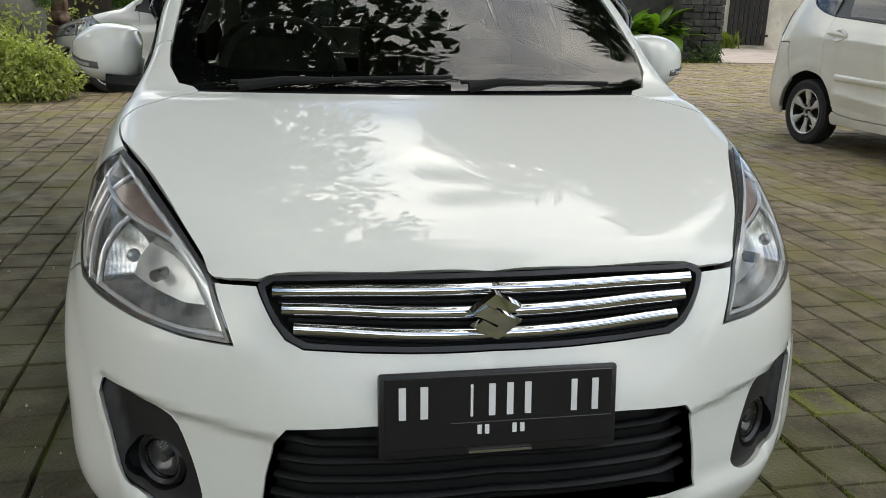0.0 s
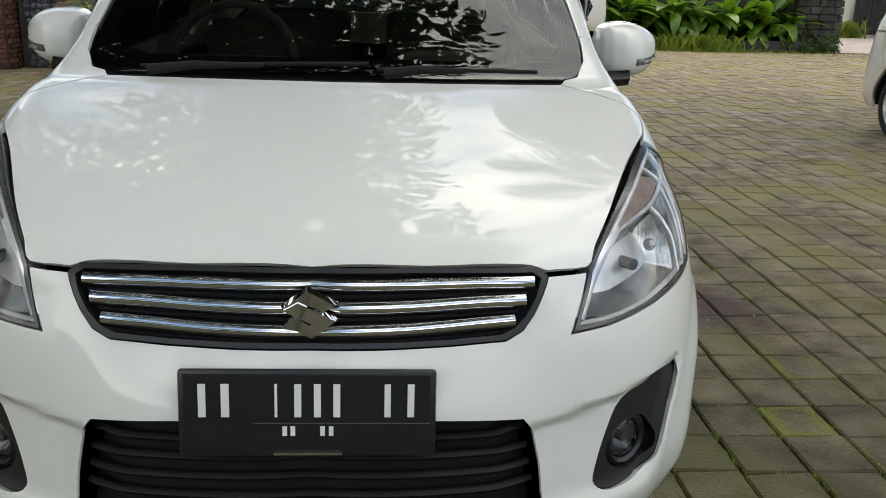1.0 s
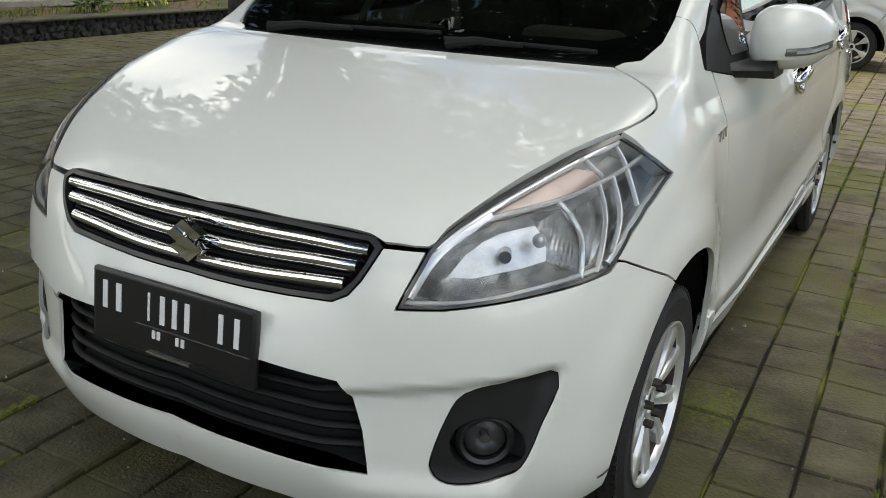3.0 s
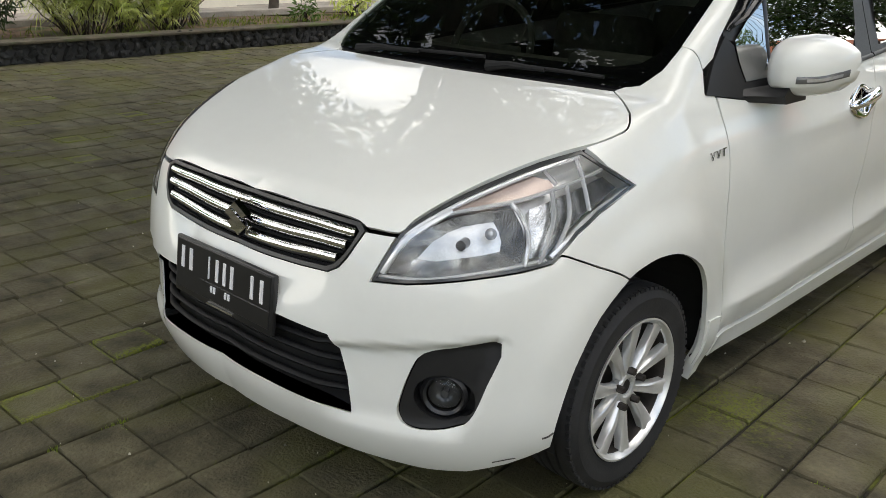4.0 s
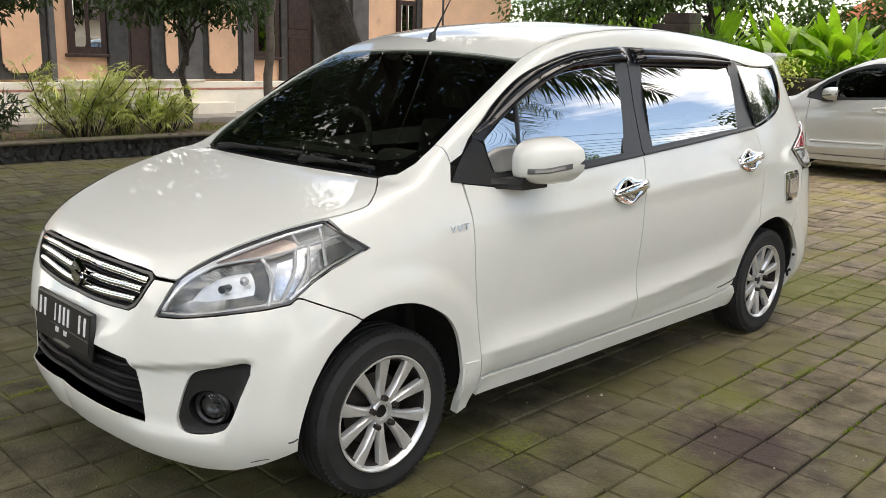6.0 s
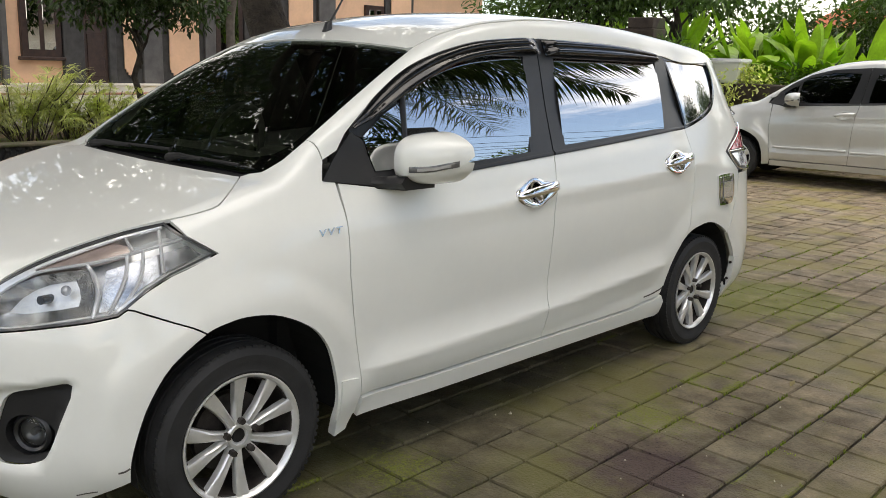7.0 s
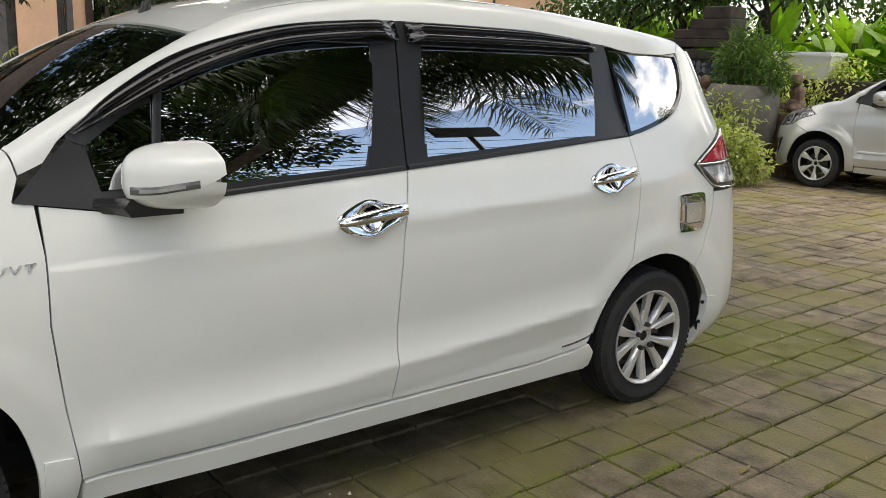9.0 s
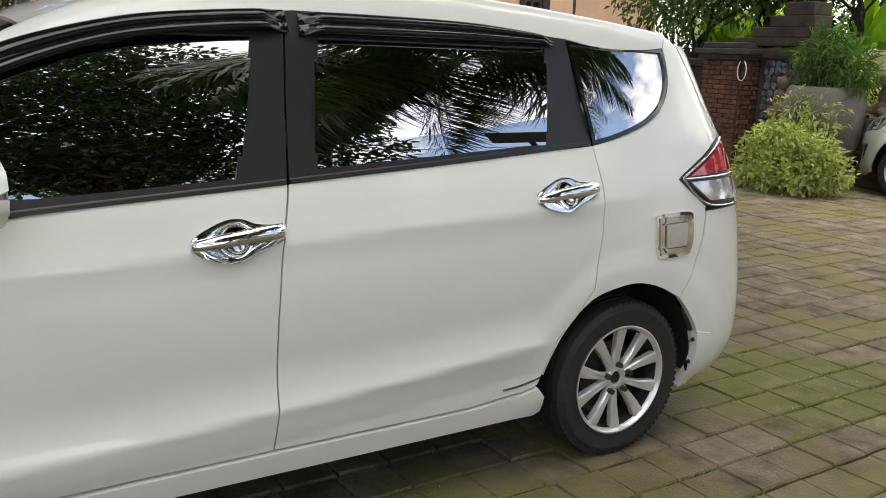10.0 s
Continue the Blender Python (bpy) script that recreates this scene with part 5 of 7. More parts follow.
        s["label"] = "charcoal fabric seat"
    for y in (0.0, 2.74):
        for side in (1, -1):
            wheel("wheel", car, 0.834, y, side, scale=0.975)
    return car


minivan = build_minivan()

# ---- other parked cars, built on the same kit of parts ----
LEFT_OUT = ("wind_deflector", "badge", "fuel_flap", "scratch", "seat", "dashboard", "steering_wheel", "emblem", "number_plate", "mud_flap", "wiper", "cushion", "backrest", "headrest", "inset", "bar", "plate_panel", "arm", "blade")
RECOLOURED = {}


def parked_car(m, paint, label, rims=None, stretch=(1, 1, 1), tall=1.0, drop=0.0, spokes=10, without=()):
    made = {}
    for o in (minivan, *minivan.children_recursive):
        kind = o.name.split(".")[0]
        if kind in LEFT_OUT or kind in without or (kind == "wheel" and spokes != 10) or (o.parent is not None and o.parent not in made):
            continue
        c = o.copy()
        c.name = "parked_car" if o is minivan else kind
        scene.collection.objects.link(c)
        made[o] = c
        if o.parent is not None:
            c.parent = made[o.parent]
            c.matrix_parent_inverse = o.matrix_parent_inverse
        if kind == "wheel":
            c.matrix_basis = Matrix.Translation((0, 0, -drop)) @ o.matrix_basis @ Matrix.Diagonal((1, tall, 1, 1))
        if o.type == "MESH" and len(o.data.materials):
            was = o.data.materials[0]
            now = DARK_GLASS if was is TINT else paint if was is WHITE or kind in ("door_handle", "pull") else was
            if rims is not None and was is ALLOY:
                now = rims
            if now is not was:
                key = (o.data.name, now.name)
                if key not in RECOLOURED:
                    RECOLOURED[key] = o.data.copy()
                    RECOLOURED[key].materials[0] = now
                c.data = RECOLOURED[key]
    car = made[minivan]
    if spokes != 10:
        for y in (0.0, 2.74):
            for side in (1, -1):
                wheel("wheel", car, 0.834, y, side, spokes=spokes, scale=0.975)
    car.matrix_basis = m @ Matrix.Diagonal((*stretch, 1))
    return tagged(car, label, "car", "parked cars")


silver_car = parked_car(pose(-2.50, 10.50, 0, 0, 0, -82.5), SILVER, "silver minivan parked nose-in beside the bushes", stretch=(0.97, 0.965, 0.985), spokes=6)
for lo, hi in ((0.49, 1.41), (1.47, 2.32)):
    ribbon("side_moulding", [(lo, 0.470), ((lo + hi) / 2, 0.476), (hi, 0.482)], wall, 0.034, SILVER, silver_car, lift=0.006, side=1, thick=0.010, sides=8)
champagne = parked_car(pose(5.80, 2.83, 0, 0, 0, 4), BEIGE, "champagne minivan parked on the pavers, rear tyre soft", stretch=(1.04, 1.06, 1.08), spokes=6, without=("tail_lamp",))
for side in (1, -1):
    sheet("quarter_panel", TAIL_LAMP, wall, BEIGE, champagne, step=0.025, gap=-0.002, depth=0.0, side=side, lift=-0.001)
    sheet("reflector", [(3.36, 0.66), (3.43, 0.66), (3.44, 0.80), (3.38, 0.80)], wall, RED_LENS, champagne, step=0.02, gap=0.0, depth=0.004, side=side, lift=0.004, label="red bumper reflector")
    sheet("tail_lamp", [(3.34, 0.93), (3.44, 0.93), (3.42, 1.16), (3.33, 1.17)], wall, CLEAR_LENS, champagne, step=0.02, gap=0.0, depth=0.010, side=side, lift=0.010, label="upright pale tail lamp")
ribbon("side_moulding", [(0.50, 0.590), (1.40, 0.612), (2.36, 0.628)], wall, 0.060, BEIGE, champagne, lift=0.008, side=-1, thick=0.018, sides=8)
parked_car(pose(0.42, 15.85, 0.17, 0, 0, -90), PLAIN_WHITE, "white off-road wagon with black wheels by the hedge", rims=DARK_ALLOY, stretch=(1.10, 1.08, 1.24), tall=1.15, drop=0.129)
parked_car(pose(-5.6, 14.6, 0, 0, 0, 96), PLAIN_WHITE, "white car half hidden behind bushes", stretch=(1.0, 1.0, 1.0))


# ---- materials of the yard ----
# the paving is laid about one degree off the car's length
PITCH_X, PITCH_Y, PAVE_TURN = 0.1992, 0.2008, radians(1.08)
PAVE_AT = (1.131, 0.183)      # a crossing of joints


def paved(u, v):
    """Yard place of a point given in the paving's own axes."""
    c, k = math.cos(PAVE_TURN), math.sin(PAVE_TURN)
    return PAVE_AT[0] + u * c - v * k, PAVE_AT[1] + u * k + v * c


def paver_material(name, island, spread):
    """Weathered concrete: grey-brown, dirty mottling, green film, moss that creeps in from the joints and takes whole slabs here and there."""
    m = material(name, (0.100, 0.089, 0.053), 0.82, vary=0.32, scale=7, bump=1.0, bump_scale=95, second=(0.090, 0.086, 0.032), second_scale=1.6, second_at=0.47, island=island, spread=spread, height=0.008)
    n, l = m.node_tree.nodes, m.node_tree.links
    b = n["Principled BSDF"]
    col = b.inputs["Base Color"].links[0].from_socket
    pos = n.new("ShaderNodeNewGeometry").outputs["Position"]

    def calc(op, a, c=None, d=None):
        k = n.new("ShaderNodeMath")
        k.operation = op
        for socket, v in zip(k.inputs, (a, c, d)):
            if v is None:
                continue
            if hasattr(v, "is_linked"):
                l.new(v, socket)
            else:
                socket.default_value = v
        return k.outputs[0]

    def grain(scale, detail=6.0):
        k = n.new("ShaderNodeTexNoise")
        k.inputs["Scale"].default_value, k.inputs["Detail"].default_value = scale, detail
        l.new(pos, k.inputs["Vector"])
        return k.outputs["Fac"]

    def span(v, lo, hi, a=0.0, c=1.0):
        k = n.new("ShaderNodeMapRange")
        for i, x in enumerate((lo, hi, a, c)):
            k.inputs[i + 1].default_value = x
        l.new(v, k.inputs[0])
        return k.outputs[0]

    def blend(fac, a, c):
        k = n.new("ShaderNodeMix")
        k.data_type = "RGBA"
        l.new(fac, k.inputs[0])
        l.new(a, k.inputs[6])
        if hasattr(c, "is_linked"):
            l.new(c, k.inputs[7])
        else:
            k.inputs[7].default_value = (*c, 1)
        return k.outputs[2]

    def away(centre):
        sub, ln = n.new("ShaderNodeVectorMath"), n.new("ShaderNodeVectorMath")
        sub.operation, ln.operation = "SUBTRACT", "LENGTH"
        sub.inputs[1].default_value = (*centre, 0)
        l.new(pos, sub.inputs[0])
        l.new(sub.outputs[0], ln.inputs[0])
        return ln.outputs["Value"]

    # drier, browner pavers in the open yard, its stronger light painted into the colour
    lie = n.new("ShaderNodeVectorMath")
    lie.operation = "DOT_PRODUCT"
    l.new(pos, lie.inputs[0])
    lie.inputs[1].default_value = (1.0, 1.0, 0.0)
    dry_lit = span(lie.outputs["Value"], 1.3, 8.0, 0.0, 0.82)
    paler = n.new("ShaderNodeVectorMath")
    paler.operation = "MULTIPLY"
    l.new(col, paler.inputs[0])
    # painted shade: left dark by the minivan, multiplied brighter towards open ground
    paler.inputs[1].default_value = (3.9, 3.4, 4.0)
    col = blend(dry_lit, col, paler.outputs[0])
    # worn pale patches and dark damp ones
    col = blend(span(grain(3.3), 0.56, 0.72, 0.0, 0.42), col, (0.185, 0.165, 0.112))
    col = blend(span(grain(2.1), 0.57, 0.70, 0.0, 0.5), col, (0.045, 0.040, 0.023))
    # a purplish-brown stain of crumbled fruit
    ragged = calc("MULTIPLY_ADD", grain(13.0, 8.0), 0.42, away((1.47, 1.27)))
    col = blend(span(ragged, 0.54, 0.34, 0.0, 0.85), col, (0.068, 0.044, 0.044))
    crumbs = calc("MULTIPLY", span(grain(160.0, 2.0), 0.60, 0.66), span(ragged, 0.58, 0.34))
    col = blend(crumbs, col, (0.018, 0.012, 0.013))
    # moss: thick along the joints where damp, in whole slabs here and there
    turn = n.new("ShaderNodeMapping")
    turn.vector_type = "TEXTURE"
    turn.inputs["Location"].default_value, turn.inputs["Rotation"].default_value = (*PAVE_AT, 0), (0, 0, PAVE_TURN)
    l.new(pos, turn.inputs["Vector"])
    uv = n.new("ShaderNodeSeparateXYZ")
    l.new(turn.outputs[0], uv.inputs[0])
    u, v = calc("DIVIDE", uv.outputs[0], PITCH_X), calc("DIVIDE", uv.outputs[1], PITCH_Y)
    to_u, to_v = calc("PINGPONG", u, 0.5), calc("PINGPONG", v, 0.5)
    edge = calc("MINIMUM", to_u, calc("ADD", to_v, 0.12))
    cell, rnd = n.new("ShaderNodeCombineXYZ"), n.new("ShaderNodeTexWhiteNoise")
    l.new(calc("FLOOR", u), cell.inputs[0])
    l.new(calc("FLOOR", v), cell.inputs[1])
    rnd.noise_dimensions = "2D"
    l.new(cell.outputs[0], rnd.inputs["Vector"])
    whole = span(rnd.outputs["Value"], 0.90, 1.0, 0.0, 0.32)
    damp = calc("MULTIPLY", grain(1.1), 0.60)
    reach = calc("ADD", calc("ADD", damp, whole), calc("MULTIPLY_ADD", grain(38.0, 8.0), 0.34, -0.62))
    reach = calc("SUBTRACT", reach, calc("MULTIPLY", dry_lit, 0.16))
    moss = span(calc("SUBTRACT", reach, calc("MULTIPLY", edge, 1.15)), -0.15, 0.00, 0.0, 1.0)
    for centre, size in (((1.20, 1.70), 0.15), ((0.86, 0.62), 0.14), ((0.70, 4.0), 0.5), ((1.16, 1.75), 0.10)):
        spot = span(calc("MULTIPLY_ADD", grain(34.0, 8.0), 0.5, away(centre)), size + 0.32, size + 0.12, 0.0, 0.85)
        moss = calc("MAXIMUM", moss, spot)
    tufts = span(grain(120.0, 3.0), 0.40, 0.56, 0.12, 1.0)
    col = blend(calc("MULTIPLY", moss, tufts), col, (0.150, 0.172, 0.020))
    l.new(col, b.inputs["Base Color"])
    b.inputs["Specular IOR Level"].default_value = 0.25
    # damp patches shine a little
    l.new(span(grain(1.7), 0.4, 0.65, 0.86, 0.55), b.inputs["Roughness"])
    return m


PAVER_ONE = paver_material("mossy_concrete_paver", 0.0, 0.15)
PAVER_MANY = paver_material("mossy_concrete_pavers", 0.15, 0.0)
JOINT = material("mossy_joint_soil", (0.022, 0.019, 0.012), 0.95, vary=0.4, scale=9, bump=0.8, bump_scale=120, second=(0.215, 0.240, 0.020), second_scale=1.6, second_at=0.50)
SOIL = material("leaf_litter_soil", (0.15, 0.10, 0.06), 0.95, vary=0.35, scale=7, bump=1.0, bump_scale=60, second=(0.05, 0.07, 0.02), second_scale=2, second_at=0.5)
LAVA = material("black_lava_stone", (0.035, 0.034, 0.032), 0.85, vary=0.4, scale=12, bump=0.7, bump_scale=70, spread=0.5, second=(0.10, 0.095, 0.085), second_scale=6, second_at=0.62)
BLUESTONE = material("blue_grey_pebble", (0.14, 0.15, 0.18), 0.7, vary=0.3, scale=10, bump=0.4, spread=0.45)
ANDESITE = material("stacked_dark_stone", (0.075, 0.073, 0.072), 0.8, vary=0.3, scale=9, bump=0.6, bump_scale=80, spread=0.35, second=(0.05, 0.055, 0.035), second_scale=3, second_at=0.6)
CAP = material("mossy_mortar_cap", (0.085, 0.070, 0.046), 0.9, vary=0.3, scale=6, bump=0.6, second=(0.06, 0.075, 0.02), second_scale=2, second_at=0.5)
PATH_CONCRETE = material("pale_concrete", (0.34, 0.31, 0.27), 0.85, vary=0.18, scale=3, bump=0.3, second=(0.16, 0.15, 0.12), second_scale=1.5, second_at=0.58)
CREAM = material("cream_render", (0.86, 0.80, 0.68), 0.8, vary=0.05, scale=2.5, bump=0.15, second=(0.52, 0.45, 0.34), second_scale=1.2, second_at=0.62)
PEACH = material("peach_render", (0.80, 0.50, 0.32), 0.8, vary=0.07, scale=2, bump=0.15, second=(0.58, 0.34, 0.22), second_scale=1.6, second_at=0.66)
PINK_TRIM = material("terracotta_band", (0.48, 0.22, 0.16), 0.8, vary=0.2, scale=14, bump=0.3)
DARK_STONE = material("dark_carved_stone", (0.055, 0.052, 0.050), 0.8, vary=0.2, scale=8, bump=0.4)
GREY_STONE = material("grey_pilaster_stone", (0.115, 0.108, 0.105), 0.8, vary=0.15, scale=5, bump=0.3)
DARK_WOOD = material("dark_stained_wood", (0.045, 0.022, 0.016), 0.45, vary=0.25, scale=12, bump=0.2)
BRICK = material("red_brick", (0.165, 0.068, 0.046), 0.85, vary=0.2, scale=20, bump=0.5, spread=0.3)
MORTAR = material("brown_mortar", (0.075, 0.046, 0.036), 0.95, vary=0.2, bump=0.4)
POT_STONE = material("weathered_stone_pot", (0.20, 0.19, 0.165), 0.85, vary=0.25, scale=5, bump=0.5, second=(0.10, 0.10, 0.07), second_scale=2.5, second_at=0.55)
CARVED = material("weathered_carved_stone", (0.17, 0.11, 0.075), 0.85, vary=0.35, scale=14, bump=0.7, bump_scale=50)
BARK = material("dark_bark", (0.045, 0.034, 0.025), 0.9, vary=0.35, scale=14, bump=1.0, bump_scale=40, height=0.02)
PALM_BARK = material("ringed_palm_trunk", (0.10, 0.082, 0.066), 0.9, vary=0.25, scale=10, bump=0.7, bump_scale=30)
PINK_ROAD = material("dusty_pink_road", (0.50, 0.42, 0.37), 0.9, vary=0.12, scale=2, bump=0.2)
PLASTER = material("pale_boundary_wall", (0.80, 0.76, 0.66), 0.85, vary=0.1, scale=2, bump=0.2, second=(0.42, 0.38, 0.31), second_scale=1.0, second_at=0.6)
ROOF_TILE = material("orange_roof_tile", (0.42, 0.12, 0.05), 0.8, vary=0.2, scale=5, bump=0.4)
OLD_TILE = material("weathered_dark_tile", (0.085, 0.062, 0.05), 0.85, vary=0.25, scale=5, bump=0.4)
OLD_WALL = material("old_brown_coping", (0.052, 0.038, 0.031), 0.9, vary=0.3, scale=7, bump=0.5, second=(0.045, 0.05, 0.022), second_scale=3, second_at=0.55)
GRIT = material("pale_grit", (0.42, 0.39, 0.31), 0.9, vary=0.3, scale=20, island=0.6)
SIGN_DARK = material("dark_sign_board", (0.03, 0.03, 0.032), 0.5, vary=0.1)


def leafy(name, colour, vary=0.25, gloss=0.45, through=0.35):
    """Leaf surface: green that varies leaf by leaf, some light passing through."""
    m = material(name, colour, gloss, vary=vary, scale=3, island=0.35, spread=0.2)
    n, l = m.node_tree.nodes, m.node_tree.links
    b = n["Principled BSDF"]
    tr, mix = n.new("ShaderNodeBsdfTranslucent"), n.new("ShaderNodeMixShader")
    src = b.inputs["Base Color"].links[0].from_socket
    sc = n.new("ShaderNodeVectorMath")
    sc.operation = "MULTIPLY"
    sc.inputs[1].default_value = (1.3, 1.5, 0.6)
    l.new(src, sc.inputs[0])
    l.new(sc.outputs[0], tr.inputs["Color"])
    mix.inputs[0].default_value = through
    l.new(b.outputs[0], mix.inputs[1])
    l.new(tr.outputs[0], mix.inputs[2])
    l.new(mix.outputs[0], n["Material Output"].inputs["Surface"])
    return m


LEAF_DARK = leafy("dark_green_leaves", (0.030, 0.055, 0.014))
LEAF_MID = leafy("green_leaves", (0.085, 0.15, 0.035))
LEAF_YELLOW = leafy("yellow_green_leaves", (0.40, 0.43, 0.15))
LEAF_FAN = leafy("lime_fan_leaves", (0.60, 0.62, 0.24), through=0.35)
LEAF_BLADE = leafy("bright_banana_leaves", (0.26, 0.42, 0.04), gloss=0.35, through=0.4)
LEAF_PADDLE = leafy("glossy_hedge_leaves", (0.14, 0.25, 0.03), gloss=0.3)
LEAF_PALM = leafy("palm_frond_leaves", (0.045, 0.075, 0.020), gloss=0.4)
GRASS = leafy("grass_blades", (0.20, 0.25, 0.035))
DRY_LEAF = material("fallen_dry_leaf", (0.30, 0.24, 0.07), 0.7, vary=0.2)


# ---- vegetation helpers ----
RNG = np.random.default_rng(7)


def leaf_points(centres, n, flat=0.8):
    """n points spread over ellipsoid clumps (x, y, z, radius), denser to their skins."""
    c = np.array(centres, float)
    w = c[:, 3] ** 2
    k = RNG.choice(len(c), n, p=w / w.sum())
    d = RNG.normal(size=(n, 3))
    d /= np.linalg.norm(d, axis=1)[:, None]
    r = RNG.random(n) ** 0.45
    return c[k, :3] + d * np.array([1, 1, flat]) * (r * c[k, 3])[:, None], d


def leaf_mesh(name, pts, dirs, length, width, mat, parent=None, droop=0.3, label=""):
    """Each leaf a folded pointed blade of two quads."""
    n = len(pts)
    axis = dirs * 0.7 + RNG.normal(size=(n, 3)) * 0.7 - np.array([0, 0, droop])
    axis /= np.linalg.norm(axis, axis=1)[:, None]
    up = RNG.normal(size=(n, 3)) * 0.5 + np.array([0, 0, 1.0])
    across = np.cross(axis, up)
    across /= np.maximum(np.linalg.norm(across, axis=1), 1e-6)[:, None]
    nor = np.cross(across, axis)
    L = (length * RNG.uniform(0.65, 1.25, n))[:, None]
    W = (width * RNG.uniform(0.7, 1.2, n))[:, None]
    base, tip = pts, pts + axis * L - nor * L * 0.12
    mid = pts + axis * L * 0.45
    a, b = mid + across * W / 2 + nor * W * 0.15, mid - across * W / 2 + nor * W * 0.15
    verts = np.stack([base, a, tip, b], 1).reshape(-1, 3)
    faces = [f for i in range(n) for f in ((4 * i, 4 * i + 1, 4 * i + 2), (4 * i, 4 * i + 2, 4 * i + 3))]
    return link_mesh(name, verts, faces, mat, parent, label)


def limb_path(a, b, sag, n=6):
    a, b = Vector(a), Vector(b)
    return [a.lerp(b, k / n) + Vector((math.sin(k * 2.1 + a.x) * 0.04, math.cos(k * 1.7 + a.y) * 0.04, sag * math.sin(math.pi * k / n))) * (b - a).length for k in range(n + 1)]


def tree(at, label, trunk_h, trunk_r, clumps, leaves, size, mat, limbs=5, bark=BARK, lean=(0, 0), group="", name="tree"):
    t = thing(name, at, label, "tree", group)
    bm = bmesh.new()
    top_at = Vector((lean[0], lean[1], trunk_h))
    pts = [Vector((0, 0, -0.05)), Vector((0.02, 0.01, trunk_h * 0.08)), *limb_path((0.0, 0.0, trunk_h * 0.2), top_at, 0.03, 5)]
    tube(bm, pts, [trunk_r * 1.5, trunk_r * 1.12] + [trunk_r * (1 - 0.5 * k / 5) for k in range(6)], 12)
    part("trunk", bm, bark, t, smooth=True, sharp=70)
    for k in range(limbs):
        c = clumps[k % len(clumps)]
        bm = bmesh.new()
        start = top_at * (0.62 + 0.36 * ((k * 0.37) % 1.0))
        tube(bm, limb_path(start, (c[0] * 0.95, c[1] * 0.95, c[2]), 0.05), [trunk_r * 0.45 * (1 - 0.8 * j / 6) for j in range(7)], 7)
        part("limb", bm, bark, t, smooth=True, sharp=70)
    p, d = leaf_points(clumps, leaves)
    leaf_mesh("crown", p, d, size, size * 0.45, mat, t)
    return t


def shrub(at, label, clumps, leaves, size, mat, ratio=0.45, name="shrub", stems=6, droop=0.2, group=""):
    t = thing(name, at, label, "shrub", group)
    bm = bmesh.new()
    for k in range(stems):
        c = clumps[k % len(clumps)]
        tube(bm, limb_path((0.05 * math.sin(k * 2.4), 0.05 * math.cos(k * 2.4), -0.02), (c[0], c[1], c[2]), 0.06), [0.014 * (1 - 0.12 * j) for j in range(7)], 5)
    part("stem", bm, BARK, t)
    p, d = leaf_points(clumps, leaves, 0.9)
    keep = p[:, 2] > 0.02
    leaf_mesh("foliage", p[keep], d[keep], size, size * ratio, mat, t, droop)
    return t


def blade_leaf(name, length, width, bend, mat):
    """A long paddle leaf with a midrib fold, standing at the origin."""
    verts, faces = [], []
    n = 9
    for i in range(n + 1):
        u = i / n
        w = width * (0.06 if u < 0.15 else max(0.02, math.sin(math.pi * (0.06 + 0.94 * (u - 0.15) / 0.85) ** 0.9) ** 0.62))
        y = bend * length * u * u
        z = length * (u - 0.32 * abs(bend) * u * u * u)
        verts += [(-w / 2, y + 0.10 * w, z), (0, y, z - 0.004), (w / 2, y + 0.10 * w, z)]
        if i:
            k = 3 * i
            faces += [(k - 3, k - 2, k + 1, k), (k - 2, k - 1, k + 2, k + 1)]
    me = bpy.data.meshes.new(name)
    me.from_pydata(verts, [], faces)
    me.materials.append(mat)
    me.polygons.foreach_set("use_smooth", [True] * len(me.polygons))
    return me


def blade_clump(at, label, meshes, count, spread, tilt, scale, rng, group, name="banana_plant", stalk=False):
    t = thing(name, at, label, "plant", group)
    for k in range(3 if stalk else 0):
        bm = bmesh.new()
        a = 2.1 * k
        tube(bm, [(0.16 * math.cos(a), 0.16 * math.sin(a), -at[2] - 0.02), (0.10 * math.cos(a), 0.10 * math.sin(a), -at[2] * 0.4), (0.03 * math.cos(a), 0.03 * math.sin(a), 0.25)], [0.03, 0.025, 0.012], 7)
        part("stalk", bm, LEAF_MID, t, smooth=True)
    for k in range(count):
        o = new("leaf", meshes[k % len(meshes)])
        o.parent = t
        a, r = rng.uniform(0, 360), rng.uniform(0, spread)
        spot_at = pose(r * math.cos(radians(a)), r * math.sin(radians(a)), rng.uniform(-0.02, 0.05))
        o.matrix_basis = spot_at @ pose(0, 0, 0, 0, 0, a - 90) @ pose(0, 0, 0, -rng.uniform(*tilt), 0, 0) @ Matrix.Scale(scale * rng.uniform(0.7, 1.12), 4)
    return t


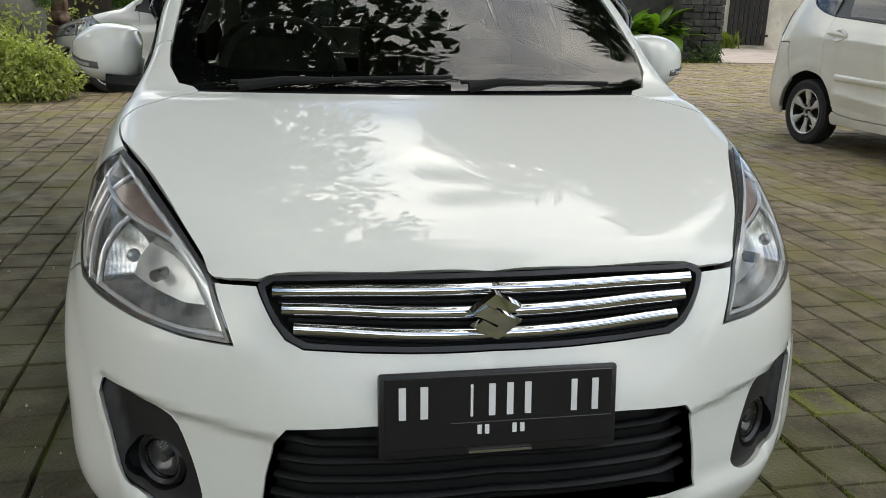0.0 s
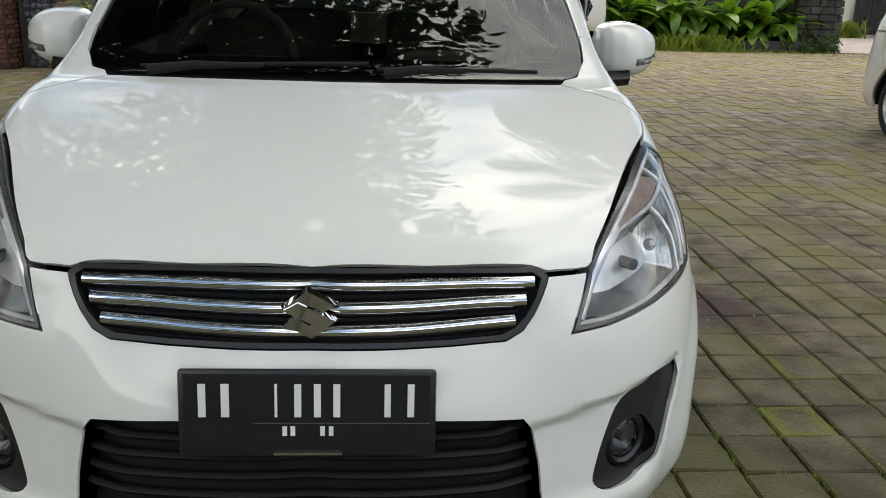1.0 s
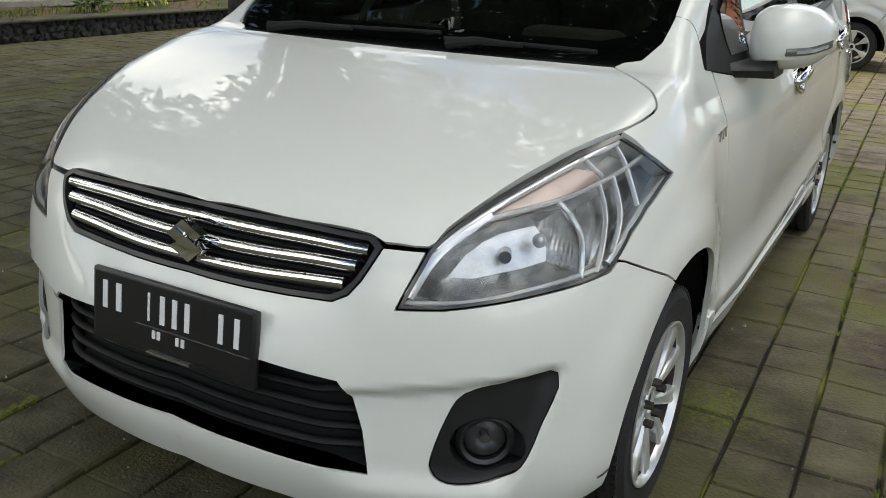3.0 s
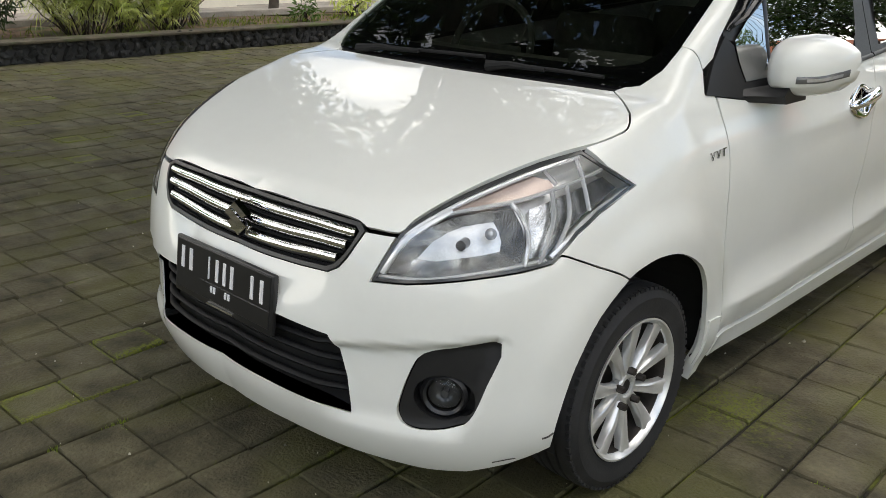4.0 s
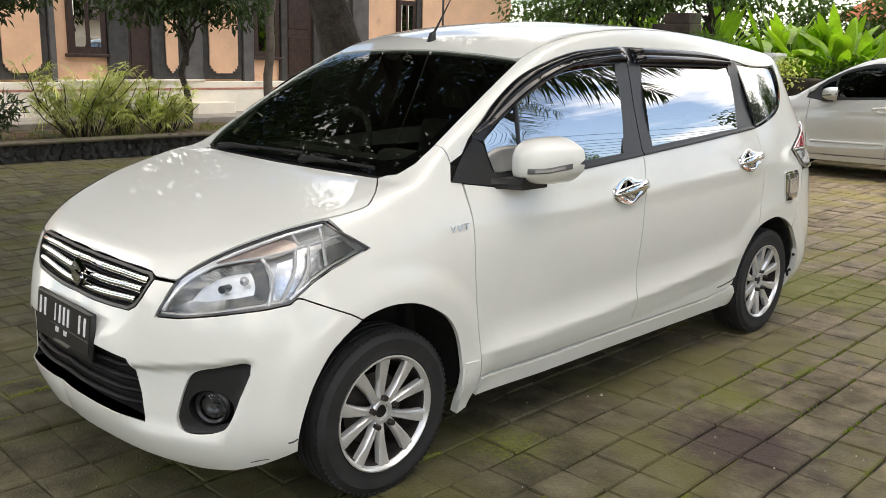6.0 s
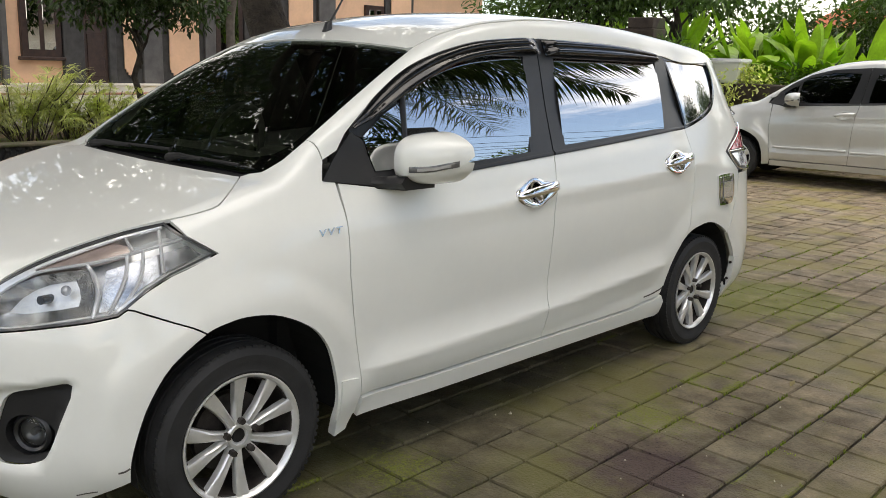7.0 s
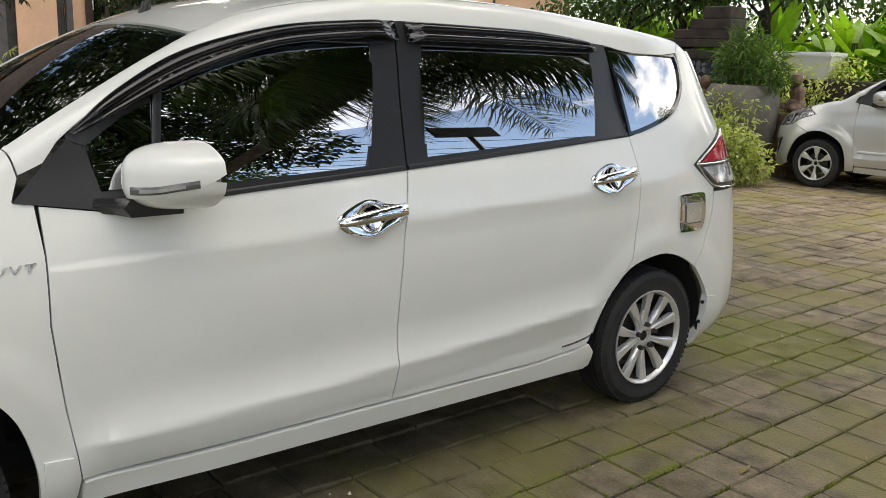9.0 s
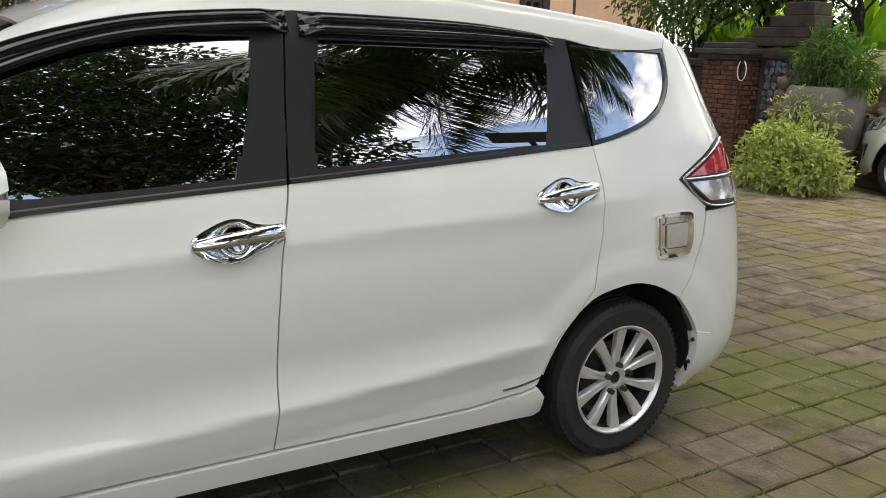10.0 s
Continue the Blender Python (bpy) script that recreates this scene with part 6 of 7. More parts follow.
def frond(name, length, mat, leaflets=46, fall=0.55, hang=0.5):
    """A feather palm frond with hanging leaflets, growing along +y from the origin."""
    verts, faces = [], []

    def add(*vs):
        k = len(verts)
        verts.extend(vs)
        faces.append(tuple(range(k, k + len(vs))))

    def rachis(u):
        return Vector((0, length * (u - 0.12 * u * u), length * (0.35 * u - fall * u * u)))

    for i in range(12):
        a, b = rachis(i / 12), rachis((i + 1) / 12)
        w0, w1 = 0.03 * (1 - i / 13), 0.03 * (1 - (i + 1) / 13)
        add(a + Vector((-w0, 0, 0)), a + Vector((w0, 0, 0)), b + Vector((w1, 0, 0)), b + Vector((-w1, 0, 0)))
        add(a + Vector((0, 0, -w0)), a + Vector((0, 0, w0)), b + Vector((0, 0, w1)), b + Vector((0, 0, -w1)))
    rng = random.Random(leaflets)
    for i in range(leaflets):
        u = 0.12 + 0.87 * i / leaflets
        p = rachis(u)
        L = length * 0.30 * math.sin(math.pi * min(0.97, 0.22 + 0.75 * u)) ** 0.7
        for s in (-1, 1):
            d = Vector((s * rng.uniform(0.45, 0.95), rng.uniform(0.25, 0.65), -hang * rng.uniform(0.3, 1.5))).normalized()
            long = L * rng.uniform(0.7, 1.1)
            q = p + d * long * 0.45 + Vector((0, 0, 0.03))
            e = p + d * long + Vector((0, 0, -0.34 * long))
            wv = Vector((0, 0.026, 0.006))
            add(p - wv * 0.4, q - wv, q + wv, p + wv * 0.4)
            add(q - wv, e, q + wv)
    me = bpy.data.meshes.new(name)
    me.from_pydata([tuple(v) for v in verts], [], faces)
    me.materials.append(mat)
    return me


# ---- ground and pavers ----
bm = bmesh.new()
bmesh.ops.create_grid(bm, x_segments=2, y_segments=2, size=400, matrix=Matrix.Translation((0, 0, -0.016)))
ground = tagged(part("ground", bm, JOINT), "dark soil with moss between the pavers", "ground", kind="structure")


def paver_block(rng):
    """Vertices of one slab with a worn, chamfered top, about its centre."""
    hx, hy, c = PITCH_X / 2 - 0.0040 - rng.uniform(0, 0.003), PITCH_Y / 2 - 0.0016 - rng.uniform(0, 0.0018), 0.0055
    tilt = [rng.uniform(-0.003, 0.003) for _ in range(4)]
    low = [(-hx, -hy, -0.03), (hx, -hy, -0.03), (hx, hy, -0.03), (-hx, hy, -0.03)]
    mid = [(x, y, -0.007 + t) for (x, y, _), t in zip(low, tilt)]
    up = [(x - math.copysign(c, x), y - math.copysign(0.0035, y), 0.0005 + t) for (x, y, _), t in zip(low, tilt)]
    return low + mid + up


PAVER_FACES = [(0, 1, 5, 4), (1, 2, 6, 5), (2, 3, 7, 6), (3, 0, 4, 7), (4, 5, 9, 8), (5, 6, 10, 9), (6, 7, 11, 10), (7, 4, 8, 11), (8, 9, 10, 11)]
prng = random.Random(3)
near, verts, faces = [], [], []
for i in range(-50, 60):
    shift = prng.uniform(-0.010, 0.010) if 0 <= i < 3 else prng.uniform(-0.03, 0.03)
    for j in range(-38, 88):
        x, y = paved((i + 0.5) * PITCH_X + prng.uniform(-0.0015, 0.0015), (j + 0.5) * PITCH_Y + shift + prng.uniform(-0.0015, 0.0015))
        if not (-8.38 < x < 12.4 and -7.0 < y < 17.0):
            continue
        if 0.85 < x < 2.95 and -0.55 < y < 5.2:
            near.append((x, y))
            continue
        k = len(verts)
        dz = prng.uniform(-0.004, 0.003)
        verts += [(x + a - b * PAVE_TURN, y + b + a * PAVE_TURN, c + dz) for a, b, c in paver_block(prng)]
        faces += [tuple(q + k for q in f) for f in PAVER_FACES]
many = link_mesh("pavement", verts, faces, PAVER_MANY)
tagged(many, "yard of square concrete pavers with moss", "pavement", kind="stuff")


# ---- lava stone kerb, planting bed and path on the far side ----
kerb = new("kerb_wall")
tagged(kerb, "low retaining wall of black lava stones", "wall", kind="structure")
bm = bmesh.new()
box(bm, (0.20, 17.0, 0.24), (-8.52, 5.0, 0.11))
part("core", bm, DARK_STONE, kerb)
bm = bmesh.new()
box(bm, (0.34, 17.0, 0.035), (-8.50, 5.0, 0.237), bevel=0.012)
part("cap", bm, CAP, kerb, "mossy mortar cap")
stone_meshes = []
srng = random.Random(5)
for k in range(6):
    bm = bmesh.new()
    bmesh.ops.create_icosphere(bm, subdivisions=1, radius=1.0)
    for v in bm.verts:
        v.co = Vector((v.co.x * srng.uniform(0.75, 1.1), v.co.y * srng.uniform(0.75, 1.1), v.co.z * srng.uniform(0.75, 1.1)))
    me = bpy.data.meshes.new("stone")
    bm.to_mesh(me)
    bm.free()
    me.materials.append(LAVA)
    stone_meshes.append(me)
for row in range(3):
    y = -0.3 + srng.uniform(0, 0.1)
    while y < 10.4:
        r = srng.uniform(0.045, 0.085)
        o = new("stone", stone_meshes[srng.randrange(6)])
        o.parent = kerb
        o.matrix_basis = pose(-8.41 + srng.uniform(-0.03, 0.01), y + r, 0.035 + 0.078 * row + srng.uniform(-0.012, 0.012), srng.uniform(0, 360), srng.uniform(0, 40), 0) @ Matrix.Diagonal((r * 0.8, r * 1.15, r * 0.72, 1))
        y += 2 * r * 1.05
bm = bmesh.new()
bmesh.ops.create_grid(bm, x_segments=10, y_segments=60, size=0.5, matrix=Matrix.Translation((-9.55, 5.0, 0.20)) @ Matrix.Diagonal((2.0, 17.0, 1, 1)))
for v in bm.verts:
    v.co.z += 0.05 * noise.noise(v.co * 1.7)
tagged(part("planting_bed", bm, SOIL, smooth=True), "planting bed of bare soil and leaf litter", "soil", kind="structure")
bm = bmesh.new()
box(bm, (1.9, 18.0, 0.10), (-11.45, 5.0, 0.17), bevel=0.01)
tagged(part("path", bm, PATH_CONCRETE), "pale concrete path before the porch", "path", kind="structure")
bm = bmesh.new()
box(bm, (0.14, 18.0, 0.10), (-10.45, 5.0, 0.25), bevel=0.012)
tagged(part("path_kerb", bm, PATH_CONCRETE), "pale concrete kerb along the path", "kerb", kind="structure")

# ---- porch building ----
house = thing("house", (-12.5, 5.0, 0), "low house with cream plinth and peach panels between dark carved frames", "house")


def slab(name, y0, y1, z0, z1, x0, x1, mat, parent, label="", bevel=0.01):
    b = bmesh.new()
    box(b, (x1 - x0, y1 - y0, z1 - z0), ((x0 + x1) / 2 + 12.5, (y0 + y1) / 2 - 5.0, (z0 + z1) / 2), bevel=bevel, seg=1)
    return part(name, b, mat, parent, label)


def cut_panel(name, y0, y1, z0, z1, mat, parent, x=-12.60, step=0.055, both=False):
    """A panel whose lower corners are cut in steps, as the carved frames have them."""
    b = bmesh.new()
    s = step
    prof = [(y0, z1), (y0, z0 + 2.6 * s), (y0 + s * 0.5, z0 + 2.6 * s), (y0 + s * 0.5, z0 + 1.6 * s), (y0 + 1.3 * s, z0 + 1.6 * s), (y0 + 1.3 * s, z0 + 0.7 * s), (y0 + 2.4 * s, z0 + 0.7 * s), (y0 + 2.4 * s, z0),
            (y1 - 2.4 * s, z0), (y1 - 2.4 * s, z0 + 0.7 * s), (y1 - 1.3 * s, z0 + 0.7 * s), (y1 - 1.3 * s, z0 + 1.6 * s), (y1 - s * 0.5, z0 + 1.6 * s), (y1 - s * 0.5, z0 + 2.6 * s), (y1, z0 + 2.6 * s), (y1, z1)]
    f = b.faces.new([b.verts.new((x + 12.5, y - 5.0, z)) for y, z in prof])
    g = bmesh.ops.extrude_face_region(b, geom=[f])
    bmesh.ops.translate(b, vec=(0.03, 0, 0), verts=[v for v in g["geom"] if isinstance(v, bmesh.types.BMVert)])
    bmesh.ops.recalc_face_normals(b, faces=b.faces)
    return part(name, b, mat, parent)


slab("plinth", -4.0, 16.0, 0.0, 0.80, -16.5, -12.40, CREAM, house, "cream rendered plinth")
slab("plinth_band", -4.0, 16.0, 0.645, 0.685, -12.41, -12.385, PINK_TRIM, house, "terracotta patterned band")
slab("plinth_step", 4.2, 6.9, 0.80, 0.84, -12.62, -12.36, CREAM, house)
slab("wall", -4.0, 16.0, 0.80, 3.4, -16.5, -12.68, PEACH, house, "peach rendered wall")
slab("step_block", 6.55, 7.35, 0.20, 0.42, -12.41, -12.05, CREAM, house)
for y0 in (-2.4, 0.6, 3.2, 6.08, 6.98, 9.72, 12.6):
    y1 = y0 + (0.52 if y0 in (6.08,) else 0.90)
    slab("panel_frame", y0, y1, 0.84, 3.3, -12.69, -12.62, DARK_STONE, house, "dark carved frame")
    cut_panel("panel", y0 + 0.15, y1 - 0.13, 0.95, 3.1, PEACH, house)
for y0, y1 in ((1.6, 2.0), (2.75, 3.2), (4.12, 4.22), (6.60, 6.98), (7.88, 8.12), (10.65, 11.1), (-0.5, 0.1)):
    slab("pilaster", y0, y1, 0.80, 3.35, -12.69, -12.56, GREY_STONE, house, "grey stone pilaster")
for y0, y1 in ((5.14, 5.50), (5.95, 6.08), (8.78, 8.92), (9.6, 9.72)):
    slab("door_jamb", y0, y1, 0.80, 3.35, -12.69, -12.57, DARK_STONE, house)
for y0, y1 in ((5.50, 5.95), (8.92, 9.60)):
    d = slab("door", y0, y1, 0.80, 2.9, -12.69, -12.64, DARK_WOOD, house, "dark wooden door")
    for z0, z1 in ((0.95, 1.7), (1.85, 2.7)):
        slab("door_panel", y0 + 0.07, y1 - 0.07, z0, z1, -12.65, -12.625, DARK_WOOD, d)
for y0, y1 in ((4.45, 5.12), (8.14, 8.76), (12.0, 12.55), (0.15, 0.6)):
    w = slab("window", y0, y1, 1.27, 2.6, -12.69, -12.60, DARK_WOOD, house, "dark wooden window")
    ym = (y0 + y1) / 2
    for a, b2 in ((y0 + 0.10, ym - 0.03), (ym + 0.03, y1 - 0.10)):
        slab("pane", a, b2, 1.39, 2.5, -12.61, -12.592, TINT, w)
    slab("sill", y0 - 0.05, y1 + 0.05, 1.22, 1.28, -12.69, -12.56, DARK_WOOD, w)
b = bmesh.new()
roof_pts = [(-12.3, 3.42), (-12.3, 3.52), (-14.5, 5.2), (-17.6, 3.25), (-17.6, 3.15), (-14.5, 5.05)]
rows = [[b.verts.new((x + 12.5, y - 5.0, z)) for x, z in roof_pts] for y in (-4.8, 16.8)]
for k in range(6):
    b.faces.new((rows[0][k], rows[0][(k + 1) % 6], rows[1][(k + 1) % 6], rows[1][k]))
b.faces.new(rows[0])
b.faces.new(rows[1])
bmesh.ops.recalc_face_normals(b, faces=b.faces)
part("roof", b, OLD_TILE, house, "dark weathered tile roof")


# ---- plants in the bed ----
def fan_shrub(at, label, canes, seed, scale=1.0):
    """Clump of thin canes that carry fans of narrow leaves."""
    rng = random.Random(seed)
    t = thing("fan_palm_shrub", at, label, "shrub", "bed plants")
    bm = bmesh.new()
    verts, faces = [], []
    for k in range(canes):
        a, r, h = rng.uniform(0, 6.28), rng.uniform(0.05, 0.55) * scale, rng.uniform(0.35, 1.0) * scale
        tip = Vector((r * math.cos(a) * 1.1, r * math.sin(a) * 1.5, h))
        tube(bm, limb_path((r * 0.4 * math.cos(a), r * 0.4 * math.sin(a), -0.03), tip, 0.04, 4), [0.010, 0.009, 0.008, 0.007, 0.005], 5)
        for f in range(9):
            c = tip * (1 - 0.085 * f)
            yaw = rng.uniform(0, 6.28)
            out = Vector((math.cos(yaw), math.sin(yaw), rng.uniform(-0.1, 0.9))).normalized()
            side = (Vector((-math.sin(yaw), math.cos(yaw), 0)) + Vector((0, 0, rng.uniform(-0.8, 0.8)))).normalized()
            hub = c + out * 0.10 * scale
            for j in range(14):
                g = (j - 6.5) / 6.5 * 1.7
                d = (out * math.cos(g) + side * math.sin(g) + Vector((0, 0, 0.25 - 0.25 * abs(g)))).normalized()
                L = rng.uniform(0.17, 0.28) * scale
                w = d.cross(Vector((0.1, 0, 1))).normalized() * 0.0085
                m2 = hub + d * L * 0.55
                e = hub + d * L - Vector((0, 0, 0.07 * L / 0.2 * 0.6))
                q = len(verts)
                verts += [hub, m2 + w, e, m2 - w]
                faces.append((q, q + 1, q + 2, q + 3))
    part("stem", bm, BARK, t)
    link_mesh("foliage", verts, faces, LEAF_FAN, t)
    return t


fan_shrub((-9.25, 3.15, 0.22), "lime-green fan palm shrub in the planting bed", 22, 1, 1.0)
fan_shrub((-9.40, 3.75, 0.22), "lime-green fan palm shrub in the planting bed", 20, 2, 0.85)
fan_shrub((-9.20, 4.35, 0.22), "lime-green fan palm shrub in the planting bed", 22, 3, 0.72)
fan_shrub((-9.6, 1.1, 0.22), "lime-green fan palm shrub in the planting bed", 18, 4, 0.8)
shrub((-9.0, 1.95, 0.20), "dark narrow-leaved shrub in the planting bed", [(0, 0, 0.3, 0.26), (0.05, 0.15, 0.45, 0.22), (-0.05, -0.12, 0.55, 0.2)], 520, 0.13, LEAF_DARK, 0.22, group="bed plants")
shrub((-9.6, 7.9, 0.20), "small pale shrub in the planting bed", [(0, 0, 0.3, 0.3), (0.1, 0.3, 0.35, 0.28)], 420, 0.12, LEAF_FAN, 0.3, group="bed plants")
shrub((-9.1, 6.6, 0.20), "low green shrub in the planting bed", [(0, 0, 0.18, 0.22)], 160, 0.11, LEAF_MID, 0.35, group="bed plants")
tree((-9.6, 4.98, 0.18), "small dark-leaved tree with a thin stem", 1.6, 0.055, [(0, 0, 2.05, 0.75), (0.3, 0.65, 2.05, 0.65), (-0.2, -0.7, 2.05, 0.65), (0, 0.1, 2.5, 0.9), (0.2, -0.4, 2.2, 0.7), (0.1, 0.9, 2.2, 0.6)], 4200, 0.13, LEAF_DARK, 6, group="bed trees", name="small_tree")
tree((-9.5, 2.05, 0.18), "slender dark-leaved tree in the bed", 1.5, 0.05, [(0, 0, 1.9, 0.6), (0.2, 0.5, 2.1, 0.55), (-0.2, -0.5, 2.0, 0.55)], 1700, 0.13, LEAF_DARK, 4, group="bed trees", name="small_tree")
pt = thing("palm_tree", (-10.9, 7.30, 0.18), "slender palm with a ringed grey trunk", "tree", "bed trees")
bm = bmesh.new()
pts = [(0.03 * math.sin(k), 0.01 * k, 0.16 * k) for k in range(26)]
tube(bm, pts, [0.085 - 0.0012 * k + (0.005 if k % 2 else 0) for k in range(26)], 12)
part("trunk", bm, PALM_BARK, pt, smooth=True, sharp=80)
palm_frond = frond("frond", 1.9, LEAF_PALM, 34)
for k in range(11):
    o = new("frond", palm_frond)
    o.parent = pt
    o.matrix_basis = pose(0, 0.25, 4.0, 20 - 7 * (k % 4), 0, 33 * k)

# ---- corner by the silver car: brick pier, pebble wall, pot, figures, bushes ----
pier = new("brick_pier")
tagged(pier, "red brick gate pier with dark stepped top", "wall", kind="structure")
pier.location = (-0.10, 0, 0)
bm = bmesh.new()
box(bm, (0.66, 0.60, 1.42), (-5.17, 10.33, 0.71))
part("core", bm, MORTAR, pier)
brick_meshes = {}
for long in (0.20, 0.095):
    bm = bmesh.new()
    box(bm, (long, 0.03, 0.052), bevel=0.004, seg=1)
    me = bpy.data.meshes.new("brick")
    bm.to_mesh(me)
    bm.free()
    me.materials.append(BRICK)
    brick_meshes[long] = me
for course in range(22):
    x = -5.50
    z = 0.045 + course * 0.063
    first = course % 2
    while x < -4.86:
        long = 0.095 if first else 0.20
        first = 0
        if x + long > -4.835:
            long = 0.095
            if x + long > -4.80:
                break
        o = new("brick", brick_meshes[long])
        o.parent = pier
        o.matrix_basis = pose(x + long / 2, 10.022 + srng.uniform(-0.003, 0.003), z)
        x += long + 0.011
    for k in range(3):
        o = new("brick", brick_meshes[0.20 if (k + course) % 2 else 0.095])
        o.parent = pier
        o.matrix_basis = pose(-4.833, 10.12 + 0.2 * k, z, 0, 0, 90)
for k, (w, z) in enumerate(((0.78, 1.45), (0.88, 1.52), (0.70, 1.60))):
    bm = bmesh.new()
    box(bm, (w, w - 0.06, 0.075), (-5.17, 10.33, z), bevel=0.012)
    part("coping", bm, DARK_STONE, pier)
pw = new("pebble_wall")
tagged(pw, "garden wall faced with blue-grey pebbles under a stepped dark coping", "wall", kind="structure")
bm = bmesh.new()
box(bm, (0.72, 0.30, 1.45), (-4.52, 10.45, 0.72))
part("core", bm, DARK_STONE, pw)
pebbles = []
for me in stone_meshes:
    c = me.copy()
    c.materials[0] = BLUESTONE
    pebbles.append(c)
for row in range(15):
    x = -4.83 + srng.uniform(0, 0.05)
    while x < -4.18:
        r = srng.uniform(0.032, 0.055)
        o = new("pebble", pebbles[srng.randrange(6)])
        o.parent = pw
        o.matrix_basis = pose(x + r, 10.295 + srng.uniform(-0.01, 0.01), 0.06 + row * 0.094 + srng.uniform(-0.015, 0.015), 0, srng.uniform(-50, 50), srng.uniform(-20, 20)) @ Matrix.Diagonal((r * 1.1, r * 0.6, r * 1.2, 1))
        x += 2 * r * 1.02
for x0, x1, z0, z1 in ((-4.92, -4.06, 1.44, 1.57), (-5.30, -4.08, 1.60, 1.71), (-5.02, -4.10, 1.71, 1.84), (-4.76, -4.11, 1.84, 1.98), (-4.56, -4.13, 1.98, 2.14)):
    bm = bmesh.new()
    box(bm, (x1 - x0, 0.36, z1 - z0), ((x0 + x1) / 2, 10.42, (z0 + z1) / 2), bevel=0.015)
    part("coping", bm, OLD_WALL, pw, "dark stepped coping")
low_wall = new("garden_wall")
tagged(low_wall, "dark garden wall behind the pier", "wall", kind="structure")
bm = bmesh.new()
box(bm, (3.0, 0.25, 1.30), (-7.1, 10.6, 0.65), bevel=0.01)
part("core", bm, OLD_WALL, low_wall)
bm = bmesh.new()
box(bm, (3.1, 0.36, 0.12), (-7.1, 10.6, 1.36), bevel=0.02)
part("coping", bm, OLD_WALL, low_wall)
pot = thing("stone_pot", (-3.62, 9.95, 0), "large weathered grey stone pot", "pot")
bm = bmesh.new()
revolve(bm, [(0.0, 0.0), (0.0, 0.30), (0.25, 0.38), (0.60, 0.45), (0.92, 0.47), (1.08, 0.44), (1.14, 0.40), (1.14, 0.33), (1.02, 0.33), (1.0, 0.0)], 36, "z", close=False)
part("bowl", bm, POT_STONE, pot, smooth=True, sharp=50)
shrub((-3.62, 9.95, 1.02), "feathery dark green plant growing in the stone pot", [(0.0, 0, 0.36, 0.30), (0.26, 0.05, 0.36, 0.28), (0.0, 0, 0.62, 0.26), (-0.18, 0, 0.5, 0.24), (0.42, 0, 0.2, 0.2), (-0.3, 0, 0.25, 0.18)], 1500, 0.16, LEAF_MID, 0.17, droop=0.35)
shrub((-3.28, 9.0, 0), "rounded shrub with yellow-green leaves on the yard's edge", [(0, 0, 0.33, 0.36), (-0.42, 0.05, 0.30, 0.34), (0.40, 0.05, 0.28, 0.32), (-0.1, 0, 0.52, 0.32), (0.22, 0.1, 0.44, 0.28), (-0.38, 0.1, 0.54, 0.26), (0.0, -0.2, 0.2, 0.3), (-0.3, -0.2, 0.2, 0.26), (0.32, -0.2, 0.18, 0.26)], 5600, 0.075, LEAF_YELLOW, 0.55, stems=8)
shrub((-3.42, 9.42, 0), "loose green shrub beside the stone pot", [(0, 0, 0.6, 0.34), (0.1, 0.1, 0.85, 0.3), (-0.3, 0.1, 0.8, 0.3), (-0.15, 0, 0.95, 0.2)], 480, 0.09, LEAF_YELLOW, 0.38)
shrub((-2.3, 12.1, 0), "dense green shrub behind the silver car", [(0, 0, 0.7, 0.5), (0.5, 0.1, 0.8, 0.5), (-0.5, 0, 0.9, 0.5), (0.1, 0, 1.15, 0.45), (-0.4, 0, 1.25, 0.35), (0.6, 0, 1.2, 0.4)], 2200, 0.11, LEAF_MID, 0.42, stems=8)
for x, y in ((-3.9, 11.5), (-3.2, 11.7), (-1.6, 12.2), (-0.7, 12.4)):
    shrub((x, y, 0), "dense green shrub among the banana plants", [(0, 0, 0.5, 0.45), (0.3, 0.1, 0.8, 0.42), (-0.3, 0, 0.85, 0.42), (0.05, 0, 1.15, 0.4), (-0.2, 0.1, 1.35, 0.28)], 1500, 0.10, LEAF_FAN if x < -3 else LEAF_MID, 0.42, stems=6, group="shrubs behind the silver car")
for x, y, s in ((-11.5, 17.0, 1.2), (-9.3, 16.4, 1.0), (-7.2, 16.8, 1.1), (-5.4, 16.6, 0.9), (-3.9, 17.4, 1.0), (-2.6, 16.0, 0.75), (-1.2, 15.4, 0.7)):
    shrub((x, y, 0), "tall leafy shrub screening the yard's back", [(0, 0, 0.9 * s, 1.0 * s), (0.7 * s, 0, 1.3 * s, 0.9 * s), (-0.7 * s, 0, 1.4 * s, 0.9 * s), (0, 0, 2.2 * s, 0.9 * s), (0.5 * s, 0.2, 2.7 * s, 0.7 * s)], 4200, 0.17, LEAF_DARK if x < -9 or x > -3 else LEAF_MID, 0.45, stems=7, group="screening shrubs")
tree((-4.95, 12.3, 0), "small tree with thin dark stems behind the garden wall", 2.2, 0.07, [(0, 0, 3.0, 0.8), (0.5, 0, 2.8, 0.7), (-0.7, 0, 2.9, 0.8), (-1.1, 0.2, 2.5, 0.5), (0.3, 0, 3.6, 0.8)], 2600, 0.13, LEAF_MID, 6)
tree((-7.4, 11.6, 0), "leafy tree behind the garden wall", 1.6, 0.08, [(0, 0, 2.3, 0.8), (0.8, 0.1, 2.5, 0.8), (1.5, 0.2, 2.6, 0.7), (-0.8, 0, 2.4, 0.8), (0.4, 0, 3.1, 0.9), (1.6, 0.3, 3.3, 0.8)], 3600, 0.14, LEAF_MID, 6)
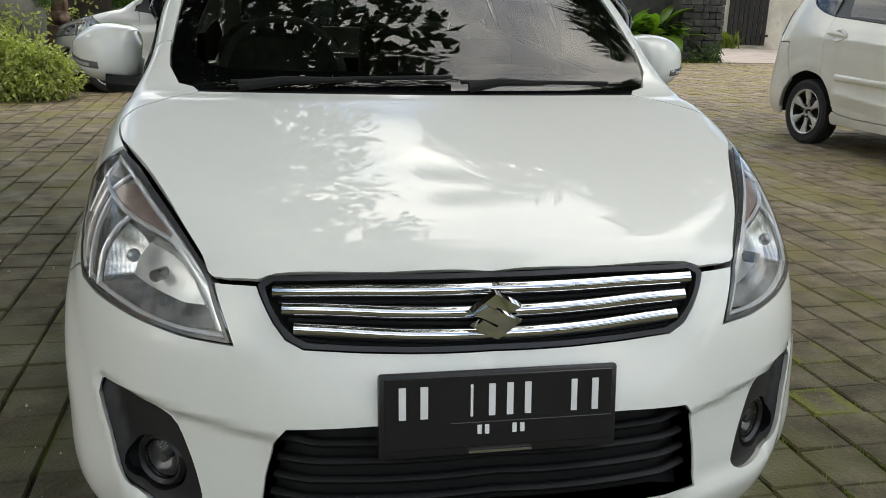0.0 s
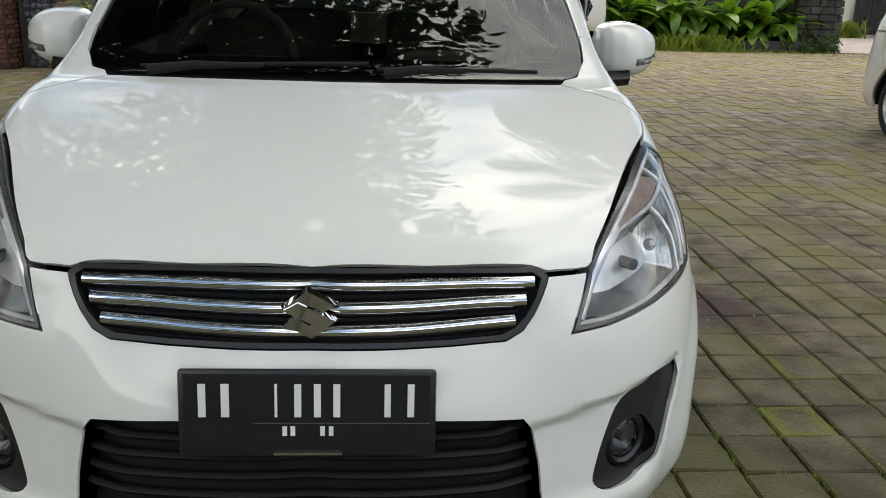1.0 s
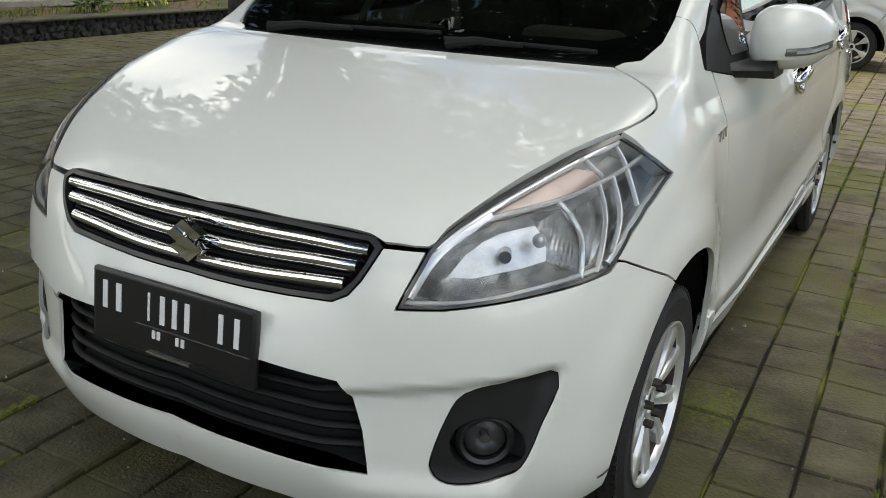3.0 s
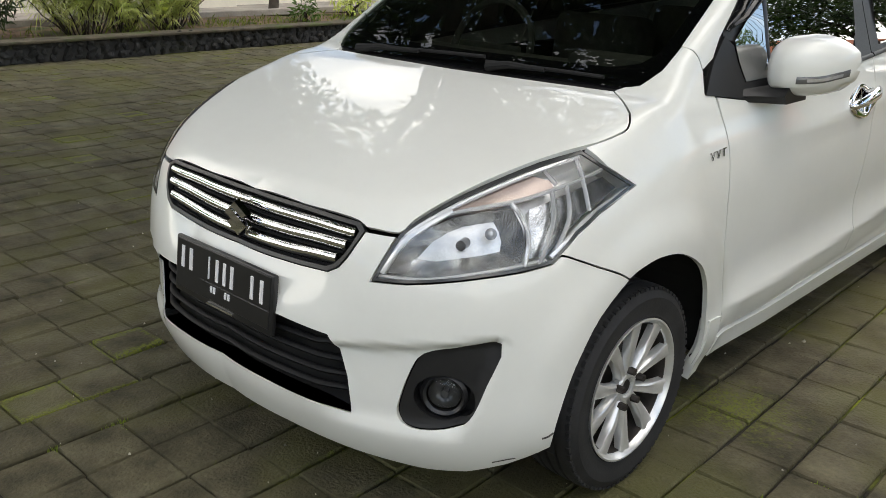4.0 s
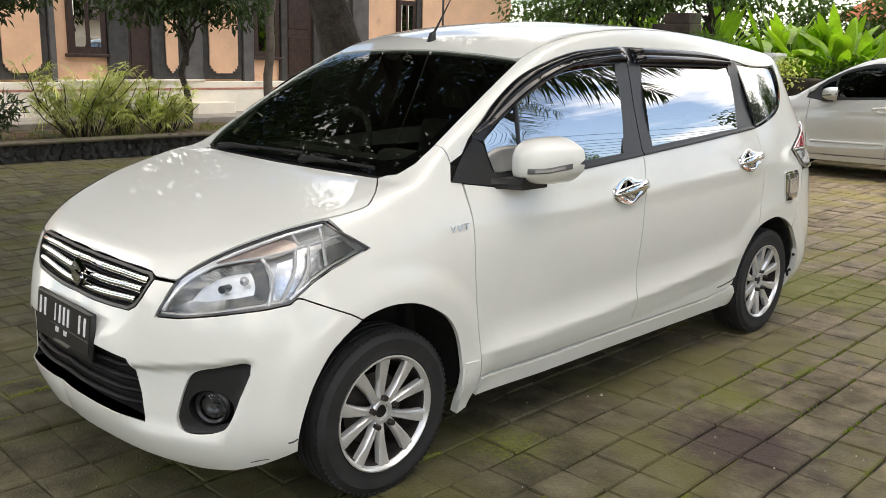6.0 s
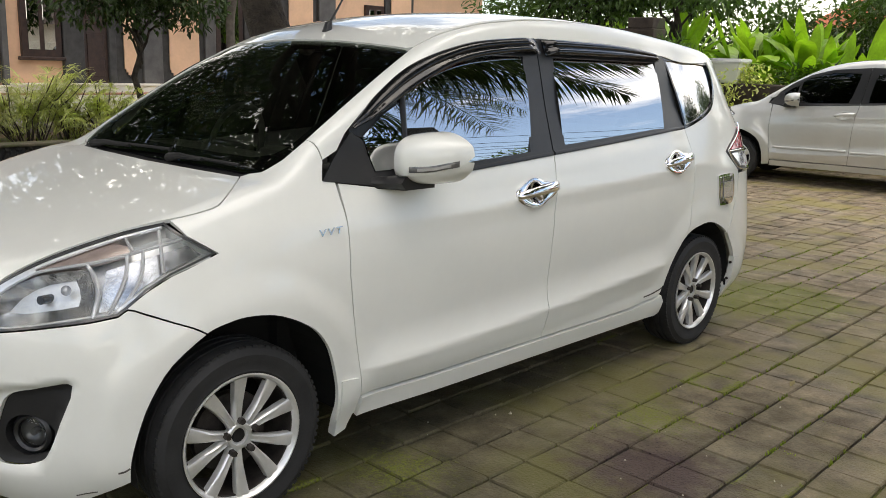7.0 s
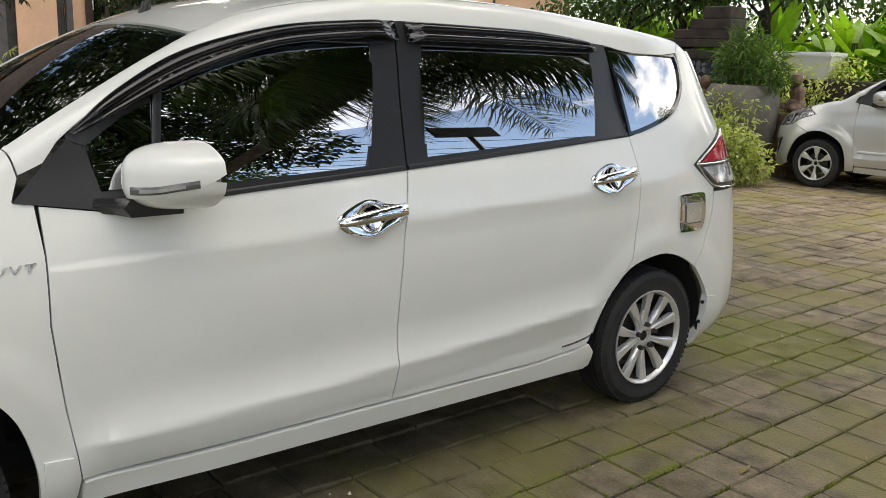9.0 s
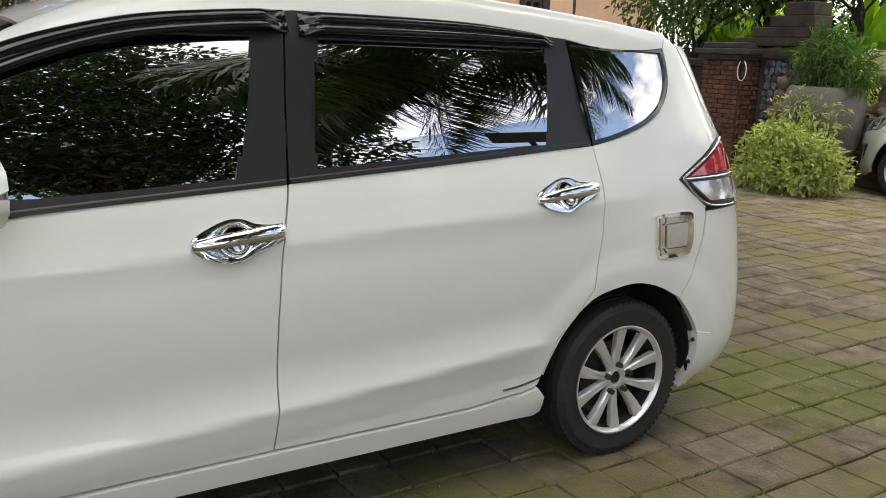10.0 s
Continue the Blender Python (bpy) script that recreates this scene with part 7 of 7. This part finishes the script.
tree((-6.3, 12.0, 0), "small tree with thin dark stems behind the garden wall", 2.3, 0.08, [(0, 0, 3.0, 0.8), (0.6, 0, 2.9, 0.7), (-0.7, 0, 2.9, 0.8), (0.1, 0, 3.6, 0.8)], 2400, 0.13, LEAF_DARK, 5)


def figure(at, label, scale, turn, plinth):
    """Plain seated stone shape on a block."""
    bm = bmesh.new()
    box(bm, (0.34, 0.30, plinth), (0, 0, plinth / 2), bevel=0.02)
    for c, r, sq in (((0, 0, plinth + 0.13 * scale), 0.17 * scale, (1.0, 0.9, 0.8)), ((0, 0.01, plinth + 0.32 * scale), 0.13 * scale, (1.0, 0.85, 1.3)), ((0.01, -0.03, plinth + 0.54 * scale), 0.095 * scale, (1.0, 1.0, 1.05)), ((0.12 * scale, -0.10 * scale, plinth + 0.12 * scale), 0.075 * scale, (0.9, 1.5, 0.8)), ((-0.12 * scale, -0.10 * scale, plinth + 0.12 * scale), 0.075 * scale, (0.9, 1.5, 0.8)), ((0.14 * scale, -0.03, plinth + 0.32 * scale), 0.05 * scale, (0.8, 1.0, 2.2))):
        bmesh.ops.create_icosphere(bm, subdivisions=2, radius=r, matrix=Matrix.Translation(c) @ Matrix.Diagonal((*sq, 1)))
    o = part("stone_statue", bm, CARVED, None, "", True, 60)
    o.matrix_world = pose(*at, 0, 0, turn)
    return tagged(o, label, "statue", "garden statues")


figure((-4.06, 9.75, 0), "weathered seated stone statue by the pebble wall", 0.85, 20, 0.70)
figure((-3.05, 10.25, 0), "weathered seated stone statue beside the car's nose", 0.8, -20, 0.80)
ledge = new("ledge_wall")
tagged(ledge, "low dark wall that carries a white trough", "wall", kind="structure")
bm = bmesh.new()
box(bm, (1.9, 0.34, 1.22), (-3.6, 11.75, 0.61), bevel=0.03)
part("core", bm, OLD_WALL, ledge)
trough = thing("planter_trough", (-3.79, 11.72, 1.22), "long white trough standing on the dark ledge", "planter")
bm = bmesh.new()
rows = [[bm.verts.new((sx * w / 2, sy * d / 2, z)) for sx, sy in ((-1, -1), (1, -1), (1, 1), (-1, 1))] for w, d, z in ((0.72, 0.26, 0.0), (0.84, 0.36, 0.30), (0.90, 0.42, 0.31), (0.90, 0.42, 0.37), (0.80, 0.32, 0.37), (0.76, 0.28, 0.20))]
for r0, r1 in zip(rows, rows[1:]):
    for k in range(4):
        bm.faces.new((r0[k], r0[(k + 1) % 4], r1[(k + 1) % 4], r1[k]))
bm.faces.new(rows[0][::-1])
bm.faces.new(rows[-1])
bmesh.ops.bevel(bm, geom=list(bm.edges), offset=0.012, segments=2, affect="EDGES")
part("basin", bm, PLAIN_WHITE, trough, smooth=True, sharp=50)
hose = thing("cable_loop", (-4.93, 10.0, 1.28), "white cable hanging in a loop on the pier", "cable")
bm = bmesh.new()
tube(bm, [(0.02 + 0.07 * math.sin(a), -0.02, 0.13 * math.cos(a)) for a in [2 * math.pi * k / 20 for k in range(21)]], 0.008, 6)
part("loop", bm, INK, hose, smooth=True)
bm = bmesh.new()
box(bm, (0.06, 0.05, 0.10), (0.02, -0.005, 0.14), bevel=0.01)
part("hook", bm, DARK_WOOD, hose)

# ---- banana-leaved plants behind the silver car, hedge at the end of the yard ----
brng = random.Random(11)
blades = [blade_leaf("leaf", 0.95, 0.27, 0.30, LEAF_BLADE), blade_leaf("leaf", 1.10, 0.25, 0.10, LEAF_BLADE), blade_leaf("leaf", 0.85, 0.29, 0.60, LEAF_BLADE)]
for k in range(30):
    blade_clump((-7.8 + 0.22 * k + brng.uniform(-0.15, 0.15), (12.6 if k % 2 else 13.5) + brng.uniform(-0.3, 0.3), brng.uniform(0.95, 1.5)), "bright green banana-like plant with long upright leaves", blades, 15, 0.26, (2, 60), 1.0, brng, "banana plants", stalk=True)
paddles = [blade_leaf("leaf", 0.85, 0.30, 0.65, LEAF_PADDLE), blade_leaf("leaf", 0.75, 0.27, 0.9, LEAF_PADDLE), blade_leaf("leaf", 0.95, 0.26, 0.4, LEAF_PADDLE)]
for k in range(22):
    blade_clump((3.8 + 0.255 * k, 17.68 + brng.uniform(-0.1, 0.15), 0.62 + brng.uniform(-0.2, 0.2)), "glossy broad-leaved hedge plant over a dark wall", paddles, 15, 0.22, (15, 100), 0.95, brng, "hedge plants", name="hedge_plant")
hw = new("hedge_wall")
tagged(hw, "dark weathered wall behind the hedge with a low kerb", "wall", kind="structure")
bm = bmesh.new()
box(bm, (7.0, 0.3, 1.7), (5.6, 18.25, 0.85))
part("core", bm, DARK_STONE, hw)
bm = bmesh.new()
box(bm, (7.4, 0.35, 0.24), (5.5, 17.35, 0.10), bevel=0.02)
part("kerb", bm, ANDESITE, hw)
post = new("stone_post")
tagged(post, "square gate post of stacked dark stone", "wall", kind="structure")
bm = bmesh.new()
box(bm, (1.02, 0.9, 2.8), (9.55, 18.0, 1.4))
part("core", bm, DARK_STONE, post)
for row in range(13):
    x = 9.02
    while x < 10.04:
        w = min(srng.uniform(0.16, 0.34), 10.09 - x)
        if w < 0.05:
            break
        bm = bmesh.new()
        box(bm, (w - 0.012, 0.10, 0.148), (x + w / 2, 17.52 - srng.uniform(0, 0.03), 0.09 + row * 0.16), bevel=0.012, seg=1)
        part("stone", bm, ANDESITE, post)
        x += w
shrub((9.2, 17.2, 0), "low weedy plant at the foot of the gate post", [(0, 0, 0.12, 0.22), (-0.4, 0, 0.1, 0.2), (0.55, 0, 0.2, 0.25)], 420, 0.12, LEAF_MID, 0.4)


def grass_tuft(at, label, n, size, seed, spread):
    rng = random.Random(seed)
    verts, faces = [], []
    for _ in range(n):
        x, y = rng.gauss(0, spread[0]), rng.gauss(0, spread[1])
        a, h = rng.uniform(0, 6.28), size * rng.uniform(0.4, 1.2)
        lean = Vector((math.cos(a), math.sin(a), 0)) * h * rng.uniform(0.1, 0.7)
        w = Vector((-math.sin(a), math.cos(a), 0)) * size * 0.035
        q = len(verts)
        p = Vector((x, y, 0))
        verts += [p - w, p + w, p + lean * 0.4 + Vector((0, 0, h * 0.6)), p + lean + Vector((0, 0, h * 0.8))]
        faces += [(q, q + 1, q + 2), (q + 1, q + 3, q + 2)]
    o = link_mesh("grass", verts, faces, GRASS)
    o.matrix_world = pose(*at)
    return tagged(o, label, "grass", kind="stuff")


grass_tuft((6.6, 16.85, 0.0), "tuft of weeds along the hedge kerb", 500, 0.40, 1, (0.45, 0.12))
grass_tuft((6.9, 16.6, 0.0), "short grass on the pavers' edge", 900, 0.10, 2, (1.3, 0.18))
grass_tuft((13.4, 24.0, 0.0), "tuft of weeds along the road wall", 160, 0.6, 3, (0.3, 0.15))
grass_tuft((-9.3, 5.6, 0.2), "thin grass in the planting bed", 700, 0.12, 4, (0.35, 2.2))
# little tufts of moss and grass in the joints
verts, faces = [], []
mrng = random.Random(21)
for _ in range(5200):
    i, j = mrng.randrange(-10, 26), mrng.randrange(-8, 32)
    along = mrng.random() < 0.72
    x, y = paved(i * PITCH_X, (j + mrng.random()) * PITCH_Y) if along else paved((i + mrng.random()) * PITCH_X, j * PITCH_Y)
    if noise.noise(Vector((x * 0.9, y * 0.9, 4.2))) < -0.02 or (abs(x) < 0.95 and -0.8 < y < 3.5):
        continue
    for _b in range(6):
        px, py = (x + mrng.uniform(-0.007, 0.007), y + mrng.uniform(-0.02, 0.02)) if along else (x + mrng.uniform(-0.02, 0.02), y + mrng.uniform(-0.007, 0.007))
        a, h = mrng.uniform(0, 6.28), mrng.uniform(0.002, 0.009)
        q = len(verts)
        verts += [(px - 0.003, py, -0.010), (px + 0.003, py + 0.002, -0.010), (px + h * math.cos(a) * 0.8, py + h * math.sin(a) * 0.8, h)]
        faces.append((q, q + 1, q + 2))
tagged(link_mesh("moss", verts, faces, GRASS), "moss and seedlings in the paver joints", "moss", kind="stuff")
# grit and crumbs lying on the pavers
verts, faces = [], []
for _ in range(1500):
    x, y, r = mrng.uniform(-3.5, 6.5), mrng.uniform(-2.5, 9.0), mrng.uniform(0.0015, 0.005) * (2.2 if mrng.random() < 0.04 else 1)
    q = len(verts)
    verts += [(x + r * math.cos(b) * mrng.uniform(0.7, 1.3), y + r * math.sin(b), 0.0) for b in (0.3, 1.9, 3.4, 5.0)] + [(x, y, r * 1.1 + 0.002)]
    faces += [(q, q + 1, q + 4), (q + 1, q + 2, q + 4), (q + 2, q + 3, q + 4), (q + 3, q, q + 4)]
tagged(link_mesh("grit", verts, faces, GRIT), "pale grit and crumbs scattered on the pavers", "grit", kind="stuff")
for x, y, a in ((2.1, 3.6, 20), (1.45, 2.55, 100), (2.35, 5.0, 60), (3.1, 2.9, 10), (3.4, 5.6, 75), (2.6, 4.2, 140), (-2.2, -0.6, 30)):
    bm = bmesh.new()
    vs = [bm.verts.new(v) for v in ((-0.05, 0, 0.004), (-0.01, 0.012, 0.012), (0.05, 0.002, 0.006), (0, -0.013, 0.010))]
    bm.faces.new(vs)
    o = part("fallen_leaf", bm, DRY_LEAF)
    o.matrix_world = pose(x, y, 0.0, 0, 0, a)
    tagged(o, "dry yellow leaf fallen on the pavers", "leaf", "fallen leaves")

# ---- road, boundary and houses beyond ----
bm = bmesh.new()
box(bm, (16.0, 8.0, 0.04), (17.8, 21.3, -0.015))
tagged(part("road", bm, PINK_ROAD), "dusty pale road beyond the gate", "road", kind="structure")
bw = new("boundary_wall")
tagged(bw, "pale stained boundary wall across the road", "wall", kind="structure")
bm = bmesh.new()
box(bm, (16.0, 0.3, 3.2), (19.8, 24.5, 1.6))
part("core", bm, PLASTER, bw)
bm = bmesh.new()
box(bm, (16.0, 0.36, 0.5), (19.8, 24.45, 0.25))
part("footing", bm, PLASTER, bw)
gate = thing("metal_gate", (14.5, 24.2, 0), "dark metal gate leaf in the road wall", "gate")
for k in range(8):
    bm = bmesh.new()
    box(bm, (0.15, 0.04, 2.4), (-0.6 + 0.17 * k, 0, 1.3), bevel=0.01)
    part("board", bm, BLACK_TRIM, gate)
bm = bmesh.new()
box(bm, (1.5, 0.06, 0.08), (0, 0, 0.4))
box(bm, (1.5, 0.06, 0.08), (0, 0, 2.2))
part("rail", bm, BLACK_TRIM, gate)


def far_house(at, label, size, turn, wall_mat, tile=OLD_TILE):
    h = thing("house", at, label, "house", "far houses", turn)
    w, d, z = size
    bm = bmesh.new()
    box(bm, (w, d, z), (0, 0, z / 2))
    part("wall", bm, wall_mat, h)
    bm = bmesh.new()
    ring = [bm.verts.new(v) for v in ((-w / 2 - 0.5, -d / 2 - 0.5, z), (w / 2 + 0.5, -d / 2 - 0.5, z), (w / 2 + 0.5, d / 2 + 0.5, z), (-w / 2 - 0.5, d / 2 + 0.5, z))]
    ridge = [bm.verts.new(v) for v in ((-w / 4, 0, z + d * 0.32), (w / 4, 0, z + d * 0.32))]
    bm.faces.new((ring[0], ring[1], ridge[1], ridge[0]))
    bm.faces.new((ring[1], ring[2], ridge[1]))
    bm.faces.new((ring[2], ring[3], ridge[0], ridge[1]))
    bm.faces.new((ring[3], ring[0], ridge[0]))
    bm.faces.new(ring[::-1])
    part("roof", bm, tile, h, "tiled hip roof")
    for k in (-1, 1):
        bm = bmesh.new()
        box(bm, (1.0, 0.08, 1.1), (k * w / 4, -d / 2 - 0.02, z * 0.55))
        win = part("window", bm, DARK_WOOD, h)
        bm = bmesh.new()
        box(bm, (0.84, 0.02, 0.94), (k * w / 4, -d / 2 - 0.065, z * 0.55))
        part("pane", bm, TINT, win)
    return h


far_house((-2.4, 27, 0), "far house with an orange tiled roof", (9, 7, 2.6), 0, PLASTER, ROOF_TILE)
far_house((15.5, 29.5, 0), "far house with an orange tiled roof", (9, 7, 3.6), 0, PLASTER, ROOF_TILE)
far_house((19, 8, 0), "far house with a dark tiled roof", (8, 7, 2.8), 90, PLASTER)
far_house((20, 17, 0), "far pale house with a dark tiled roof", (7, 6, 2.6), 80, CREAM)
bm = bmesh.new()
box(bm, (0.25, 26, 1.7), (13.2, 3.5, 0.85), bevel=0.02)
tagged(part("yard_wall", bm, PLASTER), "pale wall along the open side of the yard", "wall", kind="structure")
bm = bmesh.new()
box(bm, (26, 0.25, 2.4), (0.5, -12.0, 1.2), bevel=0.02)
tagged(part("back_wall", bm, OLD_WALL), "dark weathered wall closing the yard", "wall", kind="structure")

# ---- trees over and behind the yard ----
CANOPY = [(0.6, -1.6, 5.4, 1.7), (2.2, -2.4, 5.8, 1.7), (1.4, -4.0, 5.6, 1.6), (-0.8, -3.2, 5.6, 1.8), (3.2, -4.2, 6.0, 1.5), (0.2, 0.6, 6.0, 1.8), (2.6, -0.6, 6.3, 1.5), (-2.2, -0.8, 5.6, 1.8), (-1.6, 1.6, 5.8, 1.7), (0.8, -5.8, 5.4, 1.6), (-1.6, -5.2, 5.4, 1.7), (3.0, -6.0, 5.8, 1.5), (2.2, 1.6, 6.2, 1.4), (2.9, -2.6, 6.4, 1.4), (1.2, -0.4, 6.4, 1.4), (2.2, 3.0, 5.6, 1.3), (1.2, 2.6, 5.8, 1.3)]
tree((-2.85, 2.70, 0), "broad shade tree with a dark trunk over the yard", 3.6, 0.19, CANOPY, 25000, 0.24, LEAF_DARK, 12, name="shade_tree")
big_frond = frond("frond", 4.3, LEAF_PALM, 100, 0.62, 0.8)
for at, bend, turn, count in (((11.0, 3.9, 0), (-5.8, 2.7), 12, 40),):
    coco = thing("palm_tree", at, "coconut palm leaning over the yard", "tree", "palms")
    bm = bmesh.new()
    tube(bm, [(bend[0] * (k / 16) ** 2, bend[1] * (k / 16) ** 2, 0.435 * k - 0.03) for k in range(17)], [0.17 - 0.004 * k + (0.008 if k % 2 else 0) for k in range(17)], 12)
    part("trunk", bm, PALM_BARK, coco, smooth=True, sharp=80)
    for k in range(count):
        o = new("frond", big_frond)
        o.parent = coco
        o.matrix_basis = pose(bend[0], bend[1], 6.92, 34 - 15 * (k % 5), 0, 41 * k + turn)
# added out of view: block bright sky from the windscreen and hood reflections
for x, y in ((-17.6, 0.6), (-18.0, 5.8)):
    tree((x, y, 0), "tall dark-leaved tree added out of view behind the house to darken reflections", 6.0, 0.32, [(0, 0, 7.5, 2.2), (0.6, 2.2, 8.2, 2.2), (0.4, -2.2, 8.0, 2.2), (0.8, 0.8, 10.4, 2.4), (0.6, -1.6, 10.8, 2.2), (0.4, 2.4, 11.0, 2.0), (0.6, 0.2, 13.2, 2.2)], 6500, 0.40, LEAF_DARK, 8, group="tall trees")
rngt = random.Random(31)
for x, y, s in ((-1.9, 16.6, 0.9), (-7.5, 17, 1.2), (3.0, 22, 1.3), (8.6, 25.5, 1.7), (-12, 21, 1.5), (-2.5, 21, 1.2)):
    tree((x, y, 0), "leafy garden tree beyond the yard", 2.6 * s, 0.13 * s, [(0, 0, 3.2 * s, 1.2 * s), (0.9 * s, 0.3, 3.0 * s, 1.0 * s), (-0.9 * s, -0.2, 3.1 * s, 1.0 * s), (0.1, 0.2, 4.2 * s, 1.1 * s), (0.8 * s, -0.5, 3.9 * s, 0.9 * s)], 5200, 0.17 * s, LEAF_MID if rngt.random() < 0.6 else LEAF_DARK, 5, group="garden trees")
for x, y, s in ((11.6, 5.6, 1.15), (15.2, 3.6, 2.1), (16, -3, 1.3), (15.5, 12.5, 1.0), (17, 22, 1.4), (-14, -8, 1.6), (6, -14, 1.5), (-4, -15, 1.6)):
    tree((x, y, 0), "leafy tree round the yard", 2.6 * s, 0.13 * s, [(0, 0, 3.2 * s, 1.2 * s), (0.9 * s, 0.3, 3.0 * s, 1.0 * s), (-0.9 * s, -0.2, 3.1 * s, 1.0 * s), (0.1, 0.2, 4.2 * s, 1.1 * s)], 2200, 0.19 * s, LEAF_MID, 5, group="garden trees")
tree((9.6, 2.7, 0), "dense dark-leaved tree along the open side of the yard", 3.6, 0.24, [(0, 0, 4.8, 1.5), (0, 1.5, 5.0, 1.4), (0, -1.6, 5.0, 1.5), (0, 0.3, 6.6, 1.7), (0, 1.9, 6.8, 1.4), (0, -1.8, 6.8, 1.6), (0.2, 0.2, 8.4, 1.6), (0.2, 1.4, 8.8, 1.3), (0.2, -1.6, 8.6, 1.5), (0.2, 0, 10.0, 1.5), (0, 3.3, 5.2, 1.3), (0, 3.4, 7.0, 1.3), (0, 3.0, 8.8, 1.2), (0, 0.2, 11.8, 1.5), (0, 1.8, 10.8, 1.4), (0, -1.8, 10.9, 1.5), (0, 3.2, 10.5, 1.2)], 25000, 0.24, LEAF_DARK, 7, group="garden trees")
sign = thing("street_sign", (7.4, 7.9, 0), "dark sign board on a leaning post", "sign")
bm = bmesh.new()
tube(bm, [(0.5, 0.4, -0.02), (0.1, 0.1, 4.9)], 0.05, 8)
part("pole", bm, BLACK_TRIM, sign)
bm = bmesh.new()
box(bm, (0.05, 1.2, 0.5), (0.02, 0.0, 4.7), bevel=0.01)
part("board", bm, SIGN_DARK, sign)
for y in (-16.0, 40.0):
    up = thing("utility_pole", (12.3, y, 0), "grey concrete utility pole carrying cables", "pole", "utility poles")
    bm = bmesh.new()
    tube(bm, [(0, 0, -0.05), (0, 0, 3.5), (0, 0, 7.6)], [0.15, 0.13, 0.10], 10)
    part("shaft", bm, PATH_CONCRETE, up, smooth=True)
    bm = bmesh.new()
    box(bm, (1.3, 0.1, 0.1), (0.1, 0, 7.3), bevel=0.01)
    part("crossarm", bm, DARK_WOOD, up)
for k in range(7):
    wire = thing("cable", (11.72 + 0.2 * k, 12, 7.36 - 0.34 * (k % 4)), "overhead cable between utility poles", "cable", "overhead cables")
    bm = bmesh.new()
    tube(bm, [(0, -28 + 4 * j, 0.030 * ((j - 7) ** 2 - 49) * (1 + 0.14 * k) * 0.75) for j in range(15)], 0.018, 5)
    part("wire", bm, GAP, wire)

# ---- the pavers nearest to the walk, each a piece of its own ----
paver_meshes = []
for k in range(8):
    me = bpy.data.meshes.new("paver")
    me.from_pydata(paver_block(prng), [], PAVER_FACES)
    me.materials.append(PAVER_ONE)
    paver_meshes.append(me)
near.sort(key=lambda q: abs(q[0] - 1.6) + 0.45 * abs(q[1] - 1.6))
for x, y in near[:300]:
    o = new("paver", paver_meshes[prng.randrange(8)])
    o.parent = ground
    o.matrix_basis = pose(x, y, prng.uniform(-0.003, 0.002), 0, 0, math.degrees(PAVE_TURN) + (0 if prng.random() < 0.5 else 180))
